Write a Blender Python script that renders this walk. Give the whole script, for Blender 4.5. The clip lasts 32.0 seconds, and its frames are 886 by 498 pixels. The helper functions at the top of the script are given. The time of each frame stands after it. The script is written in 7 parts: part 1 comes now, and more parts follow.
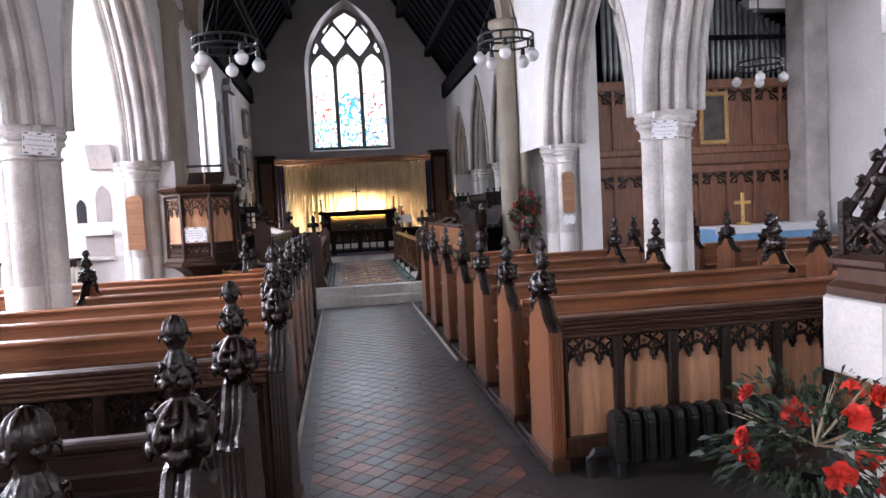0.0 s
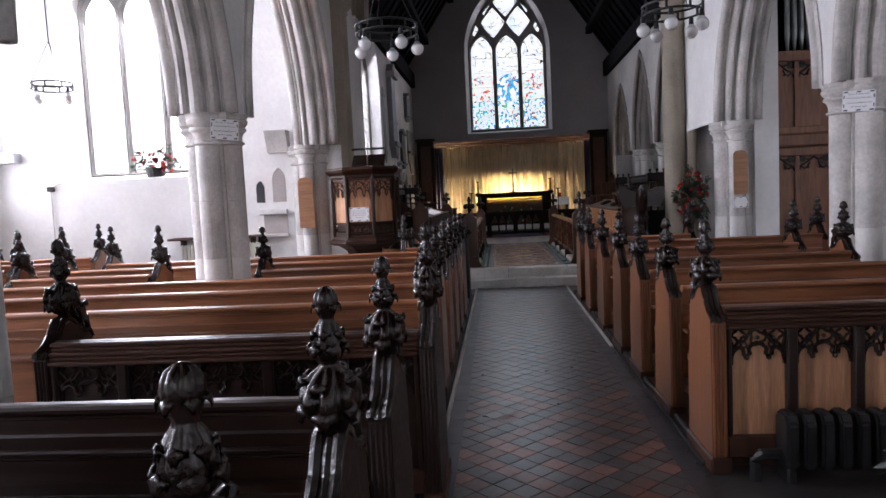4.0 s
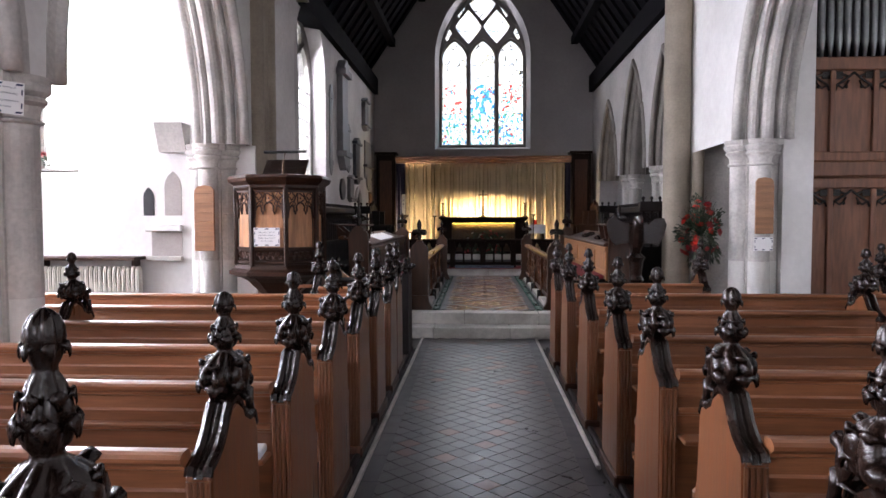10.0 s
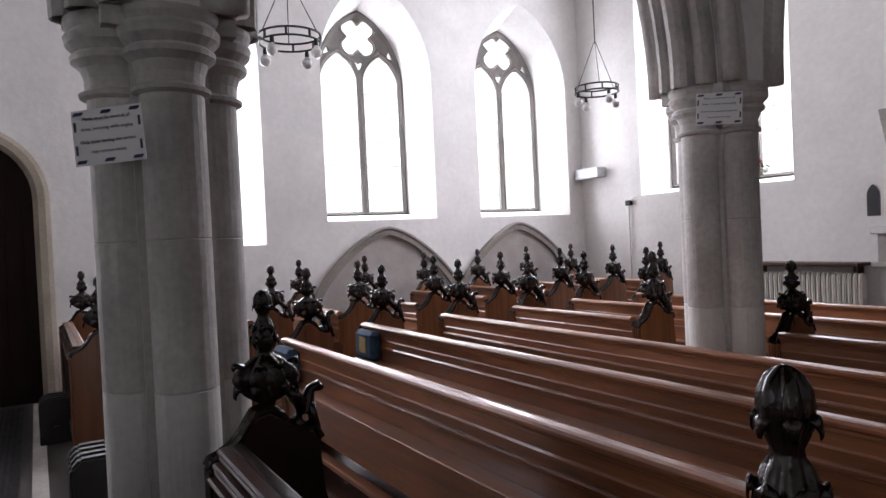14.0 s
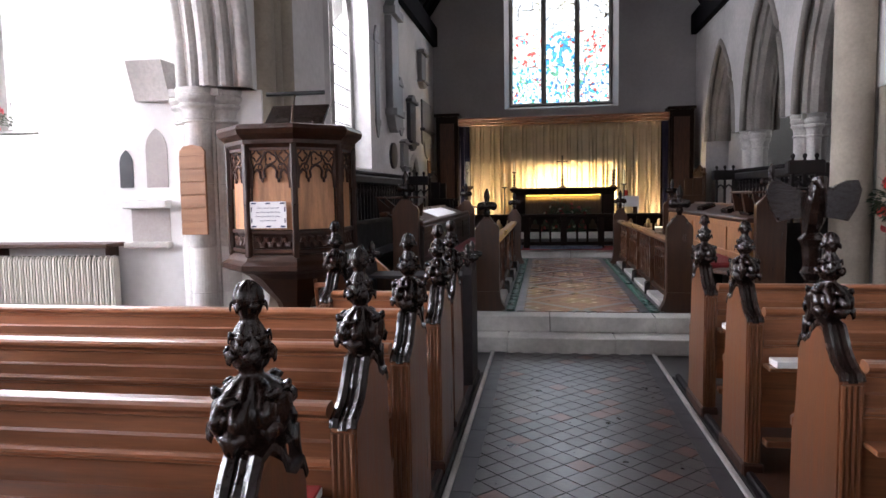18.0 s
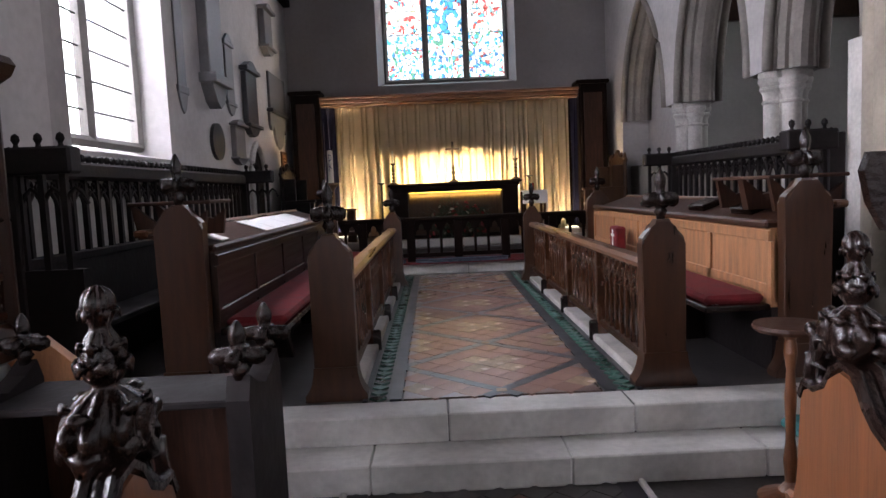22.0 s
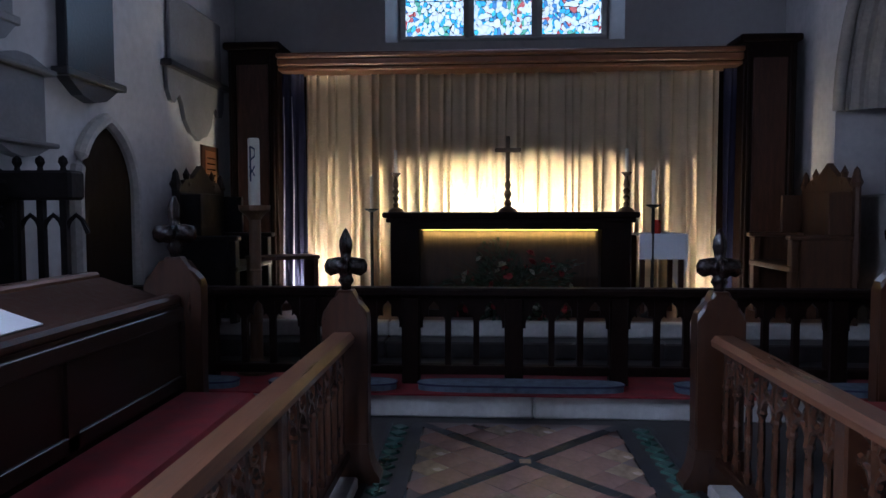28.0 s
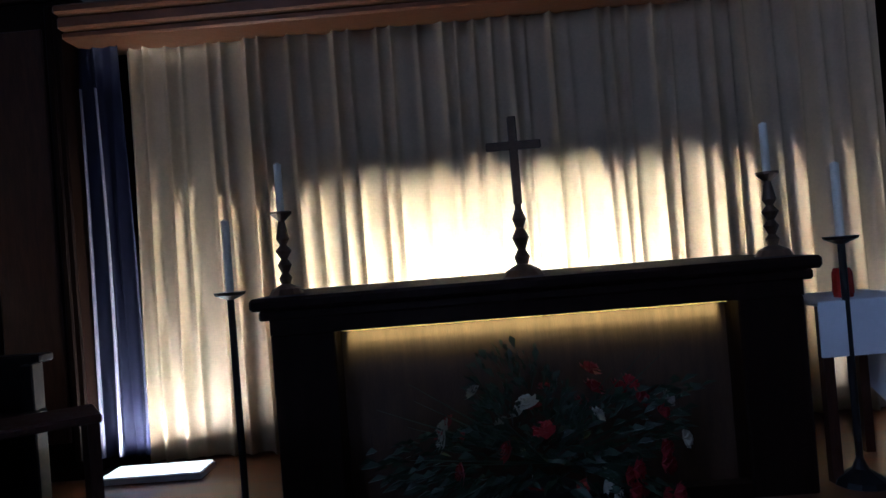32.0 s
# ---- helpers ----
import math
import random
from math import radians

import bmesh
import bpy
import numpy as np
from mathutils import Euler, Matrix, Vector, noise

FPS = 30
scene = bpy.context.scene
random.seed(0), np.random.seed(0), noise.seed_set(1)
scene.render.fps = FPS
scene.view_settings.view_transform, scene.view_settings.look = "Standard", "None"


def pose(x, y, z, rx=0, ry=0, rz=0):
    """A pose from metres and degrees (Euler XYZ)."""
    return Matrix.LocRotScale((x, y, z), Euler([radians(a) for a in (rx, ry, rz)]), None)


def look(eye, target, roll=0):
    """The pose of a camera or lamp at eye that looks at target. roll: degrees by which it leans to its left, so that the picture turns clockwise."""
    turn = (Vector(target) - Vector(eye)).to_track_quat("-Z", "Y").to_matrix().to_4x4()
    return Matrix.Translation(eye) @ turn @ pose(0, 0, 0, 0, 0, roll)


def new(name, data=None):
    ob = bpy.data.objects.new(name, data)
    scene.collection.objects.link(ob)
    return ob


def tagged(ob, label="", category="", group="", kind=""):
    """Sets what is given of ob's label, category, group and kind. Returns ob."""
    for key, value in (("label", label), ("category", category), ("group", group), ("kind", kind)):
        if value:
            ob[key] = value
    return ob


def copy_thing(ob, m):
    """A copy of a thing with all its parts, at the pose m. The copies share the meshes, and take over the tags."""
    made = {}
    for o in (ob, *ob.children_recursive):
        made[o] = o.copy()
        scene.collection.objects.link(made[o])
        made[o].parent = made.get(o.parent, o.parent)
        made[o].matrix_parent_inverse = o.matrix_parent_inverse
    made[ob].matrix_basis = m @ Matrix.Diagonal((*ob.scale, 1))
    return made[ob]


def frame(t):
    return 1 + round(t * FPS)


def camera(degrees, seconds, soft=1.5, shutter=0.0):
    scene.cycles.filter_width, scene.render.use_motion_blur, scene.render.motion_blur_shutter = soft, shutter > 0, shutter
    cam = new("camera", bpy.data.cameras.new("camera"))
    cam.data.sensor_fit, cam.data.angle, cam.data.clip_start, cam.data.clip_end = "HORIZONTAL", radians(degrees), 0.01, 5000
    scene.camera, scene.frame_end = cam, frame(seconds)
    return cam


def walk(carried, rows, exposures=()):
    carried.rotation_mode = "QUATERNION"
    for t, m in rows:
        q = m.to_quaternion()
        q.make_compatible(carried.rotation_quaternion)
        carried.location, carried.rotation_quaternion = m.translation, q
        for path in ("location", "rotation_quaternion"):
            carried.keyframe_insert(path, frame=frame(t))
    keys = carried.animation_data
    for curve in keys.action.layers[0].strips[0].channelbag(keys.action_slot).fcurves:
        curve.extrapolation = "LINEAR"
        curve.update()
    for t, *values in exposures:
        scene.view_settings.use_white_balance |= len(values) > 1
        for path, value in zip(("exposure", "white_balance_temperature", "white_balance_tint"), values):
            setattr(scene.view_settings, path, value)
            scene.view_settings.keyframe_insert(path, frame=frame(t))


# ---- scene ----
cam = camera(66.8, 32.0)
PATH = [
    (0, (-0.47, -11.366, 1.578), (-0.176, -9.392, 1.454), -3.0),
    (0.5, (-0.466, -11.353, 1.571), (-0.242, -9.369, 1.454), -2.8),
    (1, (-0.478, -11.399, 1.573), (-0.292, -9.411, 1.463), -3.0),
    (1.5, (-0.469, -11.38, 1.573), (-0.293, -9.39, 1.474), -3.0),
    (2, (-0.461, -11.366, 1.569), (-0.308, -9.374, 1.477), -3.2),
    (2.5, (-0.474, -11.37, 1.573), (-0.358, -9.375, 1.497), -3.3),
    (3, (-0.468, -11.377, 1.574), (-0.371, -9.381, 1.499), -3.3),
    (3.5, (-0.451, -11.358, 1.564), (-0.437, -9.36, 1.473), -2.9),
    (4, (-0.438, -11.332, 1.562), (-0.608, -9.345, 1.409), -2.8),
    (4.5, (-0.438, -11.089, 1.571), (-0.629, -9.099, 1.508), -2.7),
    (6.5, (-0.278, -10.369, 1.602), (-0.431, -8.378, 1.497), -1.5),
    (7, (-0.279, -10.131, 1.613), (-0.267, -8.132, 1.537), -2.1),
    (7.5, (-0.224, -9.865, 1.594), (-0.255, -7.868, 1.501), -2.3),
    (8, (-0.15, -9.687, 1.581), (-0.124, -7.687, 1.55), -0.9),
    (8.5, (-0.17, -9.475, 1.558), (0.292, -7.529, 1.519), -0.8),
    (9, (-0.264, -9.263, 1.558), (0.312, -7.351, 1.456), -2.0),
    (9.5, (-0.202, -9.054, 1.592), (0.008, -7.07, 1.441), -1.7),
    (10, (-0.148, -8.885, 1.577), (-0.249, -6.89, 1.486), -0.1),
    (10.5, (-0.192, -8.766, 1.563), (-0.406, -6.779, 1.478), -0.2),
    (11, (-0.298, -8.553, 1.596), (-0.871, -6.639, 1.493), -1.5),
    (11.5, (-0.321, -8.517, 1.619), (-1.273, -6.76, 1.539), -0.0),
    (12, (-0.323, -8.567, 1.6), (-1.568, -7.004, 1.525), -0.8),
    (12.5, (-0.345, -8.578, 1.597), (-1.83, -7.241, 1.518), -1.2),
    (13, (-0.352, -8.618, 1.598), (-2.009, -7.5, 1.538), -2.1),
    (13.5, (-0.346, -8.616, 1.599), (-2.093, -7.644, 1.544), -2.5),
    (14, (-0.378, -8.581, 1.597), (-2.088, -7.545, 1.565), -2.7),
    (14.5, (-0.339, -8.542, 1.602), (-1.817, -7.195, 1.558), -2.4),
    (15, (-0.265, -8.477, 1.581), (-1.463, -6.883, 1.42), -2.8),
    (15.5, (-0.305, -8.257, 1.524), (-1.162, -6.46, 1.333), -2.6),
    (17.5, (-0.361, -6.734, 1.463), (-0.519, -4.747, 1.302), -1.4),
    (18, (-0.365, -6.444, 1.51), (-0.665, -4.473, 1.348), -0.9),
    (18.5, (-0.422, -6.007, 1.464), (-0.651, -4.022, 1.374), -0.5),
    (19, (-0.481, -5.614, 1.499), (-0.647, -3.627, 1.345), -2.7),
    (19.5, (-0.418, -5.264, 1.496), (-0.749, -3.297, 1.34), -0.7),
    (20, (-0.393, -4.886, 1.466), (-0.604, -2.9, 1.361), 0.1),
    (20.5, (-0.391, -4.493, 1.479), (-0.494, -2.501, 1.341), -0.7),
    (21, (-0.348, -4.07, 1.498), (-0.523, -2.079, 1.425), 0.0),
    (21.5, (-0.356, -3.698, 1.483), (-0.447, -1.703, 1.375), -0.6),
    (22, (-0.347, -3.356, 1.493), (-0.326, -1.364, 1.317), -2.5),
    (22.5, (-0.28, -3.013, 1.509), (-0.362, -1.024, 1.31), -0.8),
    (23, (-0.259, -2.639, 1.493), (-0.266, -0.647, 1.323), 0.5),
    (23.5, (-0.272, -2.18, 1.501), (-0.225, -0.191, 1.3), 0.9),
    (24, (-0.259, -1.739, 1.48), (-0.496, 0.239, 1.303), 1.5),
    (24.5, (-0.205, -1.359, 1.484), (-0.346, 0.63, 1.328), 2.1),
    (26.5, (-0.242, 0.638, 1.557), (-0.353, 2.629, 1.41), -0.3),
    (27, (-0.199, 1.028, 1.645), (-0.332, 3.017, 1.493), 1.0),
    (27.5, (-0.221, 1.453, 1.675), (-0.266, 3.445, 1.505), 0.7),
    (28, (-0.224, 1.905, 1.614), (-0.341, 3.898, 1.503), -0.1),
    (28.5, (-0.213, 2.298, 1.631), (-0.389, 4.283, 1.469), 1.9),
    (29, (-0.141, 2.763, 1.673), (-0.227, 4.751, 1.474), -0.5),
    (29.5, (-0.12, 3.207, 1.679), (-0.399, 5.18, 1.511), -0.8),
    (30, (-0.184, 3.59, 1.58), (-0.382, 5.58, 1.577), -0.1),
    (30.5, (-0.209, 3.977, 1.621), (-0.329, 5.974, 1.605), -1.4),
    (31, (-0.214, 4.346, 1.656), (-0.464, 6.33, 1.624), -1.2),
    (31.5, (-0.302, 4.728, 1.674), (-0.41, 6.724, 1.596), -3.2),
    (32, (-0.263, 5.097, 1.716), (-0.309, 7.096, 1.739), -4.6),
]
# ==== body ====
EXPOSURES = [(0, -0.1, 6350, 14), (1, -0.2, 6350, 14), (2, -0.3, 6350, 14), (3, -0.6, 6350, 14), (4.0, -1.0, 6350, 13), (4.5, -0.95, 6400, 13), (6.5, -0.85, 6450, 13), (7, -0.8, 6500, 13), (8, -0.4, 6550, 13), (9, 0.0, 6600, 14),
             (10, -0.35, 6550, 13), (11.5, -1.15, 6550, 12), (12.5, -1.7, 6600, 12), (14.5, -1.95, 6650, 12), (15.5, -1.65, 6600, 12), (17.5, -0.35, 6500, 12), (18, -0.3, 6500, 12), (20, -0.2, 6500, 14), (21, -0.2, 6500, 15), (22, -0.3, 6450, 15), (24, -0.4, 6100, 14),
             (26.5, -0.6, 5000, 13), (28, -1.1, 4950, 12), (29, -1.4, 4850, 14), (30, -1.35, 4550, 12), (31, -1.45, 4450, 12), (32, -1.45, 4250, 12)]
walk(cam, [(t, look(eye, target, roll)) for t, eye, target, roll in PATH], EXPOSURES)

# ---- world ----
world = bpy.data.worlds.new("sky")
scene.world = world
world.use_nodes = True
wn = world.node_tree.nodes
sky = wn.new("ShaderNodeTexSky")
sky.sky_type = "NISHITA"
sky.sun_disc = False
sky.sun_elevation, sky.sun_rotation = radians(38), radians(150)
world.node_tree.links.new(sky.outputs[0], wn["Background"].inputs[0])
wn["Background"].inputs[1].default_value = 0.08
sun_data = bpy.data.lights.new("sun", "SUN")
sun_data.energy, sun_data.angle, sun_data.color = 0.6, radians(20), (1, 0.96, 0.9)
sun = new("sun", sun_data)
sun.matrix_world = look((10, -15, 20), (0, 0, 0))

DAY = (0.94, 0.94, 1.08)


def area_lamp(name, eye, target, w, h, radiance, color=DAY):
    d = bpy.data.lights.new(name, "AREA")
    d.shape, d.size, d.size_y, d.color = "RECTANGLE", w, h, color
    d.energy = radiance * math.pi * w * h
    ob = new(name, d)
    ob.matrix_world = look(eye, target)
    return ob


# ---- materials ----
def mat(name, base, rough=0.6, metal=0.0, var=0.25, scale=4.0, grain=None, bump=0.15, bump_scale=40.0, spec=0.5, random_var=0.0, coat=0.0):
    m = bpy.data.materials.new(name)
    m.use_nodes = True
    nt = m.node_tree
    b = nt.nodes["Principled BSDF"]
    b.inputs["Roughness"].default_value = rough
    b.inputs["Metallic"].default_value = metal
    b.inputs["Specular IOR Level"].default_value = spec
    b.inputs["Coat Weight"].default_value = coat
    b.inputs["Coat Roughness"].default_value = 0.15
    tc = nt.nodes.new("ShaderNodeTexCoord")
    mp = nt.nodes.new("ShaderNodeMapping")
    nt.links.new(tc.outputs["Object"], mp.inputs[0])
    if grain:
        mp.inputs["Scale"].default_value = grain
    n1 = nt.nodes.new("ShaderNodeTexNoise")
    n1.inputs["Scale"].default_value, n1.inputs["Detail"].default_value = scale, 6
    nt.links.new(mp.outputs[0], n1.inputs[0])
    n2 = nt.nodes.new("ShaderNodeTexNoise")
    n2.inputs["Scale"].default_value, n2.inputs["Detail"].default_value = bump_scale, 4
    nt.links.new(mp.outputs[0], n2.inputs[0])
    ramp = nt.nodes.new("ShaderNodeMapRange")
    ramp.inputs[1].default_value, ramp.inputs[2].default_value = 0.3, 0.7
    ramp.inputs[3].default_value, ramp.inputs[4].default_value = 1 - var, 1 + var
    nt.links.new(n1.outputs[0], ramp.inputs[0])
    r2 = nt.nodes.new("ShaderNodeMapRange")
    r2.inputs[1].default_value, r2.inputs[2].default_value = 0.3, 0.7
    r2.inputs[3].default_value, r2.inputs[4].default_value = 1 - var * 0.4, 1 + var * 0.4
    nt.links.new(n2.outputs[0], r2.inputs[0])
    mul = nt.nodes.new("ShaderNodeMath")
    mul.operation = "MULTIPLY"
    nt.links.new(ramp.outputs[0], mul.inputs[0])
    nt.links.new(r2.outputs[0], mul.inputs[1])
    last = mul
    if random_var:
        oi = nt.nodes.new("ShaderNodeObjectInfo")
        r3 = nt.nodes.new("ShaderNodeMapRange")
        r3.inputs[3].default_value, r3.inputs[4].default_value = 1 - random_var, 1 + random_var
        nt.links.new(oi.outputs["Random"], r3.inputs[0])
        m3 = nt.nodes.new("ShaderNodeMath")
        m3.operation = "MULTIPLY"
        nt.links.new(last.outputs[0], m3.inputs[0])
        nt.links.new(r3.outputs[0], m3.inputs[1])
        last = m3
    vm = nt.nodes.new("ShaderNodeVectorMath")
    vm.operation = "SCALE"
    vm.inputs[0].default_value = base
    nt.links.new(last.outputs[0], vm.inputs["Scale"])
    nt.links.new(vm.outputs[0], b.inputs["Base Color"])
    rr = nt.nodes.new("ShaderNodeMapRange")
    rr.inputs[1].default_value, rr.inputs[2].default_value = 0.3, 0.7
    rr.inputs[3].default_value, rr.inputs[4].default_value = max(0.03, rough - 0.05), min(1, rough + 0.08)
    nt.links.new(n1.outputs[0], rr.inputs[0])
    nt.links.new(rr.outputs[0], b.inputs["Roughness"])
    if bump:
        bp = nt.nodes.new("ShaderNodeBump")
        bp.inputs["Strength"].default_value = bump
        bp.inputs["Distance"].default_value = 0.01
        nt.links.new(n2.outputs[0], bp.inputs["Height"])
        nt.links.new(bp.outputs[0], b.inputs["Normal"])
    return m


M_PLASTER = mat("limewashed_plaster", (0.68, 0.67, 0.655), 0.85, var=0.1, scale=1.1, bump=0.4, bump_scale=14)
# darker copies of the plaster: the chancel's shade is put into the colour
M_PLASTER_SHADED = mat("shaded_plaster", (0.42, 0.4, 0.39), 0.85, var=0.18, scale=1.1, bump=0.3, bump_scale=14)
M_PLASTER_SHADED_NORTH = mat("shaded_north_plaster", (0.54, 0.52, 0.51), 0.85, var=0.16, scale=1.1, bump=0.3, bump_scale=14)
M_PLASTER_BACKLIT = mat("backlit_plaster", (0.29, 0.27, 0.265), 0.85, var=0.1, scale=1.1, bump=0.25, bump_scale=14)
M_STONE = mat("pale_limestone", (0.47, 0.45, 0.425), 0.8, var=0.27, scale=2.2, bump=0.3, bump_scale=30)
M_STONE_LIME = mat("limewashed_limestone", (0.62, 0.61, 0.58), 0.85, var=0.12, scale=2.2, bump=0.3, bump_scale=30)
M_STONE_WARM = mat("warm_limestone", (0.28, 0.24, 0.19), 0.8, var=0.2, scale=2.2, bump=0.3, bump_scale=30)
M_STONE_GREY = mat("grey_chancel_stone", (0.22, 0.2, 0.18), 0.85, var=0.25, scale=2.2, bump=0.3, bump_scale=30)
M_TRACERY = mat("grey_tracery_stone", (0.2, 0.188, 0.175), 0.85, var=0.2, scale=3, bump=0.2, bump_scale=30)
M_STEP = mat("worn_step_stone", (0.56, 0.55, 0.52), 0.5, var=0.2, scale=3, bump=0.2, bump_scale=25)
M_OAK = mat("oiled_oak", (0.195, 0.074, 0.031), 0.36, var=0.34, scale=2.2, grain=(0.5, 9, 9), bump=0.06, bump_scale=16, random_var=0.25, coat=0.28)
M_OAK_END = mat("oak_bench_end", (0.14, 0.051, 0.02), 0.32, var=0.32, scale=2.2, grain=(9, 9, 0.6), bump=0.06, bump_scale=16, random_var=0.2, coat=0.3)
M_PEW_PANEL = mat("pale_pew_panel", (0.4, 0.2, 0.105), 0.45, var=0.35, scale=2.2, grain=(9, 9, 0.8), bump=0.05, bump_scale=16, random_var=0.15, coat=0.2)
# near-black oak of the north rear pew, west pews and back muntins
M_OAK_BLACK = mat("near_black_oak", (0.015, 0.006, 0.0038), 0.36, var=0.35, scale=3, grain=(0.35, 12, 12), bump=0.05, bump_scale=16, random_var=0.12, spec=0.35, coat=0.05)
M_OAK_LONG = mat("oiled_oak_rail", (0.15, 0.062, 0.028), 0.3, var=0.25, scale=2.2, grain=(9, 0.5, 9), bump=0.05, bump_scale=16, coat=0.5)
# north choir bench back, its shade put into the oak colour
M_BENCH_SHADED = mat("shaded_bench_oak", (0.018, 0.007, 0.004), 0.36, var=0.25, scale=3, grain=(12, 0.35, 12), bump=0.04, bump_scale=16, coat=0.1)
M_DARK = mat("blackened_carved_oak", (0.013, 0.0068, 0.005), 0.2, var=0.4, scale=9, bump=0.6, bump_scale=30, spec=0.42)
M_BLACK = mat("dull_black_oak", (0.01, 0.007, 0.007), 0.6, var=0.4, scale=6, bump=0.3, bump_scale=24, spec=0.25)
M_BROWN = mat("dark_brown_oak", (0.045, 0.018, 0.01), 0.45, var=0.35, scale=4, grain=(8, 8, 1), bump=0.1, bump_scale=16, spec=0.3)
M_ROOF = mat("dark_roof_timber", (0.005, 0.0046, 0.0062), 0.9, var=0.3, scale=3, spec=0.04)
M_IRON = mat("black_iron", (0.02, 0.02, 0.02), 0.45, metal=0.6, var=0.2, scale=10)
M_OLDBRASS = mat("tarnished_brass", (0.1, 0.065, 0.04), 0.45, metal=0.5, var=0.3, scale=10)
M_PAPER = mat("white_paper", (0.8, 0.8, 0.8), 0.7, var=0.03, scale=10, bump=0)
M_INK = mat("navy_ink", (0.03, 0.04, 0.1), 0.7, var=0.1, bump=0)
M_RED = mat("red_wool_cushion", (0.18, 0.014, 0.018), 0.9, var=0.25, scale=12, bump=0.3, bump_scale=200)
M_LEAD = mat("lead_came", (0.05, 0.05, 0.055), 0.5, metal=0.4, var=0.2)


# ---- mesh helpers ----
def part(name, bm, material, parent=None, label="", smooth=False):
    me = bpy.data.meshes.new(name)
    bmesh.ops.recalc_face_normals(bm, faces=bm.faces)
    bm.to_mesh(me)
    bm.free()
    for m in material if isinstance(material, (list, tuple)) else [material]:
        me.materials.append(m)
    if smooth:
        for p in me.polygons:
            p.use_smooth = True
    ob = new(name, me)
    if parent:
        ob.parent = parent
    if label:
        tagged(ob, label)
    return ob


def thing(name, label, category, group="", at=None):
    ob = new(name)
    ob.empty_display_size = 0.1
    if at is not None:
        ob.matrix_world = at
    return tagged(ob, label, category, group)


def box(bm, x0, y0, z0, x1, y1, z1, mi=0, bevel=0.0):
    vs = [bm.verts.new(p) for p in ((x0, y0, z0), (x1, y0, z0), (x1, y1, z0), (x0, y1, z0), (x0, y0, z1), (x1, y0, z1), (x1, y1, z1), (x0, y1, z1))]
    fs = [bm.faces.new([vs[i] for i in f]) for f in ((0, 3, 2, 1), (4, 5, 6, 7), (0, 1, 5, 4), (1, 2, 6, 5), (2, 3, 7, 6), (3, 0, 4, 7))]
    for f in fs:
        f.material_index = mi
    if bevel:
        es = {e for f in fs for e in f.edges}
        bmesh.ops.bevel(bm, geom=list(es), offset=bevel, segments=1, affect="EDGES")
    return fs


def bx(x0, y0, z0, x1, y1, z1, bevel=0.0):
    bm = bmesh.new()
    box(bm, x0, y0, z0, x1, y1, z1, 0, bevel)
    return bm


def prism(bm, pts, axis, a, b, mi=0):
    """Extrudes a closed outline along an axis. Outline points are the other two coordinates in xyz order."""
    def put(p, v):
        q = list(p)
        q.insert("xyz".index(axis), v)
        return bm.verts.new(q)
    va, vb = [put(p, a) for p in pts], [put(p, b) for p in pts]
    n = len(pts)
    fs = [bm.faces.new(va), bm.faces.new(vb[::-1])]
    for i in range(n):
        fs.append(bm.faces.new((va[i], vb[i], vb[(i + 1) % n], va[(i + 1) % n])))
    for f in fs:
        f.material_index = mi
    return fs


def lathe(bm, profile, seg=16, cx=0.0, cy=0.0, lobes=0, depth=0.0, mi=0):
    """Turns a profile of (radius, z) round z; lobes give it petals."""
    rings = []
    for r, z in profile:
        ring = []
        for i in range(seg):
            a = 2 * math.pi * i / seg
            rr = r * (1 + depth * math.cos(lobes * a)) if lobes else r
            ring.append(bm.verts.new((cx + rr * math.cos(a), cy + rr * math.sin(a), z)))
        rings.append(ring)
    for r0, r1 in zip(rings, rings[1:]):
        for i in range(seg):
            f = bm.faces.new((r0[i], r0[(i + 1) % seg], r1[(i + 1) % seg], r1[i]))
            f.material_index = mi
    bm.faces.new(rings[0][::-1])
    bm.faces.new(rings[-1])


def tube(bm, pts, radius, seg=6, closed=False, flat=None):
    """A bar swept along points."""
    pts = [Vector(p) for p in pts]
    n = len(pts)
    rings = []
    for i, p in enumerate(pts):
        if closed:
            d = pts[(i + 1) % n] - pts[i - 1]
        else:
            d = pts[min(i + 1, n - 1)] - pts[max(i - 1, 0)]
        d.normalize()
        ref = Vector(flat) if flat else (Vector((0, 0, 1)) if abs(d.z) < 0.9 else Vector((0, 1, 0)))
        u = d.cross(ref).normalized()
        v = u.cross(d).normalized()
        r = radius[i] if isinstance(radius, (list, tuple)) else radius
        rings.append([bm.verts.new(p + r * (math.cos(a) * u + math.sin(a) * v)) for a in (2 * math.pi * (k + 0.5) / seg for k in range(seg))])
    for i in range(n if closed else n - 1):
        r0, r1 = rings[i], rings[(i + 1) % n]
        for k in range(seg):
            bm.faces.new((r0[k], r0[(k + 1) % seg], r1[(k + 1) % seg], r1[k]))
    if not closed:
        bm.faces.new(rings[0][::-1])
        bm.faces.new(rings[-1])


def arch_points(a, b, spring, rise, n=10):
    """A pointed arch from a to b: points (along, z)."""
    half = (b - a) / 2
    mid = (a + b) / 2
    r = (half * half + rise * rise) / (2 * half)
    out = []
    top = math.atan2(rise, r - half)
    for i in range(n + 1):
        t = top * i / n
        out.append((a + r - r * math.cos(t), spring + r * math.sin(t)))
    right = [(2 * mid - p[0], p[1]) for p in out[:-1]][::-1]
    return out + right


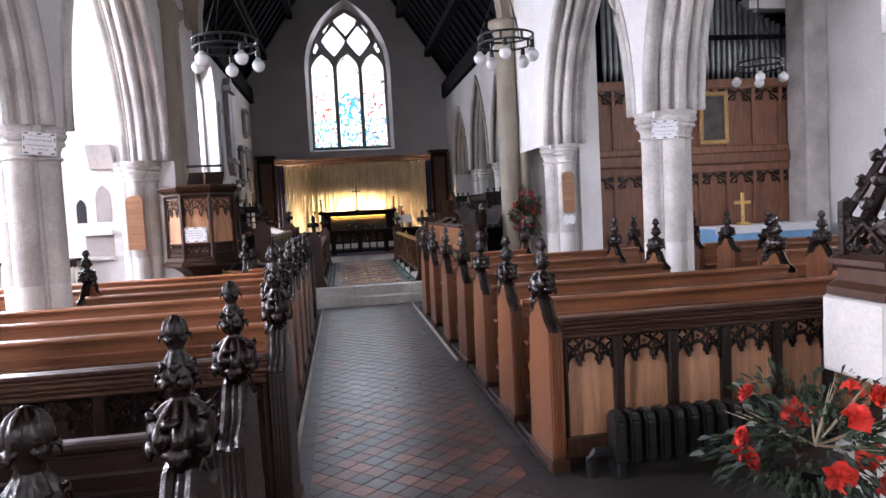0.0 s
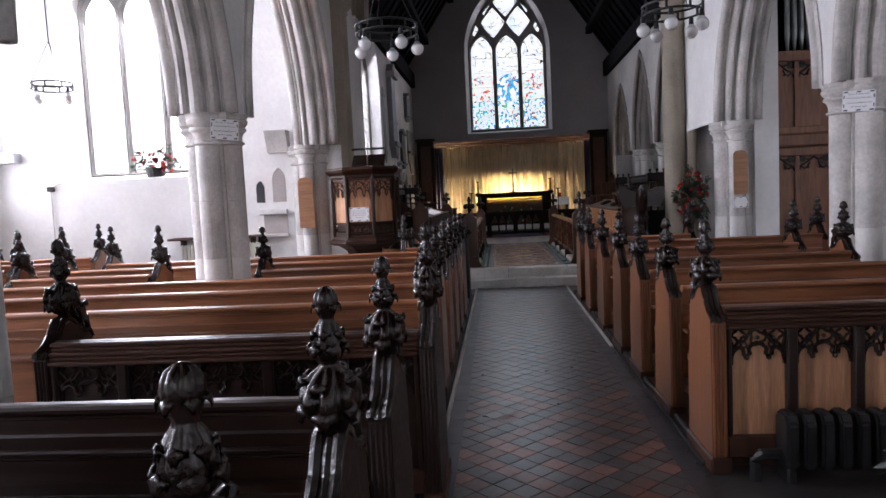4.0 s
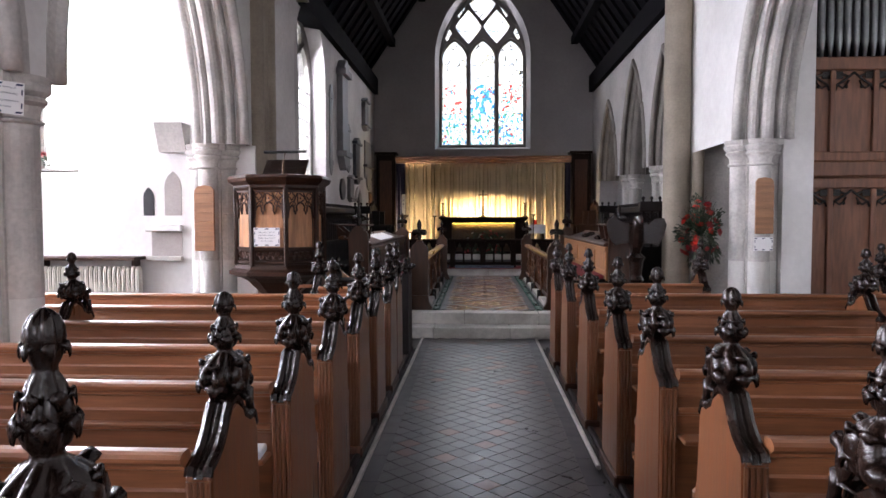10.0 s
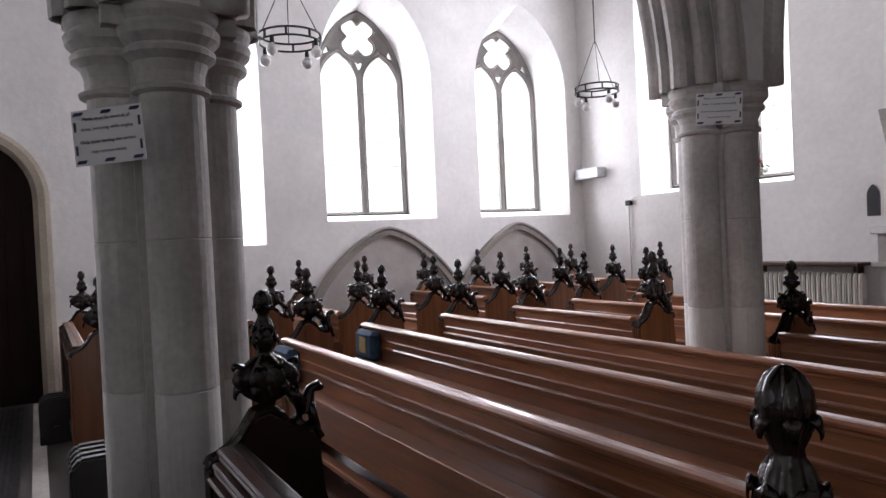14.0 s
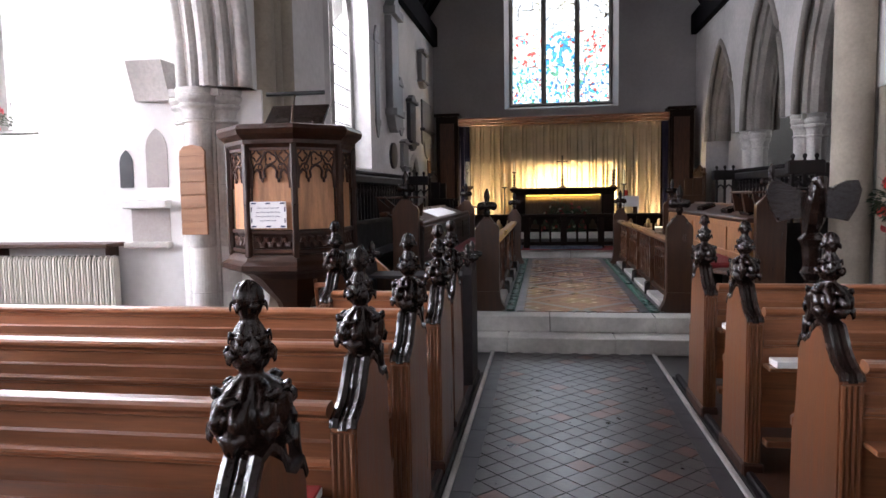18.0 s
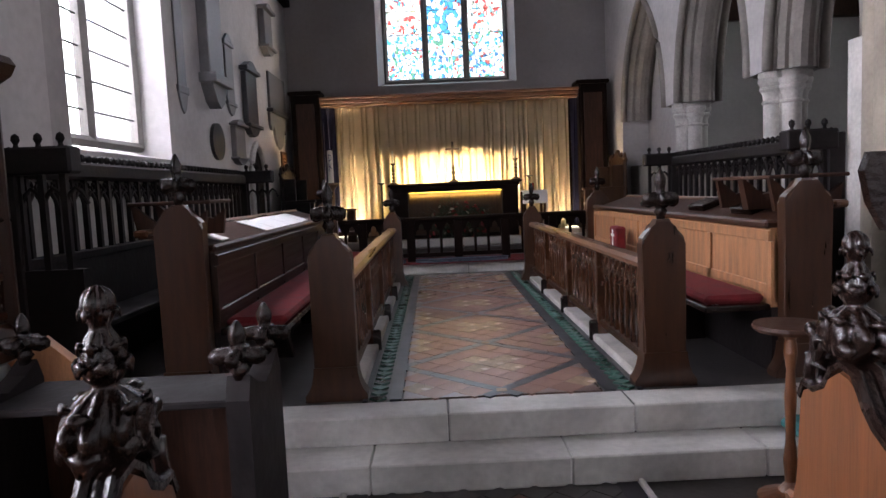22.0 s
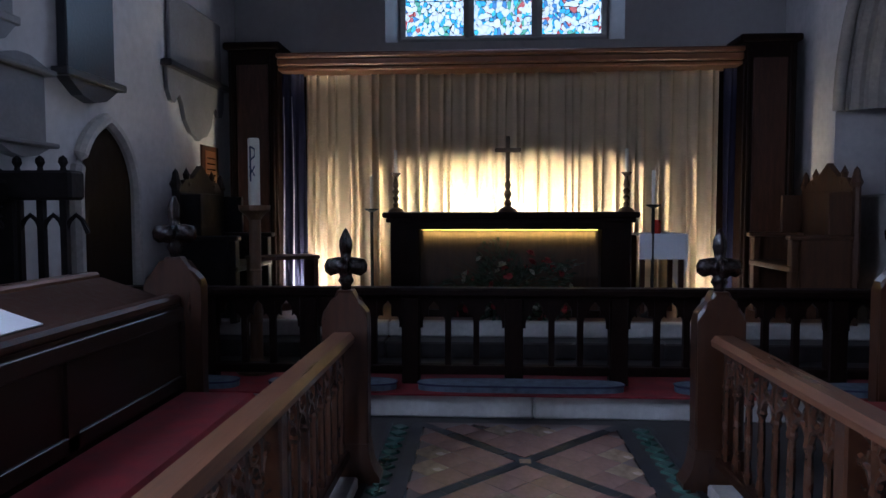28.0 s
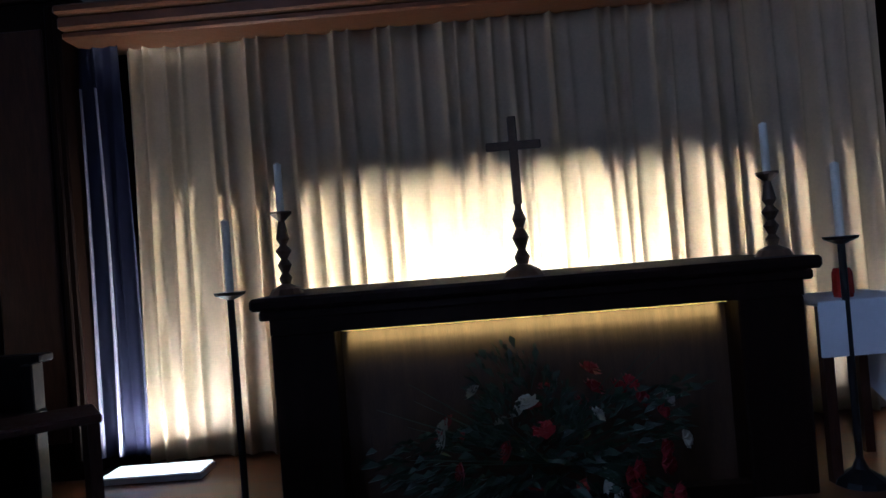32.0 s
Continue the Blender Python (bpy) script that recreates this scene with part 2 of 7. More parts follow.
def wall(name, axis, at, thick, lo, hi, z0, z1, holes=(), material=None, top=None, shrink=None, label="limewashed church wall with pointed openings"):
    """A wall across an axis with arched openings; holes: (a, b, sill, spring, rise). shrink: (face, factor) narrows the holes on one face."""
    bm = bmesh.new()

    def P(s, z, d):
        return (d, s, z) if axis == "x" else (s, d, z)

    def quad(p):
        bm.faces.new([bm.verts.new(q) for q in p])

    def zt(s):
        return top(s) if top else z1

    def cut(h, face):
        a, b, sill, spring, rise = h
        if shrink and shrink[0] == face:
            k, m = shrink[1], (a + b) / 2
            a, b, sill, rise = m - (b - m) * k, m + (b - m) * k, sill + 0.12, rise * k
        return a, b, sill, spring, rise

    rings = []
    for face, d in enumerate((at, at + thick)):
        hs = [cut(h, face) for h in sorted(holes)]
        cuts = [lo]
        for h in hs:
            cuts += [h[0], h[1]]
        cuts.append(hi)
        for i in range(0, len(cuts), 2):
            a, b = cuts[i], cuts[i + 1]
            n = max(1, int((b - a) / 0.5)) if top else 1
            for k in range(n):
                s0, s1 = a + (b - a) * k / n, a + (b - a) * (k + 1) / n
                quad([P(s0, z0, d), P(s1, z0, d), P(s1, zt(s1), d), P(s0, zt(s0), d)])
        ring = []
        for a, b, sill, spring, rise in hs:
            pts = arch_points(a, b, spring, rise)
            for p, q in zip(pts, pts[1:]):
                quad([P(*p, d), P(*q, d), P(q[0], zt(q[0]), d), P(p[0], zt(p[0]), d)])
            if sill > z0:
                quad([P(a, z0, d), P(b, z0, d), P(b, sill, d), P(a, sill, d)])
            ring.append([(a, sill)] + list(pts) + [(b, sill)])
        rings.append(ring)
    for r0, r1, h in zip(rings[0], rings[1], sorted(holes)):
        n = len(r0)
        for i in range(n if h[2] > z0 else n - 1):
            j = (i + 1) % n
            quad([P(*r0[i], at), P(*r0[j], at), P(*r1[j], at + thick), P(*r1[i], at + thick)])
    d0, d1 = at, at + thick
    for e in (lo, hi):
        quad([P(e, z0, d0), P(e, z0, d1), P(e, zt(e), d1), P(e, zt(e), d0)])
    n = 12 if top else 1
    for k in range(n):
        s0, s1 = lo + (hi - lo) * k / n, lo + (hi - lo) * (k + 1) / n
        quad([P(s0, zt(s0), d0), P(s1, zt(s1), d0), P(s1, zt(s1), d1), P(s0, zt(s0), d1)])
    bmesh.ops.remove_doubles(bm, verts=bm.verts, dist=0.0005)
    return tagged(part(name, bm, material or M_PLASTER), kind="structure", label=label, category="wall")


def arch_band(bm, axis, pts, d0, d1, depth):
    """A stone order under an arch, between two depths of the wall."""
    n = len(pts)
    inner = []
    for i, p in enumerate(pts):
        a, b = Vector(pts[max(i - 1, 0)]), Vector(pts[min(i + 1, n - 1)])
        t = (b - a).normalized()
        nrm = Vector((t.y, -t.x))
        inner.append((p[0] + nrm.x * depth, p[1] + nrm.y * depth))

    def P(q, d):
        return bm.verts.new((d, q[0], q[1]) if axis == "x" else (q[0], d, q[1]))
    ra = [[P(q, d) for q in line] for line, d in ((pts, d0), (inner, d0), (inner, d1), (pts, d1))]
    for k in range(4):
        for i in range(n - 1):
            bm.faces.new((ra[k][i], ra[k][i + 1], ra[(k + 1) % 4][i + 1], ra[(k + 1) % 4][i]))


def arch_sweep(bm, axis, pts, profile):
    """Sweep a moulding along an arch; profile points are (depth in the wall, distance under the arch)."""
    n = len(pts)
    rows = []
    for i, p in enumerate(pts):
        a, b = Vector(pts[max(i - 1, 0)]), Vector(pts[min(i + 1, n - 1)])
        t = (b - a).normalized()
        rows.append([bm.verts.new((d, p[0] + t.y * q, p[1] - t.x * q) if axis == "x" else (p[0] + t.y * q, d, p[1] - t.x * q)) for d, q in profile])
    for r0, r1 in zip(rows, rows[1:]):
        for k in range(len(profile) - 1):
            bm.faces.new((r0[k], r0[k + 1], r1[k + 1], r1[k]))


def arch_roll(bm, axis, pts, d, radius):
    tube(bm, [(d, p[0], p[1]) if axis == "x" else (p[0], d, p[1]) for p in pts], radius, 8)

# ---- plan ----
NX, SX = -3.31, 3.2     # axes of the nave arcades
NW, SW = -9.05, 8.2      # aisle walls
CX = 2.92               # chancel walls
EAST = 9.2              # chancel east wall
CZ, SZ, AZ = 0.30, 0.45, 0.70  # chancel, sanctuary and altar floors
N_BAYS = (-15.4, -11.7, -8.1, -4.6, -0.45)
S_BAYS = (-15.4, -11.7, -7.9, -4.2, -0.55)
CHANCEL_BAYS = ((1.7, 3.2, 1.9), (3.6, 5.6, 2.15), (6.08, 8.1, 1.8))

M_GRASS = mat("churchyard_grass", (0.05, 0.09, 0.03), 0.9, var=0.4, scale=2)
M_FLAG = mat("dark_flagstone", (0.045, 0.04, 0.038), 0.45, var=0.35, scale=2.0, bump=0.2, bump_scale=30)


def backdrop_mat(name, glow):
    m = bpy.data.materials.new(name)
    m.use_nodes = True
    nt = m.node_tree
    nt.nodes.remove(nt.nodes["Principled BSDF"])
    e = nt.nodes.new("ShaderNodeEmission")
    e.inputs[0].default_value = (0.95, 0.97, 1.0, 1)
    e.inputs[1].default_value = glow
    nt.links.new(e.outputs[0], nt.nodes["Material Output"].inputs[0])
    return m


def glass_mat(name, colors=None, scale=7.0, gloss=0.06):
    """Leaded glass: clear where no colours are given, else small coloured cells."""
    m = bpy.data.materials.new(name)
    m.use_nodes = True
    nt = m.node_tree
    nt.nodes.remove(nt.nodes["Principled BSDF"])
    tr = nt.nodes.new("ShaderNodeBsdfTransparent")
    tr.inputs[0].default_value = (0.95, 0.96, 0.95, 1)
    gl = nt.nodes.new("ShaderNodeBsdfGlossy")
    gl.inputs["Roughness"].default_value = 0.1
    mix = nt.nodes.new("ShaderNodeMixShader")
    mix.inputs[0].default_value = gloss
    nt.links.new(tr.outputs[0], mix.inputs[1])
    nt.links.new(gl.outputs[0], mix.inputs[2])
    nt.links.new(mix.outputs[0], nt.nodes["Material Output"].inputs[0])
    if colors:
        tc = nt.nodes.new("ShaderNodeTexCoord")
        mp = nt.nodes.new("ShaderNodeMapping")
        mp.inputs["Scale"].default_value = (1, 0.01, 0.8)
        nz = nt.nodes.new("ShaderNodeTexNoise")
        nz.inputs["Scale"].default_value = 5
        add = nt.nodes.new("ShaderNodeMixRGB")
        add.blend_type = "LINEAR_LIGHT"
        add.inputs[0].default_value = 0.06
        vo = nt.nodes.new("ShaderNodeTexVoronoi")
        vo.inputs["Scale"].default_value = scale
        big = nt.nodes.new("ShaderNodeTexNoise")
        big.inputs["Scale"].default_value = 3.2
        ramp = nt.nodes.new("ShaderNodeValToRGB")
        ramp.color_ramp.interpolation = "CONSTANT"
        for k, (pos, c) in enumerate(colors):
            el = ramp.color_ramp.elements[k] if k < 2 else ramp.color_ramp.elements.new(pos)
            el.position, el.color = pos, (*[v + (0.95 - v) * 0.3 for v in c], 1)
        sep = nt.nodes.new("ShaderNodeSeparateColor")
        ed = nt.nodes.new("ShaderNodeTexVoronoi")
        ed.feature = "DISTANCE_TO_EDGE"
        ed.inputs["Scale"].default_value = scale
        lead = nt.nodes.new("ShaderNodeMath")
        lead.operation = "GREATER_THAN"
        lead.inputs[1].default_value = 0.035
        mul = nt.nodes.new("ShaderNodeMixRGB")
        mul.blend_type = "MULTIPLY"
        mul.inputs[0].default_value = 0.8
        L = nt.links.new
        L(tc.outputs["Object"], mp.inputs[0])
        L(mp.outputs[0], nz.inputs[0])
        L(mp.outputs[0], add.inputs[1])
        L(nz.outputs["Color"], add.inputs[2])
        L(add.outputs[0], vo.inputs[0])
        L(add.outputs[0], ed.inputs[0])
        L(mp.outputs[0], big.inputs[0])
        L(vo.outputs["Color"], sep.inputs[0])
        blend = nt.nodes.new("ShaderNodeMath")
        blend.operation = "MULTIPLY_ADD"
        blend.inputs[1].default_value = 0.55
        half = nt.nodes.new("ShaderNodeMath")
        half.operation = "MULTIPLY"
        half.inputs[1].default_value = 0.45
        L(big.outputs[0], half.inputs[0])
        L(sep.outputs[0], blend.inputs[0])
        L(half.outputs[0], blend.inputs[2])
        L(blend.outputs[0], ramp.inputs[0])
        L(ed.outputs["Distance"], lead.inputs[0])
        L(ramp.outputs[0], mul.inputs[1])
        L(lead.outputs[0], mul.inputs[2])
        L(mul.outputs[0], tr.inputs[0])
    return m


M_SKY = backdrop_mat("overcast_sky", 8.0)
# glow lowered behind the east window to keep the stained glass from washing out
M_SKY_DIM = backdrop_mat("overcast_sky_dimmed", 3.2)
M_GLASS = glass_mat("clear_leaded_glass")
WHITE = (0.95, 0.95, 0.93)
M_GLASS_PALE = glass_mat("pale_painted_glass", [(0, WHITE), (0.3, (0.9, 0.92, 0.95)), (0.62, (0.98, 0.96, 0.85)), (0.68, WHITE), (0.74, (0.75, 0.85, 0.95))], 8)
M_GLASS_MID = glass_mat("figured_stained_glass", [(0, WHITE), (0.3, (0.7, 0.12, 0.1)), (0.345, WHITE), (0.46, (0.9, 0.88, 0.7)), (0.5, (0.2, 0.6, 0.75)), (0.53, WHITE), (0.66, (0.7, 0.15, 0.1)), (0.7, (0.75, 0.9, 0.88))], 15)
M_GLASS_BLUE = glass_mat("blue_figured_stained_glass", [(0, WHITE), (0.34, (0.6, 0.12, 0.1)), (0.37, (0.05, 0.5, 0.8)), (0.52, WHITE), (0.6, (0.1, 0.55, 0.8)), (0.66, WHITE)], 12)
M_GLASS_LOW = glass_mat("dense_stained_glass", [(0, (0.1, 0.35, 0.6)), (0.27, (0.85, 0.92, 0.95)), (0.37, (0.1, 0.55, 0.75)), (0.43, (0.92, 0.95, 0.95)), (0.53, (0.15, 0.65, 0.75)), (0.57, (0.95, 0.95, 0.92)), (0.63, (0.6, 0.14, 0.12)), (0.655, (0.9, 0.92, 0.9)), (0.74, (0.2, 0.55, 0.4))], 19)


def ground():
    bm = bmesh.new()
    box(bm, NW - 0.7, -17.0, -0.3, SW + 0.6, 0.0, 0.0)
    box(bm, NW - 0.7, 0.0, -0.3, -CX - 0.5, 10.5, 0.0)
    box(bm, CX + 0.5, 0.0, -0.3, SW + 0.6, 10.5, 0.0)
    tagged(part("floor", bm, M_FLAG), "dark worn stone floor of nave and aisles", "floor", kind="structure")
    tagged(part("ground", bx(-400, -400, -0.6, 400, 400, -0.305), M_GRASS), "churchyard grass around the church", "ground", kind="structure")
    tagged(part("chancel_floor", bx(-CX - 0.5, 0.16, -0.3, CX + 0.5, 6.14, CZ), M_FLAG), "dark stone floor of the chancel", "floor", kind="structure")
    tagged(part("sanctuary_floor", bx(-CX, 6.16, -0.3, CX, 7.2, SZ), M_FLAG), "dark stone floor of the sanctuary", "floor", kind="structure")
    tagged(part("altar_platform", bx(-CX, 7.47, -0.3, CX, EAST, AZ), M_OAK), "polished boarded altar platform", "platform", kind="structure")
    steps = tagged(new("chancel_steps"), "two worn pale stone steps up to the chancel", "steps", kind="structure")
    xs = [-3.4, -1.75, -0.72, 0.28, 1.25, 2.3, 3.4]
    for z0, z1, y0, y1, off in ((0.0, 0.15, -0.15, 0.15, 0.0), (0.15, 0.304, 0.13, 0.39, 0.4)):
        for a, b in zip(xs, xs[1:]):
            a, b = max(-3.4, a + off) if a > -3.4 else a, min(3.4, b + off)
            if b > a:
                part("step_block", bx(a + 0.002, y0, z0, b - 0.002, y1, z1, 0.008), M_STEP, steps)
    for a, b in ((-2.9, -1.0), (-1.0, 0.1), (0.1, 1.2), (1.2, 2.9)):
        part("step_block", bx(a + 0.002, 6.12, CZ, b - 0.002, 6.42, SZ + 0.006, 0.012), M_STEP, steps)
        part("step_block", bx(a + 0.002, 7.18, CZ, b - 0.002, 7.44, 0.58, 0.012), M_FLAG, steps)
        part("nosing", bx(a + 0.002, 7.4, 0.58, b - 0.002, 7.52, AZ + 0.004, 0.012), M_STEP, steps)


ground()

# walls
# the opening at y -13.6 to -11.8 is unseen, added for a lamp
wall("wall_north", "x", NW - 0.75, 0.75, -16.5, 0.2, 0, 7.0, [(-13.6, -11.8, 1.9, 4.0, 1.35), (-7.75, -6.0, 1.62, 4.0, 1.35), (-5.15, -3.4, 1.9, 4.0, 1.35), (-2.6, -0.76, 1.9, 4.0, 1.35)], shrink=(0, 0.76))
wall("wall_south", "x", SW, 0.7, -16.5, 10.5, 0, 7.0, [(-9.4, -7.6, 1.87, 3.9, 1.5), (-4.3, -2.6, 1.87, 3.9, 1.5), (3.5, 5.2, 1.87, 3.9, 1.5)], shrink=(1, 0.76))
# both west openings are unseen, added to let fill light in
wall("wall_west", "y", -17.2, 0.6, NW - 0.55, SW + 0.55, 0, 11, [(-1.3, 1.3, 2.6, 5.0, 2.2), (4.9, 6.7, 2.1, 4.0, 1.35)], shrink=(0, 0.8))
wall("wall_north_east", "y", -0.45, 0.7, NW, NX - 0.3, 0, 7.0, [(-7.75, -5.27, 2.12, 5.0, 1.5)], shrink=(1, 0.85))
wall("wall_south_east", "y", 10.0, 0.5, CX + 0.5, SW, 0, 7.0, [(4.9, 6.7, 4.95, 5.4, 0.95)])


def holes_of(bays):
    return [(a + 0.22, b - 0.22, 2.5, 2.5, (b - a - 0.44) * 0.8) for a, b in zip(bays, bays[1:])]


wall("wall_arcade_north", "x", NX - 0.3, 0.6, -16.6, 1.0, 2.5, 7.6, holes_of(N_BAYS))
wall("wall_arcade_south", "x", SX - 0.3, 0.6, -16.6, 1.0, 2.5, 7.6, holes_of(S_BAYS))
wall("wall_chancel_north", "x", -CX - 0.6, 0.6, 0.25, EAST, 0, 5.3, [(1.3, 3.4, 1.9, 4.0, 1.2)], M_PLASTER_SHADED_NORTH, shrink=(0, 0.75))
wall("wall_chancel_south", "x", CX, 0.55, 1.6, 8.15, 2.5, 5.3, [(s0, s1, 2.5, 2.5, r) for s0, s1, r in CHANCEL_BAYS], M_PLASTER_SHADED)
tagged(part("wall_chancel_south_east", bx(CX, 8.15, 0, CX + 0.55, EAST, 5.3), M_PLASTER_SHADED), "plaster wall beside the sanctuary, coloured darker for shade", "wall", kind="structure")


def gable(s):
    return 5.2 + max(0.0, CX + 0.3 - abs(s)) * 1.5


# the backlit gable's shade is in its plaster colour
wall("wall_east", "y", EAST, 0.55, -CX - 0.6, CX + 0.6, 0, 5.2, [(-1.27, 1.27, 3.43, 5.85, 2.05)], M_PLASTER_BACKLIT, top=gable, shrink=(1, 0.88), label="plaster east gable wall, coloured dark for its backlit shade")
wall("wall_chancel_arch", "y", 0.95, 0.65, NX - 0.3, SX + 0.3, 0, 11, [(-2.95, 2.95, 0.0, 4.9, 3.4)], M_PLASTER_SHADED)
wall("wall_respond_south", "y", -0.75, 0.5, SX + 0.25, SX + 0.6, 0, 5.5)
tagged(part("wall_respond_north", bx(NX - 0.32, -0.45, 0, NX + 0.35, 0.95, 2.5), M_PLASTER), "white plaster wall end", "wall", kind="structure")
tagged(part("wall_respond_arch", bx(SX - 0.3, 0.9, 0, SX + 0.35, 1.9, 2.5), M_STONE), "stone wall end", "wall", kind="structure")


def orders():
    """Moulded stone orders on the arcade arches."""
    for nm, ax, bays in (("north", NX, N_BAYS), ("south", SX, S_BAYS)):
        for a, b, sill, spring, rise in holes_of(bays):
            pts = arch_points(a, b, spring, rise, 18)
            ob = tagged(new("arch_moulding"), "grey moulded limestone arcade arch", "arch", "arcade arches", "structure")
            bm = bmesh.new()
            half = [(0.19, -0.02), (0.19, 0.07), (0.175, 0.115), (0.14, 0.13), (0.115, 0.105), (0.1, 0.06), (0.075, 0.065), (0.065, 0.13), (0.04, 0.165), (0.0, 0.178)]
            arch_sweep(bm, "x", pts, [(ax + d, q) for d, q in half] + [(ax - d, q) for d, q in half[-2::-1]])
            part("inner_order", bm, M_STONE, ob)
            for s in (-1, 1):
                for off, r in ((0.295, 0.06), (0.235, 0.03)):
                    bm = bmesh.new()
                    arch_roll(bm, "x", pts, ax + s * off, r)
                    part("roll", bm, M_STONE, ob, smooth=True)
                bm = bmesh.new()
                lift = arch_points(a - 0.13, b + 0.13, spring, rise + 0.16, 12)
                arch_band(bm, "x", lift, ax + s * 0.303 - 0.012, ax + s * 0.303 + 0.012, 0.14)
                part("hood", bm, M_STONE, ob)
    pts = arch_points(-2.95, 2.95, 4.9, 3.4, 14)
    ob = tagged(new("chancel_arch_moulding"), "warm moulded limestone chancel arch on tall shafts", "arch", kind="structure")
    bm = bmesh.new()
    arch_band(bm, "y", pts, 1.08, 1.47, 0.22)
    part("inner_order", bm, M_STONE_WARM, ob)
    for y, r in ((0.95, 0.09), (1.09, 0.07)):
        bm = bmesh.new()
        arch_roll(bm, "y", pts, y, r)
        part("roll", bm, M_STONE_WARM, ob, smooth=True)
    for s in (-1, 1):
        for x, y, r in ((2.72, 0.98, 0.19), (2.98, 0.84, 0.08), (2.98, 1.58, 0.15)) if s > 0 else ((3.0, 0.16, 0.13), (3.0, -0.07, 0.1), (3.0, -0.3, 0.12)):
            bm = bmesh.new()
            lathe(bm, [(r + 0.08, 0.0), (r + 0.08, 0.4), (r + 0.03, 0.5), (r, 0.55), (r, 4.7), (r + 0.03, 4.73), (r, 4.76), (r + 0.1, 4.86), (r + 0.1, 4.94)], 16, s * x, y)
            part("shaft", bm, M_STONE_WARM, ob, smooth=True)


orders()


def chancel_south_arches():
    for a, b, rise in CHANCEL_BAYS:
        pts = arch_points(a, b, 2.5, rise, 14)
        ob = tagged(new("chancel_arch"), "grey chamfered stone arch in the chancel wall", "arch", "chancel arches", "structure")
        bm = bmesh.new()
        half = [(0.2, -0.02), (0.2, 0.05), (0.16, 0.1), (0.12, 0.1), (0.11, 0.15), (0.06, 0.2), (0.0, 0.21)]
        arch_sweep(bm, "x", pts, [(CX + 0.275 + d, q) for d, q in half] + [(CX + 0.275 - d, q) for d, q in half[-2::-1]])
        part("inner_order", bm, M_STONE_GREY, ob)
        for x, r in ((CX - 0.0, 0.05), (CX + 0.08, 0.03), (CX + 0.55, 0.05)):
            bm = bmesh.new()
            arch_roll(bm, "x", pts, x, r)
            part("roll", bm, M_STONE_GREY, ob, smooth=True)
    tagged(part("blocking_wall", bx(CX + 0.44, 6.0, 0.3, CX + 0.5, 8.149, 4.4), M_PLASTER_SHADED), "plain blocking of the eastern arch", "wall", kind="structure")
    tagged(part("sill_wall", bx(CX + 0.1, 6.1, 0.3, CX + 0.43, 8.1, 1.75, 0.02), M_STONE_GREY), "low stone sill wall under the eastern arch", "wall", kind="structure")


chancel_south_arches()


def roof(name, x0, x1, y0, y1, z0, z1, label, rafters):
    bm = bmesh.new()
    mid = (x0 + x1) / 2
    for a in (x0, x1):
        prism(bm, [(a, z0), (mid, z1), (mid, z1 + 0.15), (a, z0 + 0.15)], "y", y0, y1)
        n = int((y1 - y0) / rafters)
        for i in range(n):
            y = y0 + (i + 0.5) * rafters
            prism(bm, [(a, z0 - 0.1), (mid, z1 - 0.1), (mid, z1 + 0.02), (a, z0 + 0.02)], "y", y - 0.05, y + 0.05)
        s = 1 if a == x0 else -1
        for k in (0.25, 0.5, 0.75):
            x, z = a + (mid - a) * k, z0 + (z1 - z0) * k
            box(bm, x - 0.09, y0, z - 0.22, x + 0.09, y1, z - 0.03)
        box(bm, min(a, a + s * 0.42), y0, z0 - 0.3, max(a, a + s * 0.42), y1, z0 + 0.12)
    return tagged(part(name, bm, M_ROOF), label, "ceiling", kind="structure")


roof("ceiling_nave", NX - 0.3, SX + 0.3, -17, 1.0, 7.4, 11.0, "dark boarded timber nave roof with rafters", 0.6)
roof("ceiling_chancel", -CX - 0.3, CX + 0.3, 1.55, EAST + 0.05, 5.2, 9.9, "dark boarded timber chancel roof with rafters", 0.5)
for nm, a, b, y1 in (("ceiling_north_aisle", NW - 0.7, NX - 0.3, 0.2), ("ceiling_south_aisle", SX + 0.3, SW + 0.6, 10.5)):
    tagged(part(nm, bx(a, -17, 6.6, b, y1, 6.75), M_PLASTER), "plain white plaster aisle ceiling", "ceiling", kind="structure")

# daylight outside the windows
LN, LE, LS, LC = 110.0, 6.0, 4.0, 27.0
# the lamp at y -12.7 is an added one, to brighten the south pews
for y, z, h, e in ((-12.7, 3.45, 3.2, 130), (-6.88, 3.35, 3.4, LN), (-4.28, 3.45, 3.2, 0.75 * LN), (-1.68, 3.45, 3.2, 0.6 * LN)):
    area_lamp("daylight_north", (NW - 0.95, y, z), (0, y, z - 1.6), 1.3, h, e)
area_lamp("daylight_north_east", (-6.5, 0.4, 4.2), (-6.5, -5, 2.0), 2.1, 4.0, 0.6 * LN)
# the source at y -8.5 is unseen, added as fill from the south
area_lamp("daylight_south", (SW + 0.95, -8.5, 3.5), (0, -8.5, 2.0), 1.4, 3.4, 6)
area_lamp("daylight_south", (SW + 0.95, -3.45, 3.5), (0, -3.45, 2.0), 1.4, 3.4, LS)
area_lamp("daylight_south", (SW + 0.95, 4.35, 3.5), (0, 4.35, 2.0), 1.4, 3.4, 5)
# two added fill lamps for the west faces of pews and piers
area_lamp("west_fill", (0, -17.5, 4.8), (0, 0, 2.0), 2.2, 4.2, 4)
area_lamp("west_fill", (5.8, -17.5, 3.7), (5.2, 0, 1.2), 1.4, 2.8, 55)
area_lamp("daylight_east", (0, EAST + 0.75, 5.6), (0, 0, 2.5), 2.4, 4.2, LE)
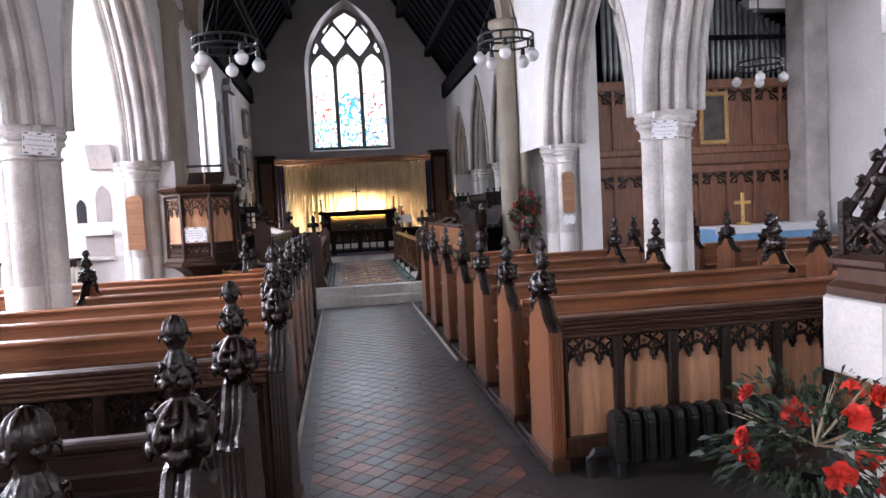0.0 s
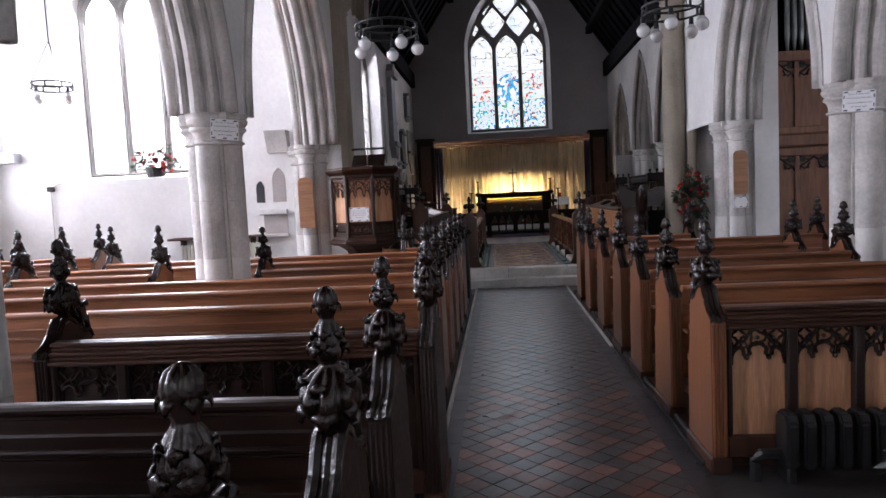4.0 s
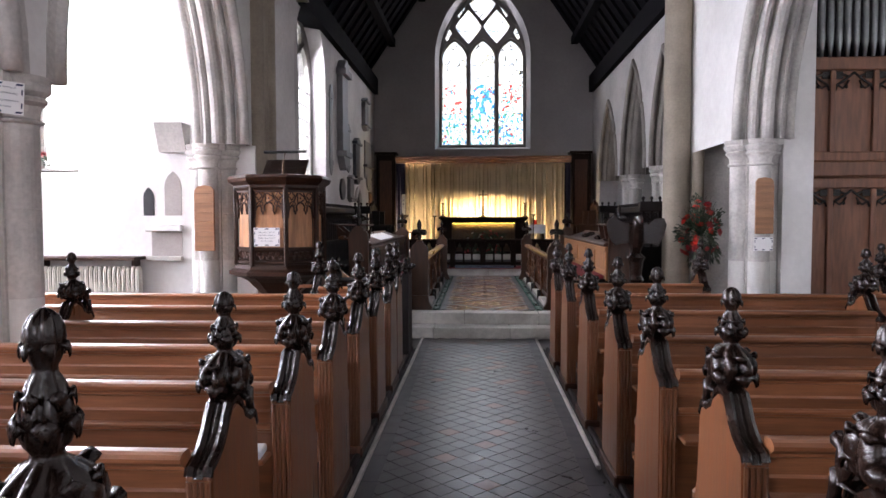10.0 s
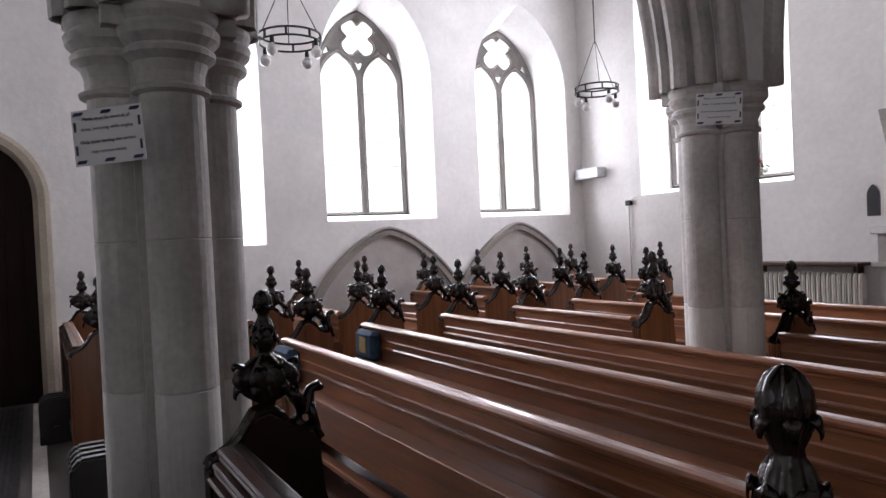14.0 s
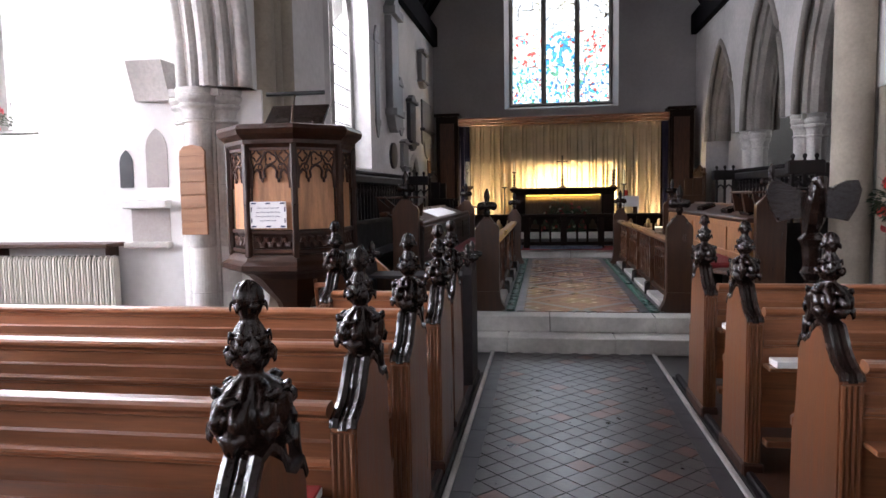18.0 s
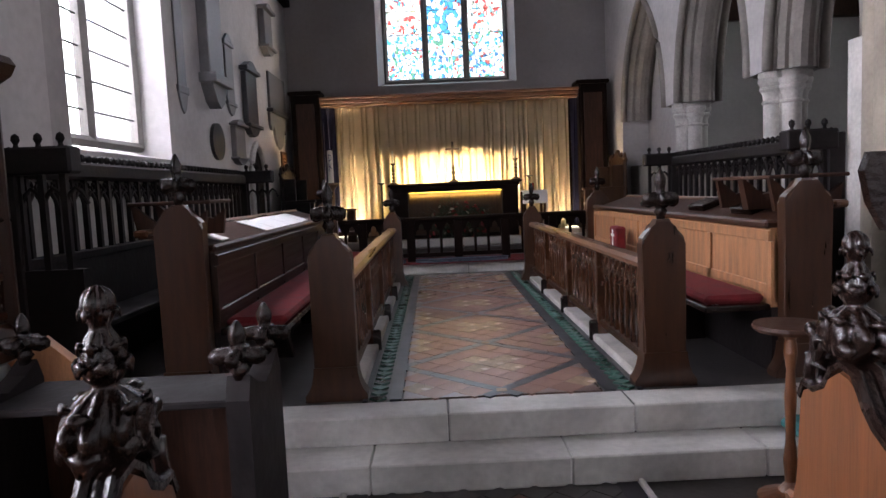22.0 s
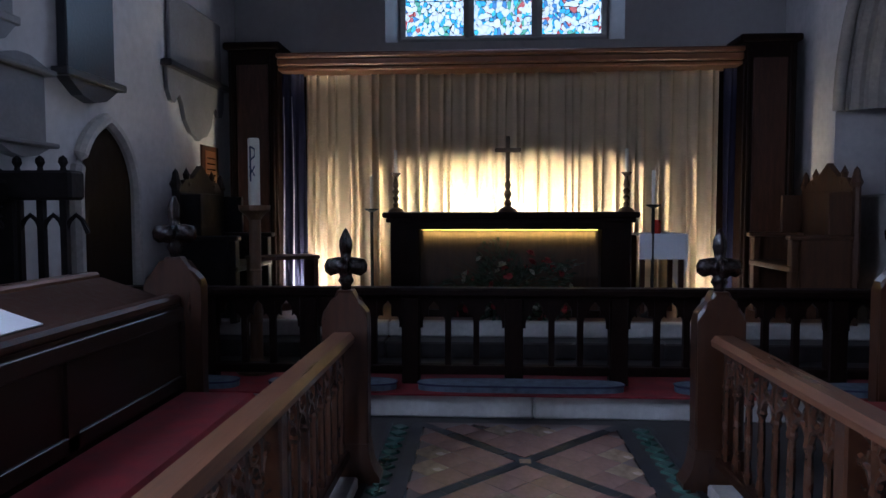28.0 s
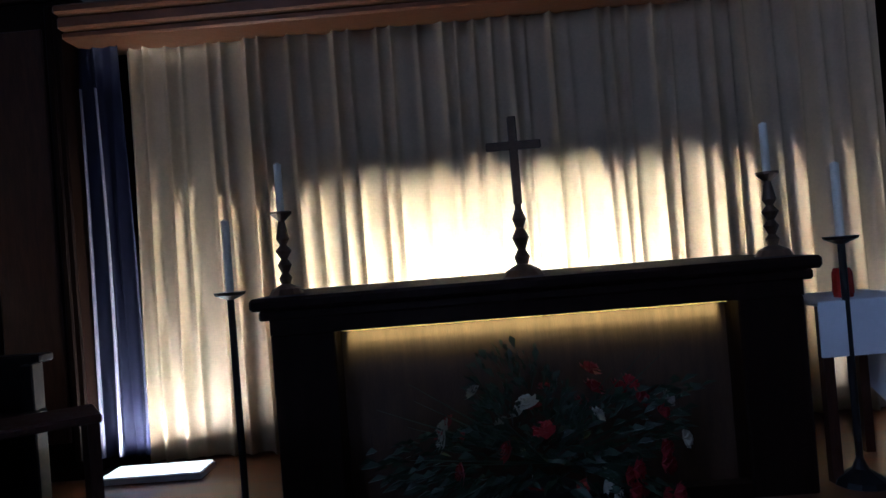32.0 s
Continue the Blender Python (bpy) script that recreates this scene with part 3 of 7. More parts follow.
area_lamp("daylight_chancel", (-CX - 0.85, 2.45, 3.4), (0, 2.45, 1.0), 1.4, 3.0, LC)


def sky_panel(x0, y0, z0, x1, y1, z1, m=None):
    tagged(part("backdrop", bx(x0, y0, z0, x1, y1, z1), m or M_SKY), "plain white overcast sky outside a window", "sky", kind="structure")


sky_panel(NW - 3.0, -17, -1, NW - 2.95, 1.7, 9)
sky_panel(-12.6, 1.72, -1, -5.1, 1.77, 10)
sky_panel(SW + 3.0, -14, -1, SW + 3.05, 9, 9)
sky_panel(-5, -20.05, -1, 9, -20, 11)
sky_panel(-5, EAST + 2.5, -1, 5, EAST + 2.55, 12, M_SKY_DIM)
sky_panel(3.0, 11.6, 2, 9, 11.65, 9)
sky_panel(-CX - 2.05, 1.7, -1, -CX - 2.0, 8, 9)


def inside(x, y, poly):
    hit = False
    for (x0, y0), (x1, y1) in zip(poly, poly[1:] + poly[:1]):
        if (y0 > y) != (y1 > y) and x < (x1 - x0) * (y - y0) / (y1 - y0) + x0:
            hit = not hit
    return hit


def window(name, axis, d, a, b, sill, spring, rise, lights, label, glass, bars=0.33):
    """A traceried window in the opening a..b: stone frame, mullions, heads, foils and panes."""
    ob = tagged(new(name), label, "window", kind="structure")

    def P(s, z, e=0.0):
        return (d + e, s, z) if axis == "x" else (s, d + e, z)

    def bar(nm, pts, r, m=M_TRACERY, closed=False):
        bm = bmesh.new()
        tube(bm, [P(*p) for p in pts], r, 6, closed, flat=(1, 0, 0) if axis == "x" else (0, 1, 0))
        return part(nm, bm, m, ob)
    outline = [(a, sill)] + arch_points(a, b, spring, rise, 10) + [(b, sill)]
    open_shapes = []
    bar("window_frame", outline, 0.07, closed=True)
    w = (b - a) / lights
    head = spring - 0.1
    for i in range(1, lights):
        bar("mullion", [(a + i * w, sill), (a + i * w, head + 0.15)], 0.068)
    for i in range(lights):
        hp = arch_points(a + i * w, a + (i + 1) * w, head, w * 0.75, 6)
        bar("light_head", hp, 0.055)
        open_shapes.append([(a + i * w, sill)] + hp + [(a + (i + 1) * w, sill)])
        n = int((head - sill) / bars)
        for k in range(1, n + 1):
            z = sill + k * (head - sill) / (n + 0.3)
            bar("saddle_bar", [(a + i * w, z), (a + (i + 1) * w, z)], 0.009 if bars < 0.3 else 0.005, M_LEAD)
        zs = [sill, sill + (head + w * 0.2 - sill) * 0.36, sill + (head + w * 0.2 - sill) * 0.68, head]
        for k in range(3):
            bm = bmesh.new()
            pts = [(a + i * w, zs[k]), (a + (i + 1) * w, zs[k])]
            pts += [(a + (i + 1) * w, zs[k + 1]), (a + i * w, zs[k + 1])] if k < 2 else hp[::-1]
            prism(bm, pts, axis, d - 0.003, d + 0.003)
            m = glass(i, k)
            pane = part("pane", bm, m, ob)
            pane.visible_shadow = False

    def foil(cx, cz, r, lobes, turn=0.0, thick=0.042):
        pts = []
        for k in range(lobes * 6):
            t = 2 * math.pi * k / (lobes * 6)
            rr = r * (0.58 + 0.42 * abs(math.cos(lobes * (t - turn) / 2)) ** 0.6)
            pts.append((cx + rr * math.sin(t), cz + rr * math.cos(t)))
        bar("tracery_foil", pts, thick, closed=True)
        open_shapes.append(pts)
        bm = bmesh.new()
        prism(bm, pts, axis, d - 0.003, d + 0.003)
        pane = part("pane", bm, glass(0, 3), ob)
        pane.visible_shadow = False
    def net(cx, cz, rx, rz):
        """One lozenge of reticulated tracery with ogee sides."""
        pts = []
        for k in range(24):
            t = 2 * math.pi * k / 24
            rr = 1 / (abs(math.sin(t)) ** 1.25 + abs(math.cos(t)) ** 1.25)
            pts.append((cx + rx * rr * math.sin(t), cz + rz * rr * math.cos(t)))
        bar("tracery_bar", pts, 0.03, closed=True)
        open_shapes.append(pts)
        bm = bmesh.new()
        prism(bm, pts, axis, d - 0.003, d + 0.003)
        part("pane", bm, glass(0, 3), ob).visible_shadow = False
    mid = (a + b) / 2
    if lights == 2:
        foil(mid, head + w * 1.07, w * 0.5, 4, math.pi / 4)
        fills = [(mid, head + w * 0.42, 0.11, 3, math.pi / 3, 0.025), (mid - w * 0.76, head + w * 0.72, 0.075, 3, 0.0, 0.02), (mid + w * 0.76, head + w * 0.72, 0.075, 3, 0.0, 0.02)]
    else:
        z1, z2 = head + w * 1.2, head + w * 2.0
        for s in (-0.5, 0.5):
            net(mid + s * w, z1, w * 0.5, w * 0.62)
        net(mid, z2, w * 0.5, w * 0.62)
        for s in (-1, 1):
            net(mid + s * w * 1.26, head + w * 0.98, w * 0.2, w * 0.3)
            net(mid + s * w * 0.84, z2 - w * 0.1, w * 0.26, w * 0.42)
        fills = []
    for f in fills:
        foil(*f)
    # pierced stone plate in the window head
    bm = bmesh.new()
    step = 0.03
    z = head
    while z < spring + rise:
        run = None
        n = int((b - a) / step)
        for k in range(n + 1):
            s = a + (k + 0.5) * step
            solid = k < n and inside(s, z + step / 2, outline) and not any(inside(s, z + step / 2, q) for q in open_shapes)
            if solid and run is None:
                run = a + k * step
            if not solid and run is not None:
                prism(bm, [(run, z), (a + k * step, z), (a + k * step, z + step), (run, z + step)], axis, d - 0.03, d + 0.03)
                run = None
        z += step
    part("tracery_plate", bm, M_TRACERY, ob)
    return ob


def clear(i, k):
    return M_GLASS


def stained(i, k):
    return (M_GLASS_LOW, M_GLASS_BLUE if i == 1 else M_GLASS_MID, M_GLASS_PALE, M_GLASS_PALE)[k]


def shrunk(a, b, k):
    m = (a + b) / 2
    return m - (b - m) * k, m + (b - m) * k


for n, (a, b, sill) in enumerate(((-7.75, -6.0, 1.74), (-5.15, -3.4, 2.02), (-2.6, -0.76, 2.02))):
    window(f"window_{n + 1}", "x", NW - 0.66, *shrunk(a, b, 0.78), sill, 4.05, 1.0, 2, "two-light clear leaded window with stone tracery", clear)
window("window_4", "y", 0.16, *shrunk(-7.75, -5.27, 0.86), 2.24, 5.0, 1.3, 3, "tall clear leaded aisle window with stone mullions", clear)
# the first of these, at y -8.5, is an unseen added window
for n, (a, b) in enumerate(((-9.4, -7.6), (-4.3, -2.6), (3.5, 5.2))):
    window(f"window_{n + 5}", "x", SW + 0.6, *shrunk(a, b, 0.78), 1.99, 3.9, 1.15, 2, "two-light clear leaded window with stone tracery", clear)
window("window_8", "x", -CX - 0.28, *shrunk(1.3, 3.4, 0.88), 2.02, 4.0, 0.95, 2, "two-light clear leaded chancel window", clear, 0.25)
window("window_9", "y", EAST + 0.42, *shrunk(-1.27, 1.27, 0.9), 3.55, 5.95, 1.72, 3, "three-light stained glass east window with reticulated tracery", stained, 0.42)
# unseen window, added only to go with the lamp at y -12.7
window("window_12", "x", NW - 0.66, *shrunk(-13.6, -11.8, 0.78), 2.02, 4.05, 1.0, 2, "two-light clear leaded window with stone tracery", clear)
window("window_11", "y", 10.35, 5.0, 6.6, 5.0, 5.4, 0.85, 2, "clear leaded window high in the chapel wall", clear)
tagged(part("trim_beam", bx(4.3, 9.85, 4.5, 8.1, 9.999, 4.93, 0.02), M_BROWN), "dark oak wall beam below the chapel window", "beam", kind="structure")
# out-of-view windows added round the two west fill lamps
window("window_13", "y", -17.1, *shrunk(4.9, 6.7, 0.8), 2.2, 4.05, 1.0, 2, "two-light clear leaded west window of the aisle", clear)
window("window_10", "y", -17.1, -1.05, 1.05, 2.7, 5.0, 1.8, 3, "unseen three-light window added for a fill lamp", clear)

# ---- nave fittings ----
def pier_thing(x, y, label="pale limestone arcade pier of four clustered shafts"):
    ob = thing("stone_pier", label, "pier", "arcade piers", pose(x, y, 0))
    for i in range(4):
        a = i * math.pi / 2
        zs = [0.22, 0.64, 1.06, 1.64, 2.22]
        for z0, z1 in zip(zs, zs[1:]):
            bm = bmesh.new()
            lathe(bm, [(0.116, z0), (0.12, z0 + 0.005), (0.12, z1 - 0.005), (0.116, z1)], 28, 0.165 * math.cos(a), 0.165 * math.sin(a))
            part("shaft_drum", bm, M_STONE if z1 > 1.2 else M_STONE_LIME, ob, smooth=False)
        bm = bmesh.new()
        prof = [(0.122, 2.19), (0.145, 2.2), (0.147, 2.215), (0.124, 2.23), (0.126, 2.27), (0.14, 2.31), (0.17, 2.335), (0.172, 2.355), (0.155, 2.37), (0.185, 2.4), (0.192, 2.43), (0.178, 2.45), (0.19, 2.475), (0.19, 2.5)]
        lathe(bm, prof, 24, 0.165 * math.cos(a), 0.165 * math.sin(a))
        part("capital", bm, M_STONE, ob)
        bm = bmesh.new()
        lathe(bm, [(0.21, 0), (0.21, 0.1), (0.19, 0.13), (0.2, 0.16), (0.16, 0.2), (0.122, 0.23)], 20, 0.165 * math.cos(a), 0.165 * math.sin(a))
        part("base", bm, M_STONE, ob)
    bm = bmesh.new()
    box(bm, -0.145, -0.145, 0.0, 0.145, 0.145, 2.5)
    box(bm, -0.24, -0.24, 2.43, 0.24, 0.24, 2.5)
    part("core", bm, M_STONE, ob)
    return ob


first = pier_thing(NX, N_BAYS[1])
for y in N_BAYS[2:4]:
    copy_thing(first, pose(NX, y, 0))
for y in S_BAYS[1:]:
    copy_thing(first, pose(SX, y, 0))
copy_thing(first, pose(-3.5, N_BAYS[4], 0))
for y in (3.4, 5.84):
    copy_thing(first, pose(3.2, y, 0.002) @ Matrix.Diagonal((0.74, 0.74, 1, 1)))


def notice(x, y, z, yaw, w=0.3, h=0.21, lines=4, tilt=0.0, label="white paper notice with navy chequered border taped up"):
    """Facing -y before it is turned."""
    ob = thing("paper_notice", label, "notice", "paper notices", pose(x, y, z, 0, tilt, yaw))
    part("sheet", bx(-w / 2, 0, -h / 2, w / 2, 0.004, h / 2), M_PAPER, ob)
    n = 5
    for k in range(n):
        if k % 2 == 0:
            for zz in (-h / 2 + 0.008, h / 2 - 0.02):
                u = -w / 2 + w * (k + 0.1) / n
                bm = bmesh.new()
                prism(bm, [(u, zz), (u + w * 0.13, zz), (u + w * 0.16, zz + 0.012), (u + w * 0.03, zz + 0.012)], "y", -0.002, 0.0)
                part("border_bar", bm, M_INK, ob)
    for s in (-1, 1):
        for zz in (-h * 0.3, h * 0.12):
            u = s * (w / 2 - 0.012)
            part("border_bar", bx(u - 0.004, -0.002, zz, u + 0.004, 0, zz + h * 0.17), M_INK, ob)
    return ob


def letters(text, size, parent, x, z, y=-0.003, material=None):
    cu = bpy.data.curves.new("lettering", "FONT")
    cu.body, cu.size, cu.align_x, cu.extrude = text, size, "CENTER", 0.0005
    tmp = bpy.data.objects.new("lettering", cu)
    me = bpy.data.meshes.new_from_object(tmp)
    bpy.data.objects.remove(tmp)
    me.materials.append(material or M_INK)
    ob = new("lettering", me)
    ob.parent = parent
    ob.matrix_local = pose(x, y, z, 90, 0, 0)
    return ob


NOTICE = ("Masks must be worn at all", "times, including while singing", "Only those leading the service", "may remove masks")
for x, y, z, yaw, tilt in ((-3.04, -8.34, 2.02, 52, -3), (-3.08, -4.87, 2.33, 38, 3), (3.04, -4.5, 2.29, -25, 2)):
    ob = notice(x, y, z, yaw, 0.27, 0.2, 4, tilt)
    for k, text in enumerate(NOTICE):
        letters(text, 0.0172, ob, 0, 0.06 - 0.036 * k - (0.01 if k > 1 else 0))

M_BOARD = mat("varnished_pine_board", (0.28, 0.135, 0.065), 0.45, var=0.2, scale=3, grain=(1, 8, 8), random_var=0.1)


def hymn_board(x, y, z0, z1, w):
    ob = thing("hymn_board", "varnished slatted hymn number board with pointed top hung on a pier", "hymn board", "hymn boards", pose(x, y, z0))
    h = z1 - z0
    bm = bmesh.new()
    prism(bm, [(-w / 2, 0), (w / 2, 0), (w / 2, h * 0.93), (w * 0.35, h * 0.98), (0, h), (-w * 0.35, h * 0.98), (-w / 2, h * 0.93)], "y", -0.006, 0.02)
    part("back_board", bm, M_BOARD, ob)
    for k in range(6):
        z = 0.005 + k * h * 0.88 / 6
        part("slat", bx(-w / 2 - 0.004, -0.016, z, w / 2 + 0.004, -0.001, z + h * 0.88 / 6 - 0.008, 0.003), M_BOARD, ob)
    return ob


hymn_board(-3.5, -0.755, 1.18, 1.99, 0.24)
hymn_board(3.2, -0.855, 1.39, 2.05, 0.2)
notice(3.2, -0.85, 1.27, 0, 0.22, 0.16, label="small white paper notice under the hymn board")


# pews
def carved_leaf(bm, core, turn, z0, r0, r1, rise, droop, width, thick=0.012):
    """A drooping carved leaf with a raised midrib and notched edges, closed all round."""
    n, m = 7, 5
    ca, sa = math.cos(turn), math.sin(turn)
    top, low = [], []
    for i in range(n):
        u = i / (n - 1)
        r = r0 + (r1 - r0) * math.sin(u * 1.6)
        z = z0 + rise * math.sin(math.pi * u * 0.8) - droop * u * u
        w = width * (math.sin(math.pi * (0.16 + 0.8 * u)) ** 0.8) * (1 - 0.22 * (i % 2))
        ta, lo = [], []
        for j in range(m):
            v = 2 * j / (m - 1) - 1
            lift = 0.3 * width * (1 - abs(v)) - 0.12 * width * (abs(v) > 0.9)
            p = (r * ca - v * w * sa, r * sa + v * w * ca, z + lift)
            ta.append(bm.verts.new(p))
            lo.append(bm.verts.new((p[0] * 0.93, p[1] * 0.93, p[2] - thick - lift * 0.8)))
        top.append(ta)
        low.append(lo)
    for i in range(n - 1):
        for j in range(m - 1):
            bm.faces.new((top[i][j], top[i + 1][j], top[i + 1][j + 1], top[i][j + 1]))
            bm.faces.new((low[i][j], low[i][j + 1], low[i + 1][j + 1], low[i + 1][j]))
        for j in (0, m - 1):
            bm.faces.new((top[i][j], low[i][j], low[i + 1][j], top[i + 1][j]))
    for i in (0, n - 1):
        for j in range(m - 1):
            bm.faces.new((top[i][j], top[i][j + 1], low[i][j + 1], low[i][j]))
    root = low[0][2]
    near = min(core, key=lambda v: (v.co - root.co).length_squared)
    bmesh.ops.weld_verts(bm, targetmap={root: near})


def poppyhead(seed=0):
    """Carved finial in one piece: neck, drooping leaves, ribbed bulb, skirted knop and ribbed bud."""
    rnd = random.Random(seed)
    bm = bmesh.new()
    # radius, height, depth of the ribs, number of ribs
    rows = [(0.048, 0.0, 0, 8), (0.036, 0.014, 0, 8), (0.032, 0.045, 0.03, 8), (0.036, 0.066, 0.1, 8), (0.062, 0.078, 0.16, 8), (0.08, 0.094, 0.2, 8), (0.09, 0.118, 0.22, 8), (0.092, 0.146, 0.24, 8), (0.09, 0.17, 0.24, 8),
            (0.08, 0.192, 0.22, 8), (0.058, 0.212, 0.16, 8), (0.034, 0.226, 0.06, 6), (0.031, 0.236, 0.03, 6), (0.042, 0.246, 0.14, 6), (0.05, 0.262, 0.2, 6), (0.05, 0.286, 0.24, 6), (0.045, 0.312, 0.24, 6), (0.034, 0.336, 0.2, 6),
            (0.025, 0.348, 0.1, 6), (0.023, 0.357, 0.05, 6), (0.03, 0.369, 0.16, 6), (0.036, 0.385, 0.22, 6), (0.038, 0.4, 0.26, 6), (0.035, 0.416, 0.28, 6), (0.026, 0.43, 0.26, 6), (0.014, 0.438, 0.1, 6), (0.004, 0.441, 0.0, 6)]
    n = 48
    rings = []
    for q, (r, z, depth, ribs) in enumerate(rows):
        ring = []
        wide = 1 + 0.55 * math.exp(-((z - 0.15) / 0.05) ** 2)
        for i in range(n):
            a = 2 * math.pi * i / n
            groove = 1 - abs(math.sin(ribs * a / 2 + 0.5)) ** 0.5
            k = 1 + 0.3 * depth - depth * 1.6 * groove + (rnd.uniform(-0.02, 0.02) if depth > 0.05 else 0)
            ring.append(bm.verts.new((0.9 * r * k * math.cos(a), wide * r * k * math.sin(a), z)))
        rings.append(ring)
    for r0, r1 in zip(rings, rings[1:]):
        for i in range(n):
            bm.faces.new((r0[i], r0[(i + 1) % n], r1[(i + 1) % n], r1[i]))
    bm.faces.new(rings[-1])
    bm.faces.new(rings[0][::-1])
    core = list(bm.verts)
    for k in range(8):
        a = math.pi * k / 4 + rnd.uniform(-0.06, 0.06)
        along = abs(math.sin(a))
        carved_leaf(bm, core, a, 0.105, 0.04, 0.075 + 0.07 * along ** 2, 0.035, 0.03 + rnd.uniform(-0.008, 0.008), 0.03 + 0.01 * along)
    for k in range(6):
        carved_leaf(bm, core, math.pi * k / 3 + 0.5, 0.17, 0.05, 0.08 + 0.066 * math.sin(math.pi * k / 3 + 0.5) ** 2, 0.03, 0.0, 0.028, 0.01)
        carved_leaf(bm, core, math.pi * k / 3, 0.258, 0.03, 0.064, 0.03, 0.012, 0.026, 0.009)
        carved_leaf(bm, core, math.pi * k / 3 + 0.52, 0.3, 0.025, 0.052, 0.025, 0.01, 0.02, 0.008)
        carved_leaf(bm, core, math.pi * k / 3 + 0.26, 0.375, 0.012, 0.045, 0.02, 0.012, 0.015, 0.006)
    return bm


def beast():
    """Small carved winged beast, one plain shape."""
    bm = bmesh.new()
    tube(bm, [(0, -0.03, 0.0), (0, -0.028, 0.03), (0, -0.01, 0.06), (0, 0.012, 0.09), (0, 0.02, 0.115), (0, 0.042, 0.122), (0, 0.058, 0.112)], [0.022, 0.028, 0.026, 0.02, 0.015, 0.017, 0.007], 8)
    for x in (-0.014, 0.014):
        tube(bm, [(x, 0.014, 0.075), (x, 0.024, 0.035), (x, 0.03, 0.0)], [0.014, 0.011, 0.013], 6)
        prism(bm, [(-0.01, 0.06), (-0.03, 0.075), (-0.062, 0.115), (-0.055, 0.135), (-0.028, 0.128), (0.0, 0.09)], "x", min(x, x * 1.9), max(x, x * 1.9))
    tube(bm, [(0, -0.04, 0.01), (0, -0.065, 0.03), (0, -0.06, 0.06)], [0.009, 0.012, 0.006], 6)
    return bm


def tracery_plate(bm, x, w, z0, z1, y0, y1):
    """Pierced carved head of a panel: cusped ogee arch, mouchettes and roundels between bars."""
    h = z1 - z0
    ym = (y0 + y1) / 2

    def bar(pts, r=0.009, closed=False):
        tube(bm, [(x + k * w, ym, z0 + u * h) for k, u in pts], r, 6, closed)

    def ring(k, u, r, thick=0.007, lobes=0):
        pts = []
        for i in range(16):
            t = 2 * math.pi * i / 16
            q = r * (1 + (0.22 * math.cos(lobes * t) if lobes else 0))
            pts.append((k + q * math.cos(t) / w, u + q * math.sin(t) / h))
        bar(pts, thick, True)
    prism(bm, [(x - w / 2, z0 + 0.93 * h), (x + w / 2, z0 + 0.93 * h), (x + w / 2, z1), (x - w / 2, z1)], "y", y0, y1)
    ring(0, 0.72, 0.13 * w, 0.008, 3)
    for s in (-1, 1):
        prism(bm, [(x + s * w * k, z0 + u * h) for k, u in ((0.5, 1.0), (0.5, 0.0), (0.455, 0.0), (0.45, 0.25), (0.41, 0.4), (0.47, 0.7))], "y", y0, y1)
        bar([(s * k, u) for k, u in ((0.48, 0.1), (0.44, 0.34), (0.34, 0.46), (0.26, 0.4), (0.25, 0.26), (0.2, 0.2), (0.14, 0.28), (0.16, 0.42), (0.1, 0.52), (0.0, 0.58))], 0.012)
        bar([(s * k, u) for k, u in ((0.46, 0.42), (0.36, 0.58), (0.24, 0.62), (0.12, 0.9))], 0.009)
        ring(s * 0.34, 0.8, 0.1 * w, 0.008, 4)
        ring(s * 0.25, 0.52, 0.05 * w, 0.006)
        bmesh.ops.create_icosphere(bm, subdivisions=1, radius=0.016, matrix=Matrix.Translation((x + s * w * 0.2, ym, z0 + h * 0.18)))
    bmesh.ops.create_icosphere(bm, subdivisions=1, radius=0.012, matrix=Matrix.Translation((x, ym, z0 + h * 0.72)))


END = [(-0.2, 0.0), (0.26, 0.0), (0.26, 0.1), (0.25, 0.5), (0.23, 0.62), (0.2, 0.68), (0.21, 0.86), (0.19, 0.905), (0.14, 0.9), (0.09, 0.925), (0.06, 0.975),
       (0.02, 1.0), (-0.03, 0.99), (-0.055, 0.955), (-0.08, 0.915), (-0.115, 0.88), (-0.16, 0.855), (-0.19, 0.845), (-0.2, 0.825)]


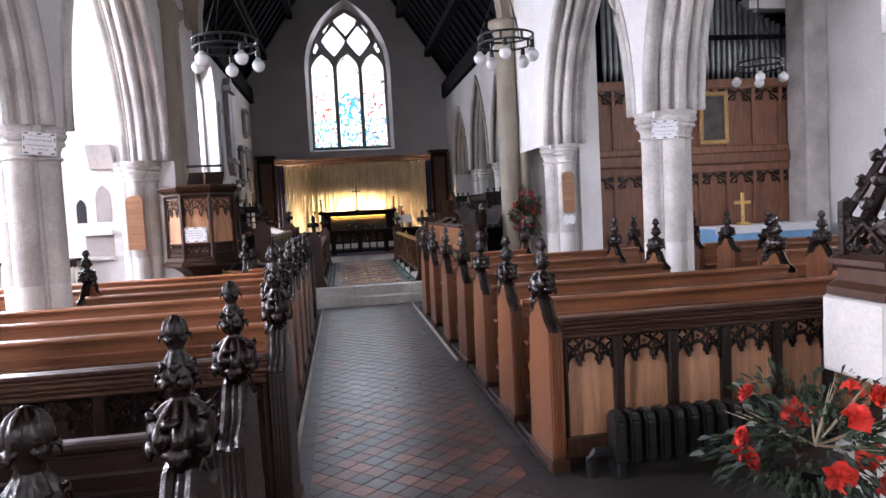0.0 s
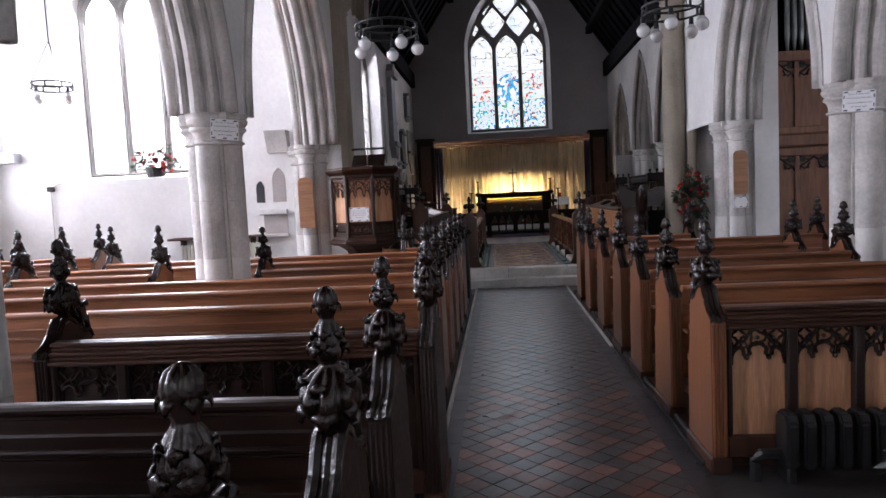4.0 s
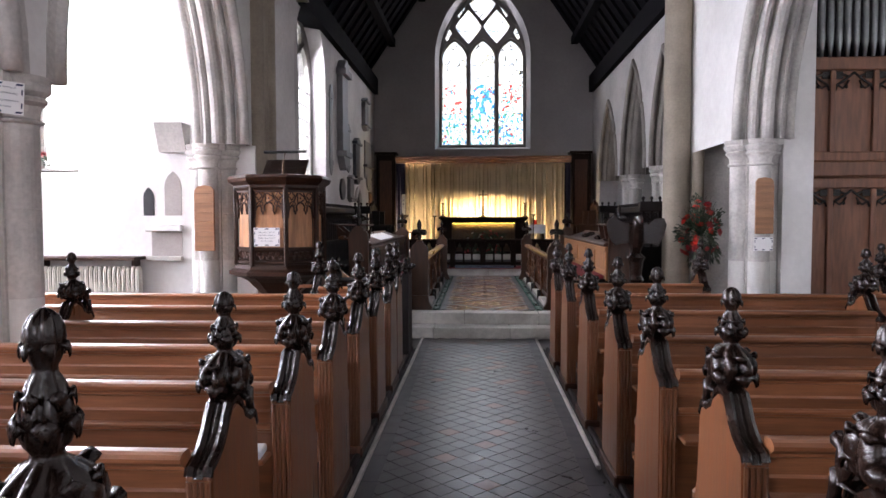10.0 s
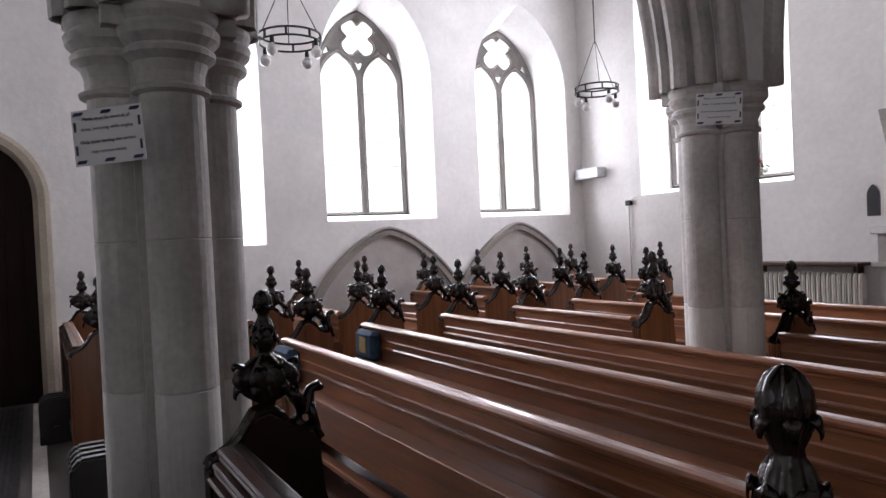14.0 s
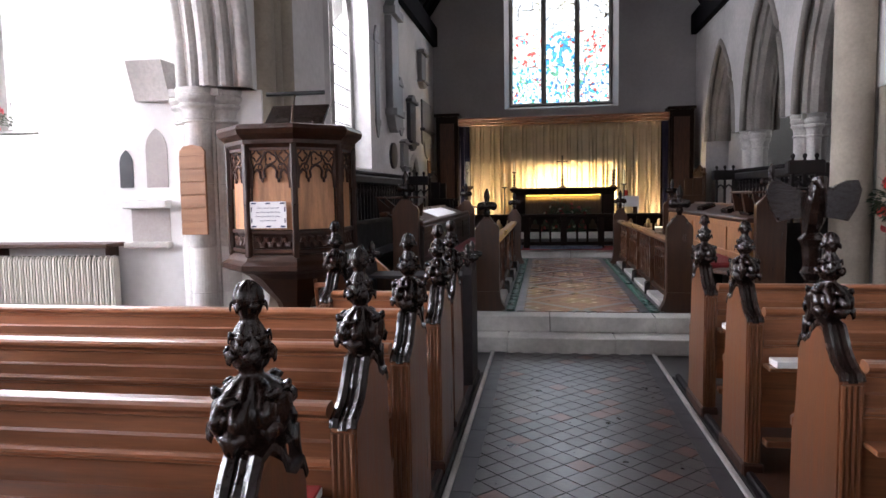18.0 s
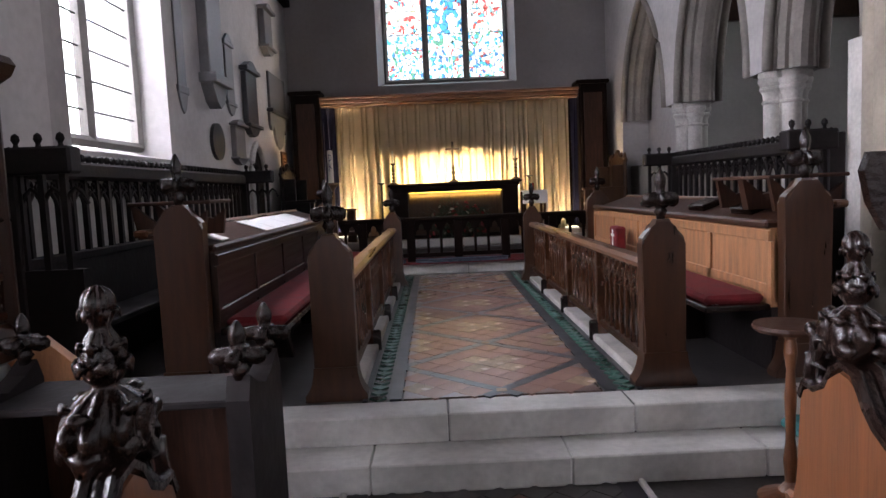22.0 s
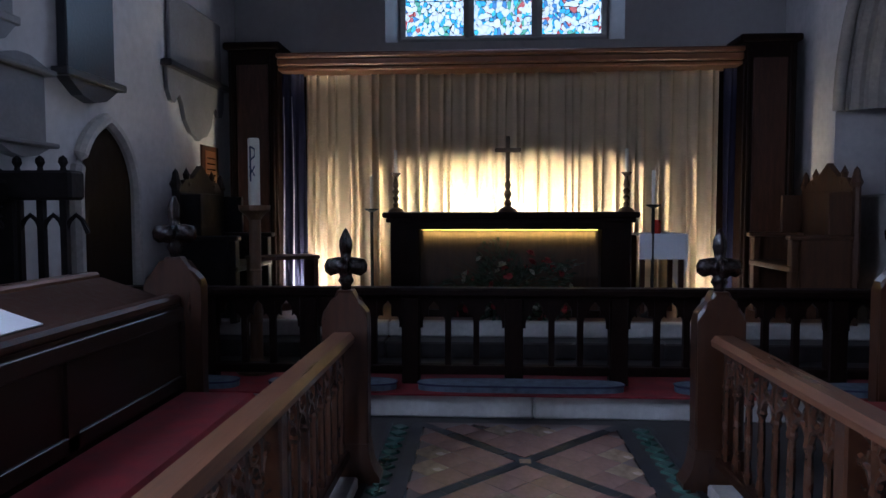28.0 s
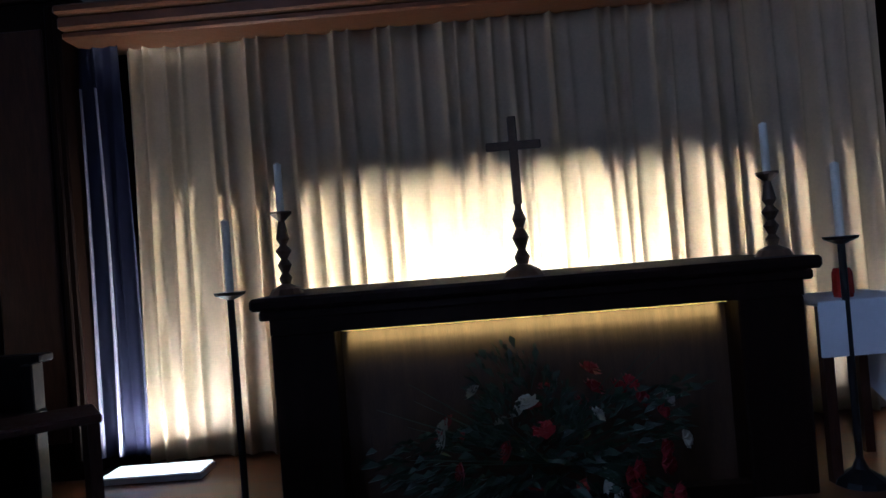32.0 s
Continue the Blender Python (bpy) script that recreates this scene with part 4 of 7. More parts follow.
def pew_parts(ob, x0, x1, panelled=False, grand=0.89, oak=None, end_oak=None, far_grand=None):
    oak, end_oak = oak or M_OAK, end_oak or M_OAK_END
    for e in (x0, x1):
        inner = 1 if e == x0 else -1
        bm = bmesh.new()
        prism(bm, END, "x", e - 0.04, e + 0.04)
        bmesh.ops.bevel(bm, geom=[ed for ed in bm.edges if abs(ed.verts[0].co.x - ed.verts[1].co.x) < 1e-6], offset=0.012, segments=2, affect="EDGES")
        end = part("bench_end", bm, end_oak, ob)
        bm = bmesh.new()
        for dx in (-0.027, 0.0, 0.027):
            tube(bm, [(e + dx, y, z + (0.008 if dx else 0.0)) for y, z in END[6:]], 0.016, 6)
        part("scroll_moulding", bm, M_DARK, end, "blackened moulding along the shoulder")
        bm = bmesh.new()
        for dx in (-0.028, -0.0095, 0.0095, 0.028):
            tube(bm, [(e + dx, -0.2, 0.1), (e + dx, -0.2, 0.82)], 0.009, 6)
        part("edge_reeding", bm, end_oak, end)
        me = part("poppyhead", poppyhead(int(e * 10)), M_DARK, end, "blackened carved poppyhead finial", smooth=True)
        me.matrix_local = pose(e, 0.02, 0.955) @ Matrix.Diagonal((0.84, 0.84, far_grand if far_grand and abs(e) > 3 else grand, 1))
        me = part("carved_beast", beast(), M_DARK, end, "small blackened carved beast", smooth=True)
        me.matrix_local = pose(e, 0.16, 0.9) @ Matrix.Scale(1.3, 4)
        part("plinth", bx(e - 0.055, -0.215, 0.0, e + 0.055, 0.275, 0.09, 0.01), M_BROWN, end)
        part("arm_knob", bx(e - 0.035, 0.25, 0.5, e + 0.035, 0.3, 0.56, 0.012), end_oak, end)
    a, b = x0 + 0.042, x1 - 0.042
    o = 0.0 if panelled else -0.07
    part("back", bx(a, o - 0.115, 0.28, b, o - 0.09, 0.8), oak, ob)
    bm = bmesh.new()
    rail = [(-0.124, 0.785), (-0.118, 0.795), (-0.118, 0.846), (-0.128, 0.852), (-0.128, 0.862), (-0.138, 0.868), (-0.15, 0.878), (-0.151, 0.89), (-0.143, 0.901), (-0.128, 0.906), (-0.095, 0.906), (-0.082, 0.897), (-0.078, 0.88), (-0.085, 0.86), (-0.085, 0.785)]
    prism(bm, [(y + o, z) for y, z in rail], "x", a, b)
    part("top_rail", bm, oak, ob)
    bm = bmesh.new()
    prism(bm, [(o - 0.115, 0.738), (o - 0.124, 0.736), (o - 0.132, 0.728), (o - 0.132, 0.718), (o - 0.124, 0.712), (o - 0.124, 0.704), (o - 0.115, 0.698)], "x", a, b)
    part("back_moulding", bm, oak, ob)
    part("seat", bx(a, o - 0.09, 0.4, b, 0.26, 0.435, 0.008), oak, ob)
    if not panelled:
        part("kneeling_rail", bx(a, o - 0.2, 0.2, b, o - 0.13, 0.235, 0.005), oak, ob)
        part("book_ledge", bx(a, o - 0.23, 0.6, b, o - 0.117, 0.62, 0.004), oak, ob)
    if panelled:
        n = max(3, round((b - a) / 0.36))
        w = (b - a) / n
        for k in range(5):
            z = 0.79 + k * 0.023
            part("moulded_rail", bx(a, -0.215 + 0.014 * (k % 2) + k * 0.009, z, b, -0.117, z + (0.019 if k % 2 else 0.022), 0.007), M_BROWN, ob)
        part("bottom_rail", bx(a, -0.2, 0.09, b, -0.117, 0.2, 0.006), M_BROWN, ob)
        for k in range(n + 1):
            x = a + k * w
            # near-black colour stands in for the shadow on the muntin fronts
            part("muntin", bx(max(a, x - 0.028), -0.195, 0.2, min(b, x + 0.028), -0.117, 0.79, 0.008), M_OAK_BLACK, ob)
        for k in range(n):
            x = a + (k + 0.5) * w
            part("panel", bx(x - w / 2 + 0.028, -0.15, 0.2, x + w / 2 - 0.028, -0.118, 0.79), M_PEW_PANEL if end_oak is M_OAK_END else end_oak, ob)
            bm = bmesh.new()
            tracery_plate(bm, x, w - 0.05, 0.59, 0.79, -0.172, -0.15)
            part("carved_tracery", bm, M_DARK, ob, "blackened carved tracery in the panel head")


def pew(x0, x1, y, group, label, panelled=False, grand=0.89, oak=None, end_oak=None, far_grand=None):
    ob = thing("pew", label, "pew", group, pose(0, y, 0))
    pew_parts(ob, x0, x1, panelled, grand, oak, end_oak, far_grand)
    return ob


L_PEW = "oiled oak pew with blackened carved poppyhead ends"
L_BACK = "rearmost oak pew with tracery-panelled back and carved poppyhead ends"
RX, LX = 0.7, -0.95
R_ROWS = (-6.63, -5.7, -4.82, -3.75, -2.65, -1.72)
L_ROWS = (-6.82, -6.01, -5.21, -4.4, -3.62, -2.8, -2.15)
pew(RX, 3.5, -7.5, "south nave pews", L_BACK, True, 0.93)
long = pew(RX, 3.5, R_ROWS[0], "south nave pews", L_PEW)
short = pew(RX, 2.75, R_ROWS[2], "south nave pews", L_PEW)
copy_thing(short, pose(0, R_ROWS[3], 0))
for y in (R_ROWS[1], R_ROWS[4]):
    copy_thing(long, pose(0, y, 0))
pew(RX, 2.2, R_ROWS[5], "south nave pews", L_PEW)
pew(-2.83, -0.82, -7.9, "north nave pews", L_BACK, True, 1.1, M_OAK_BLACK, M_OAK_BLACK)
pew(-5.38, LX, L_ROWS[0], "north nave pews", L_PEW, far_grand=1.05)
long = pew(-5.72, LX, L_ROWS[1], "north nave pews", L_PEW, far_grand=1.0)
for y in (L_ROWS[2], L_ROWS[4]):
    copy_thing(long, pose(0, y, 0))
pew(-2.95, LX, L_ROWS[3], "north nave pews", L_PEW)
pew(-5.7, -4.1, L_ROWS[3], "north nave pews", L_PEW, far_grand=1.05)
pew(-5.6, LX, L_ROWS[5], "north nave pews", L_PEW, far_grand=1.0)
pew(-1.75, LX - 0.02, L_ROWS[6], "north nave pews", "short oak pew beside the pulpit with carved poppyhead ends")
aisle = pew(-8.5, -6.7, -6.7, "north aisle pews", L_PEW, far_grand=1.05)
for i in range(1, 7):
    copy_thing(aisle, pose(0, -6.7 + 0.9 * i, 0))
south = pew(4.35, 7.6, -6.9, "south aisle pews", L_PEW)
for i in range(1, 6):
    copy_thing(south, pose(0, -6.9 + 0.845 * i, 0))
west = pew(-2.85, -0.87, -10.5, "west pews", "near-black oak pew with blackened carved poppyhead ends", False, 0.92, M_OAK_BLACK, M_OAK_BLACK)
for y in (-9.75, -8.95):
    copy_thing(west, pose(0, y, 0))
pew(-8.5, -6.2, -8.2, "north aisle pews", L_BACK, True, far_grand=1.08)
# kneeling desk in front of the last pew
desk = thing("prayer_desk", "oak prayer desk with carved leafy finials before the front pew", "prayer desk", "", pose(0, 0, 0.0))
for e in (-1.78, -0.95):
    bm = bmesh.new()
    prism(bm, [(-1.42, 0.0), (-1.02, 0.0), (-1.02, 0.9), (-1.05, 0.97), (-1.12, 0.93), (-1.22, 0.9), (-1.32, 0.93), (-1.39, 0.97), (-1.42, 0.9)], "x", e - 0.035, e + 0.035)
    part("end_panel", bm, M_BLACK, desk)
part("front_panel", bx(-1.74, -1.06, 0.08, -0.99, -1.03, 0.88), M_BROWN, desk)
part("book_slope", bx(-1.74, -1.36, 0.86, -0.99, -1.03, 0.885, 0.006), M_BLACK, desk)


M_KERB = mat("pale_kerb_stone", (0.42, 0.4, 0.37), 0.5, var=0.25, scale=4, bump=0.2)
for s, k0, k1, y0, ys in ((-1, 0.84, 0.87, -8.3, -8.3), (1, 0.6, 0.63, -7.6, -4.7)):
    ob = tagged(new("trim_kerb"), "narrow pale kerb and dark moulded platform edge along the middle aisle", "kerb", kind="structure")

    def strip(name, u, v, y1, z, m, bevel=0.006):
        part(name, bx(min(s * u, s * v), y0 if name != "kerb_stone" else ys, 0, max(s * u, s * v), y1, z, bevel), m, ob)
    strip("kerb_stone", k0, k1, -0.16, 0.032, M_KERB)
    strip("platform_nosing", k1 + 0.004, k1 + 0.03, -0.95, 0.028, M_BLACK)
    strip("platform_edge", k1 + 0.034, k1 + 0.075, -0.95, 0.052, M_BLACK, 0.01)
    strip("pew_platform", k1 + 0.077, 5.4, -1.2, 0.045, M_BROWN, 0)

# ---- pulpit ----
def ring_pts(r, n=8, turn=22.5):
    return [(r * math.cos(radians(turn + 360 * k / n)), r * math.sin(radians(turn + 360 * k / n))) for k in range(n)]


def octo(bm, sections):
    """An eight-sided body from (radius, z) sections."""
    rows = [[bm.verts.new((x, y, z)) for x, y in ring_pts(r)] for r, z in sections]
    for a, b in zip(rows, rows[1:]):
        for i in range(8):
            bm.faces.new((a[i], a[(i + 1) % 8], b[(i + 1) % 8], b[i]))
    bm.faces.new(rows[0][::-1])
    bm.faces.new(rows[-1])


def cusp_head(bm, w, z, h, r=0.016, y=0.0):
    """Cusped tracery in the head of a panel of width w, from z up by h, in the xz plane."""
    for s in (-1, 1):
        pts = [(s * w / 2, y, z), (s * w * 0.45, y, z + h * 0.3), (s * w * 0.25, y, z + h * 0.55), (0, y, z + h * 0.95)]
        tube(bm, pts, r, 6)
        tube(bm, [(s * w * 0.42, y, z + h * 0.28), (s * w * 0.3, y, z + h * 0.12), (s * w * 0.2, y, z + h * 0.3), (s * w * 0.14, y, z + h * 0.55)], r * 0.8, 6)
        tube(bm, [(s * w * 0.5, y, z + h), (s * w * 0.3, y, z + h * 0.85), (s * w * 0.15, y, z + h * 0.75)], r, 6)
        box(bm, s * w * 0.4 - w * 0.1, y - r * 0.6, z + h * 0.62, s * w * 0.4 + w * 0.1, y + r * 0.6, z + h)
        bmesh.ops.create_icosphere(bm, subdivisions=1, radius=r * 1.5, matrix=Matrix.Translation((s * w * 0.2, y, z + h * 0.2)))


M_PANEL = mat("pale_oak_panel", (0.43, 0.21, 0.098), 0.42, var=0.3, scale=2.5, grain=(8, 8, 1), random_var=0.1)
M_PULPIT = mat("dark_pulpit_oak", (0.028, 0.0105, 0.005), 0.36, var=0.28, scale=5, grain=(6, 6, 1), spec=0.25)


def pulpit():
    ob = thing("pulpit", "octagonal dark oak pulpit with carved tracery panels on a corbelled stem", "pulpit", "", pose(-2.5, -0.92, 0) @ Matrix.Diagonal((0.86, 0.86, 1, 1)))
    bm = bmesh.new()
    octo(bm, [(0.24, 0.0), (0.24, 0.12), (0.14, 0.2), (0.12, 0.45), (0.2, 0.62), (0.45, 0.84), (0.6, 0.92)])
    part("stem", bm, M_PULPIT, ob)
    bm = bmesh.new()
    octo(bm, [(0.62, 0.9), (0.7, 0.93), (0.7, 0.97), (0.64, 1.0), (0.62, 1.03), (0.6, 1.05)])
    part("base_moulding", bm, M_PULPIT, ob)
    bm = bmesh.new()
    octo(bm, [(0.6, 1.9), (0.63, 1.93), (0.63, 1.96), (0.69, 2.0), (0.71, 2.04), (0.69, 2.07), (0.66, 2.08)])
    part("cornice", bm, M_PULPIT, ob)
    bm = bmesh.new()
    octo(bm, [(0.54, 1.03), (0.54, 1.92)])
    part("drum", bm, M_PULPIT, ob)
    side = 2 * 0.6 * math.sin(math.pi / 8)
    apothem = 0.6 * math.cos(math.pi / 8)
    for k in range(8):
        a = radians(45 * k)
        m = pose(apothem * math.sin(a), -apothem * math.cos(a), 0, 0, 0, math.degrees(a))
        panel = part("panel", bx(-side / 2 + 0.045, 0.03, 1.25, side / 2 - 0.045, 0.055, 1.88), M_PANEL, ob)
        panel.matrix_local = m
        bm = bmesh.new()
        tracery_plate(bm, 0, side - 0.07, 1.58, 1.9, 0.0, 0.028)
        part("tracery", bm, M_BROWN, panel, "dark carved tracery")
        bm = bmesh.new()
        vine = [(-side / 2 + 0.06 + j * (side - 0.12) / 24, 0.028, 1.152 + 0.03 * math.sin(j * 1.05)) for j in range(25)]
        tube(bm, vine, [0.014 + 0.014 * abs(math.sin(j * 1.05)) for j in range(25)], 6)
        part("carved_frieze", bm, M_BROWN, panel, "carved foliage band")
        for z in (1.06, 1.215):
            part("rail", bx(-side / 2, 0.0, z, side / 2, 0.05, z + 0.035, 0.006), M_PULPIT, panel)
        a2 = radians(45 * k + 22.5)
        post = part("post", bx(-0.03, -0.03, 1.03, 0.03, 0.03, 1.93, 0.012), M_PULPIT, ob)
        post.matrix_local = pose(0.6 * math.sin(a2), -0.6 * math.cos(a2), 0, 0, 0, math.degrees(a2))
        bm = bmesh.new()
        lathe(bm, [(0.0, 1.4), (0.02, 1.42), (0.035, 1.45), (0.02, 1.48), (0.03, 1.5), (0.0, 1.53)], 8)
        part("knop", bm, M_DARK, post)
    # stair string behind
    bm = bmesh.new()
    prism(bm, [(0.55, 0.95), (0.75, 1.0), (1.25, 0.62), (1.3, 0.45), (1.15, 0.4)], "y", 0.1, 0.16)
    part("stair_string", bm, M_PANEL, ob)
    n = notice(-2.52, -1.411, 1.37, 0, 0.3, 0.21, label="white notice with navy border taped to the pulpit")
    for k, text in enumerate(NOTICE):
        letters(text, 0.017, n, 0, 0.05 - 0.033 * k)
    rest = thing("book_rest", "dark wooden book rest with brass bar on the pulpit", "book rest", "", pose(-2.4, -1.05, 2.08))
    bm = bmesh.new()
    prism(bm, [(-0.1, 0.0), (0.12, 0.2), (0.14, 0.19), (-0.06, -0.0)], "x", -0.25, 0.25)
    part("board", bm, M_DARK, rest)
    bm = bmesh.new()
    tube(bm, [(-0.25, 0.0, 0.28), (0.25, 0.0, 0.28)], 0.018, 8)
    part("lamp_bar", bm, M_IRON, rest)
    bm = bmesh.new()
    tube(bm, [(0, -0.1, 0.0), (0, -0.07, 0.15), (0, 0.0, 0.28)], 0.01, 8)
    part("lamp_stem", bm, M_OLDBRASS, rest)


pulpit()


# ---- choir stalls ----
def cross_head():
    """Four-leaved carved finial of the stall ends, one carved piece."""
    rows = [(0.03, 0.0, 0, 0), (0.034, 0.03, 0, 0), (0.05, 0.05, 0.1, 0), (0.038, 0.07, 0.1, 0), (0.034, 0.085, 0.4, 0), (0.066, 0.092, 1.0, -0.024), (0.09, 0.104, 1.0, -0.016), (0.094, 0.12, 1.0, 0.004), (0.08, 0.136, 1.0, 0.018), (0.05, 0.148, 0.7, 0.012),
            (0.03, 0.16, 0.2, 0), (0.034, 0.18, 0.15, 0), (0.04, 0.205, 0.2, 0), (0.038, 0.235, 0.2, 0), (0.026, 0.262, 0.1, 0), (0.012, 0.285, 0, 0), (0.004, 0.29, 0, 0)]
    bm = bmesh.new()
    n = 40
    rings = []
    for r, z, amp, dz in rows:
        ring = []
        for i in range(n):
            a = 2 * math.pi * i / n
            f = abs(math.cos(2 * a)) ** 3 * (1 - 0.35 * abs(math.cos(2 * a)) ** 40)
            k = 1 + amp * (1.1 * f - 0.4)
            ring.append(bm.verts.new((r * k * math.cos(a), r * k * math.sin(a), z + dz * f)))
        rings.append(ring)
    for r0, r1 in zip(rings, rings[1:]):
        for i in range(n):
            bm.faces.new((r0[i], r0[(i + 1) % n], r1[(i + 1) % n], r1[i]))
    bm.faces.new(rings[-1])
    bm.faces.new(rings[0][::-1])
    return bm


for dy, k in ((-1.38, 0.62), (-1.06, 0.62)):
    for e in (-1.78, -0.95):
        fin = part("finial", cross_head(), M_DARK, desk, "blackened four-leaved finial", smooth=True)
        fin.matrix_local = pose(e, dy, 0.955) @ Matrix.Scale(k, 4)


M_POST = mat("brown_stall_oak", (0.044, 0.017, 0.0075), 0.32, var=0.3, scale=4, grain=(7, 7, 0.8), bump=0.05, coat=0.35)


FOOT = [(0.055, 0.0), (0.055, 0.035), (0.045, 0.05), (0.028, 0.075), (0.014, 0.11), (0.004, 0.16), (0.001, 0.2)]


def end_post(ob, x, y, w, d, z0, z1, foot=True):
    """A stall end with shaped shoulders and finial. w runs along x, d along y."""
    half = [(w / 2, z0), (w / 2, z1 - 0.14), (w * 0.48, z1 - 0.105), (w * 0.38, z1 - 0.075), (w * 0.24, z1 - 0.05), (0.048, z1 - 0.025), (0.036, z1)]
    pts = [(x + q, z) for q, z in half] + [(x - q, z) for q, z in half[::-1]]
    bm = bmesh.new()
    prism(bm, pts, "y", y - d / 2, y + d / 2)
    bmesh.ops.bevel(bm, geom=[e for e in bm.edges if abs(e.verts[0].co.y - e.verts[1].co.y) < 1e-6], offset=0.012, segments=1, affect="EDGES")
    post = part("end_post", bm, M_POST, ob)
    fin = part("finial", cross_head(), M_DARK, post, "blackened four-leaved finial", smooth=True)
    fin.matrix_local = pose(x, y, z1 - 0.01) @ Matrix.Diagonal((0.74, 0.74, 1.05, 1))
    if foot:
        bm = bmesh.new()
        prism(bm, [(x + sg * (w / 2 + q), z0 + h) for sg, seq in ((1, FOOT), (-1, FOOT[::-1])) for q, h in seq], "y", y - d / 2 - 0.01, y + d / 2 + 0.01)
        part("foot", bm, M_POST, post)
    return post


M_RAIL = mat("polished_rail_oak", (0.07, 0.028, 0.013), 0.22, var=0.3, scale=5, spec=0.6, coat=0.8)


def stall_front(s):
    ob = thing("choir_stall_rail", "dark oak choir rail with pierced tracery and carved end posts", "choir rail", "choir rails")
    x = s * 0.89
    end_post(ob, x + s * 0.065, 0.5, 0.25, 0.1, CZ, 1.27)
    end_post(ob, x - s * 0.01, 5.1, 0.22, 0.1, CZ, 1.24)
    bm = bmesh.new()
    prism(bm, [(x - 0.055, 0.99), (x + 0.055, 0.99), (x + 0.06, 1.015), (x + 0.04, 1.04), (x - 0.04, 1.04), (x - 0.06, 1.015)], "y", 0.55, 5.05)
    # paler oak than the balusters: the top's warm highlight is in the colour
    part("top_rail", bm, M_OAK_LONG, ob, "oak rail coloured paler for the highlight along its top")
    part("lower_rail", bx(x - 0.03, 0.55, 0.42, x + 0.03, 5.05, 0.47, 0.006), M_PULPIT, ob)
    part("kerb", bx(x - 0.08, 0.6, CZ, x + 0.08, 5.0, CZ + 0.06, 0.01), M_KERB, ob, "pale stone kerb under the rail")
    n = 34
    for i in range(n + 1):
        y = 0.6 + i * 4.4 / n
        bm = bmesh.new()
        lathe(bm, [(0.016, 0.47), (0.02, 0.5), (0.014, 0.54), (0.017, 0.68), (0.014, 0.79), (0.022, 0.81), (0.016, 0.84), (0.016, 0.99)], 8, x, y)
        part("baluster", bm, M_RAIL, ob)
    for i in range(n):
        y = 0.6 + (i + 0.5) * 4.4 / n
        bm = bmesh.new()
        tube(bm, [(x, y + 0.045 * math.cos(k * math.pi / 4), 0.93 + 0.045 * math.sin(k * math.pi / 4)) for k in range(8)], 0.014, 6, True)
        tube(bm, [(x, y - 0.06, 0.82), (x, y - 0.035, 0.865), (x, y, 0.885), (x, y + 0.035, 0.865), (x, y + 0.06, 0.82)], 0.013, 6)
        part("tracery", bm, M_RAIL, ob)
    for y in (1.65, 2.8, 3.95):
        part("buttress_post", bx(x - 0.045, y - 0.035, CZ, x + 0.045, y + 0.035, 0.99, 0.008), M_RAIL, ob)
        part("buttress_foot", bx(x - s * 0.0 - 0.1, y - 0.03, CZ, x + 0.1, y + 0.03, 0.46, 0.012), M_DARK, ob)
    return ob


def stall_bench(s):
    ob = thing("choir_bench", "oak choir bench with panelled back, sloping book desk and red cushion", "choir bench", "choir benches")
    x = s * 1.68
    y0, y1 = 0.62, 5.0
    # pale oak on the south back; the north back's shade is painted near-black
    part("back", bx(x - 0.025, y0, 0.7, x + 0.025, y1, 1.18), M_PANEL if s > 0 else M_BENCH_SHADED, ob)
    # black board added for the shade of the open space under the seat
    part("underseat_shade", bx(x - 0.02, y0, CZ, x + 0.02, y1, 0.7), M_BLACK, ob)
    n = 5
    for i in range(n + 1):
        y = y0 + i * (y1 - y0) / n
        xa = x - s * 0.04
        part("stile", bx(min(xa, xa + 0.02 * s), y - 0.03, 0.76, max(xa, xa + 0.02 * s), y + 0.03, 1.1), M_PANEL if s > 0 else M_BENCH_SHADED, ob)
    xa = x - s * 0.04
    for z0, z1 in ((0.78, 0.84), (1.1, 1.165)):
        part("back_rail", bx(min(xa, xa + 0.018 * s), y0, z0, max(xa, xa + 0.018 * s), y1, z1, 0.004), M_PANEL if s > 0 else M_BENCH_SHADED, ob)
    part("capping", bx(x - 0.055, y0, 1.175, x + 0.03, y1, 1.225, 0.015), M_BROWN, ob)
    xs = sorted((x - s * 0.025, x - s * 0.42))
    part("seat", bx(xs[0], y0, 0.68, xs[1], y1, 0.72, 0.006), M_DARK, ob)
    part("cushion", bx(xs[0] + 0.02, y0 + 0.05, 0.72, xs[1] - 0.01, y1 - 0.05, 0.775, 0.02), M_RED, ob, "long faded red seat cushion")
    for y in (1.6, 2.9, 4.2):
        bm = bmesh.new()
        a = x - s * 0.04
        prism(bm, [(a, CZ), (a - s * 0.2, CZ), (a - s * 0.16, 0.5), (a - s * 0.36, 0.68), (a, 0.68)], "y", y - 0.03, y + 0.03)
        part("bracket", bm, M_DARK, ob)
    bm = bmesh.new()
    prism(bm, [(x + s * 0.032, 1.17), (x + s * 0.36, 1.28), (x + s * 0.36, 1.305), (x + s * 0.032, 1.2)], "y", y0, y1)
    part("desk_top", bm, M_BROWN, ob)
    xs = sorted((x + s * 0.361, x + s * 0.45))
    part("desk_ledge", bx(xs[0], y0, 1.285, xs[1], y1, 1.33, 0.012), M_OAK_LONG, ob, "worn oak ledge along the head of the desk")
    end_post(ob, x + s * 0.14, 0.55, 0.28, 0.09, CZ, 1.47)
    end_post(ob, x + s * 0.02, 5.05, 0.28, 0.08, CZ, 1.4)
    return ob


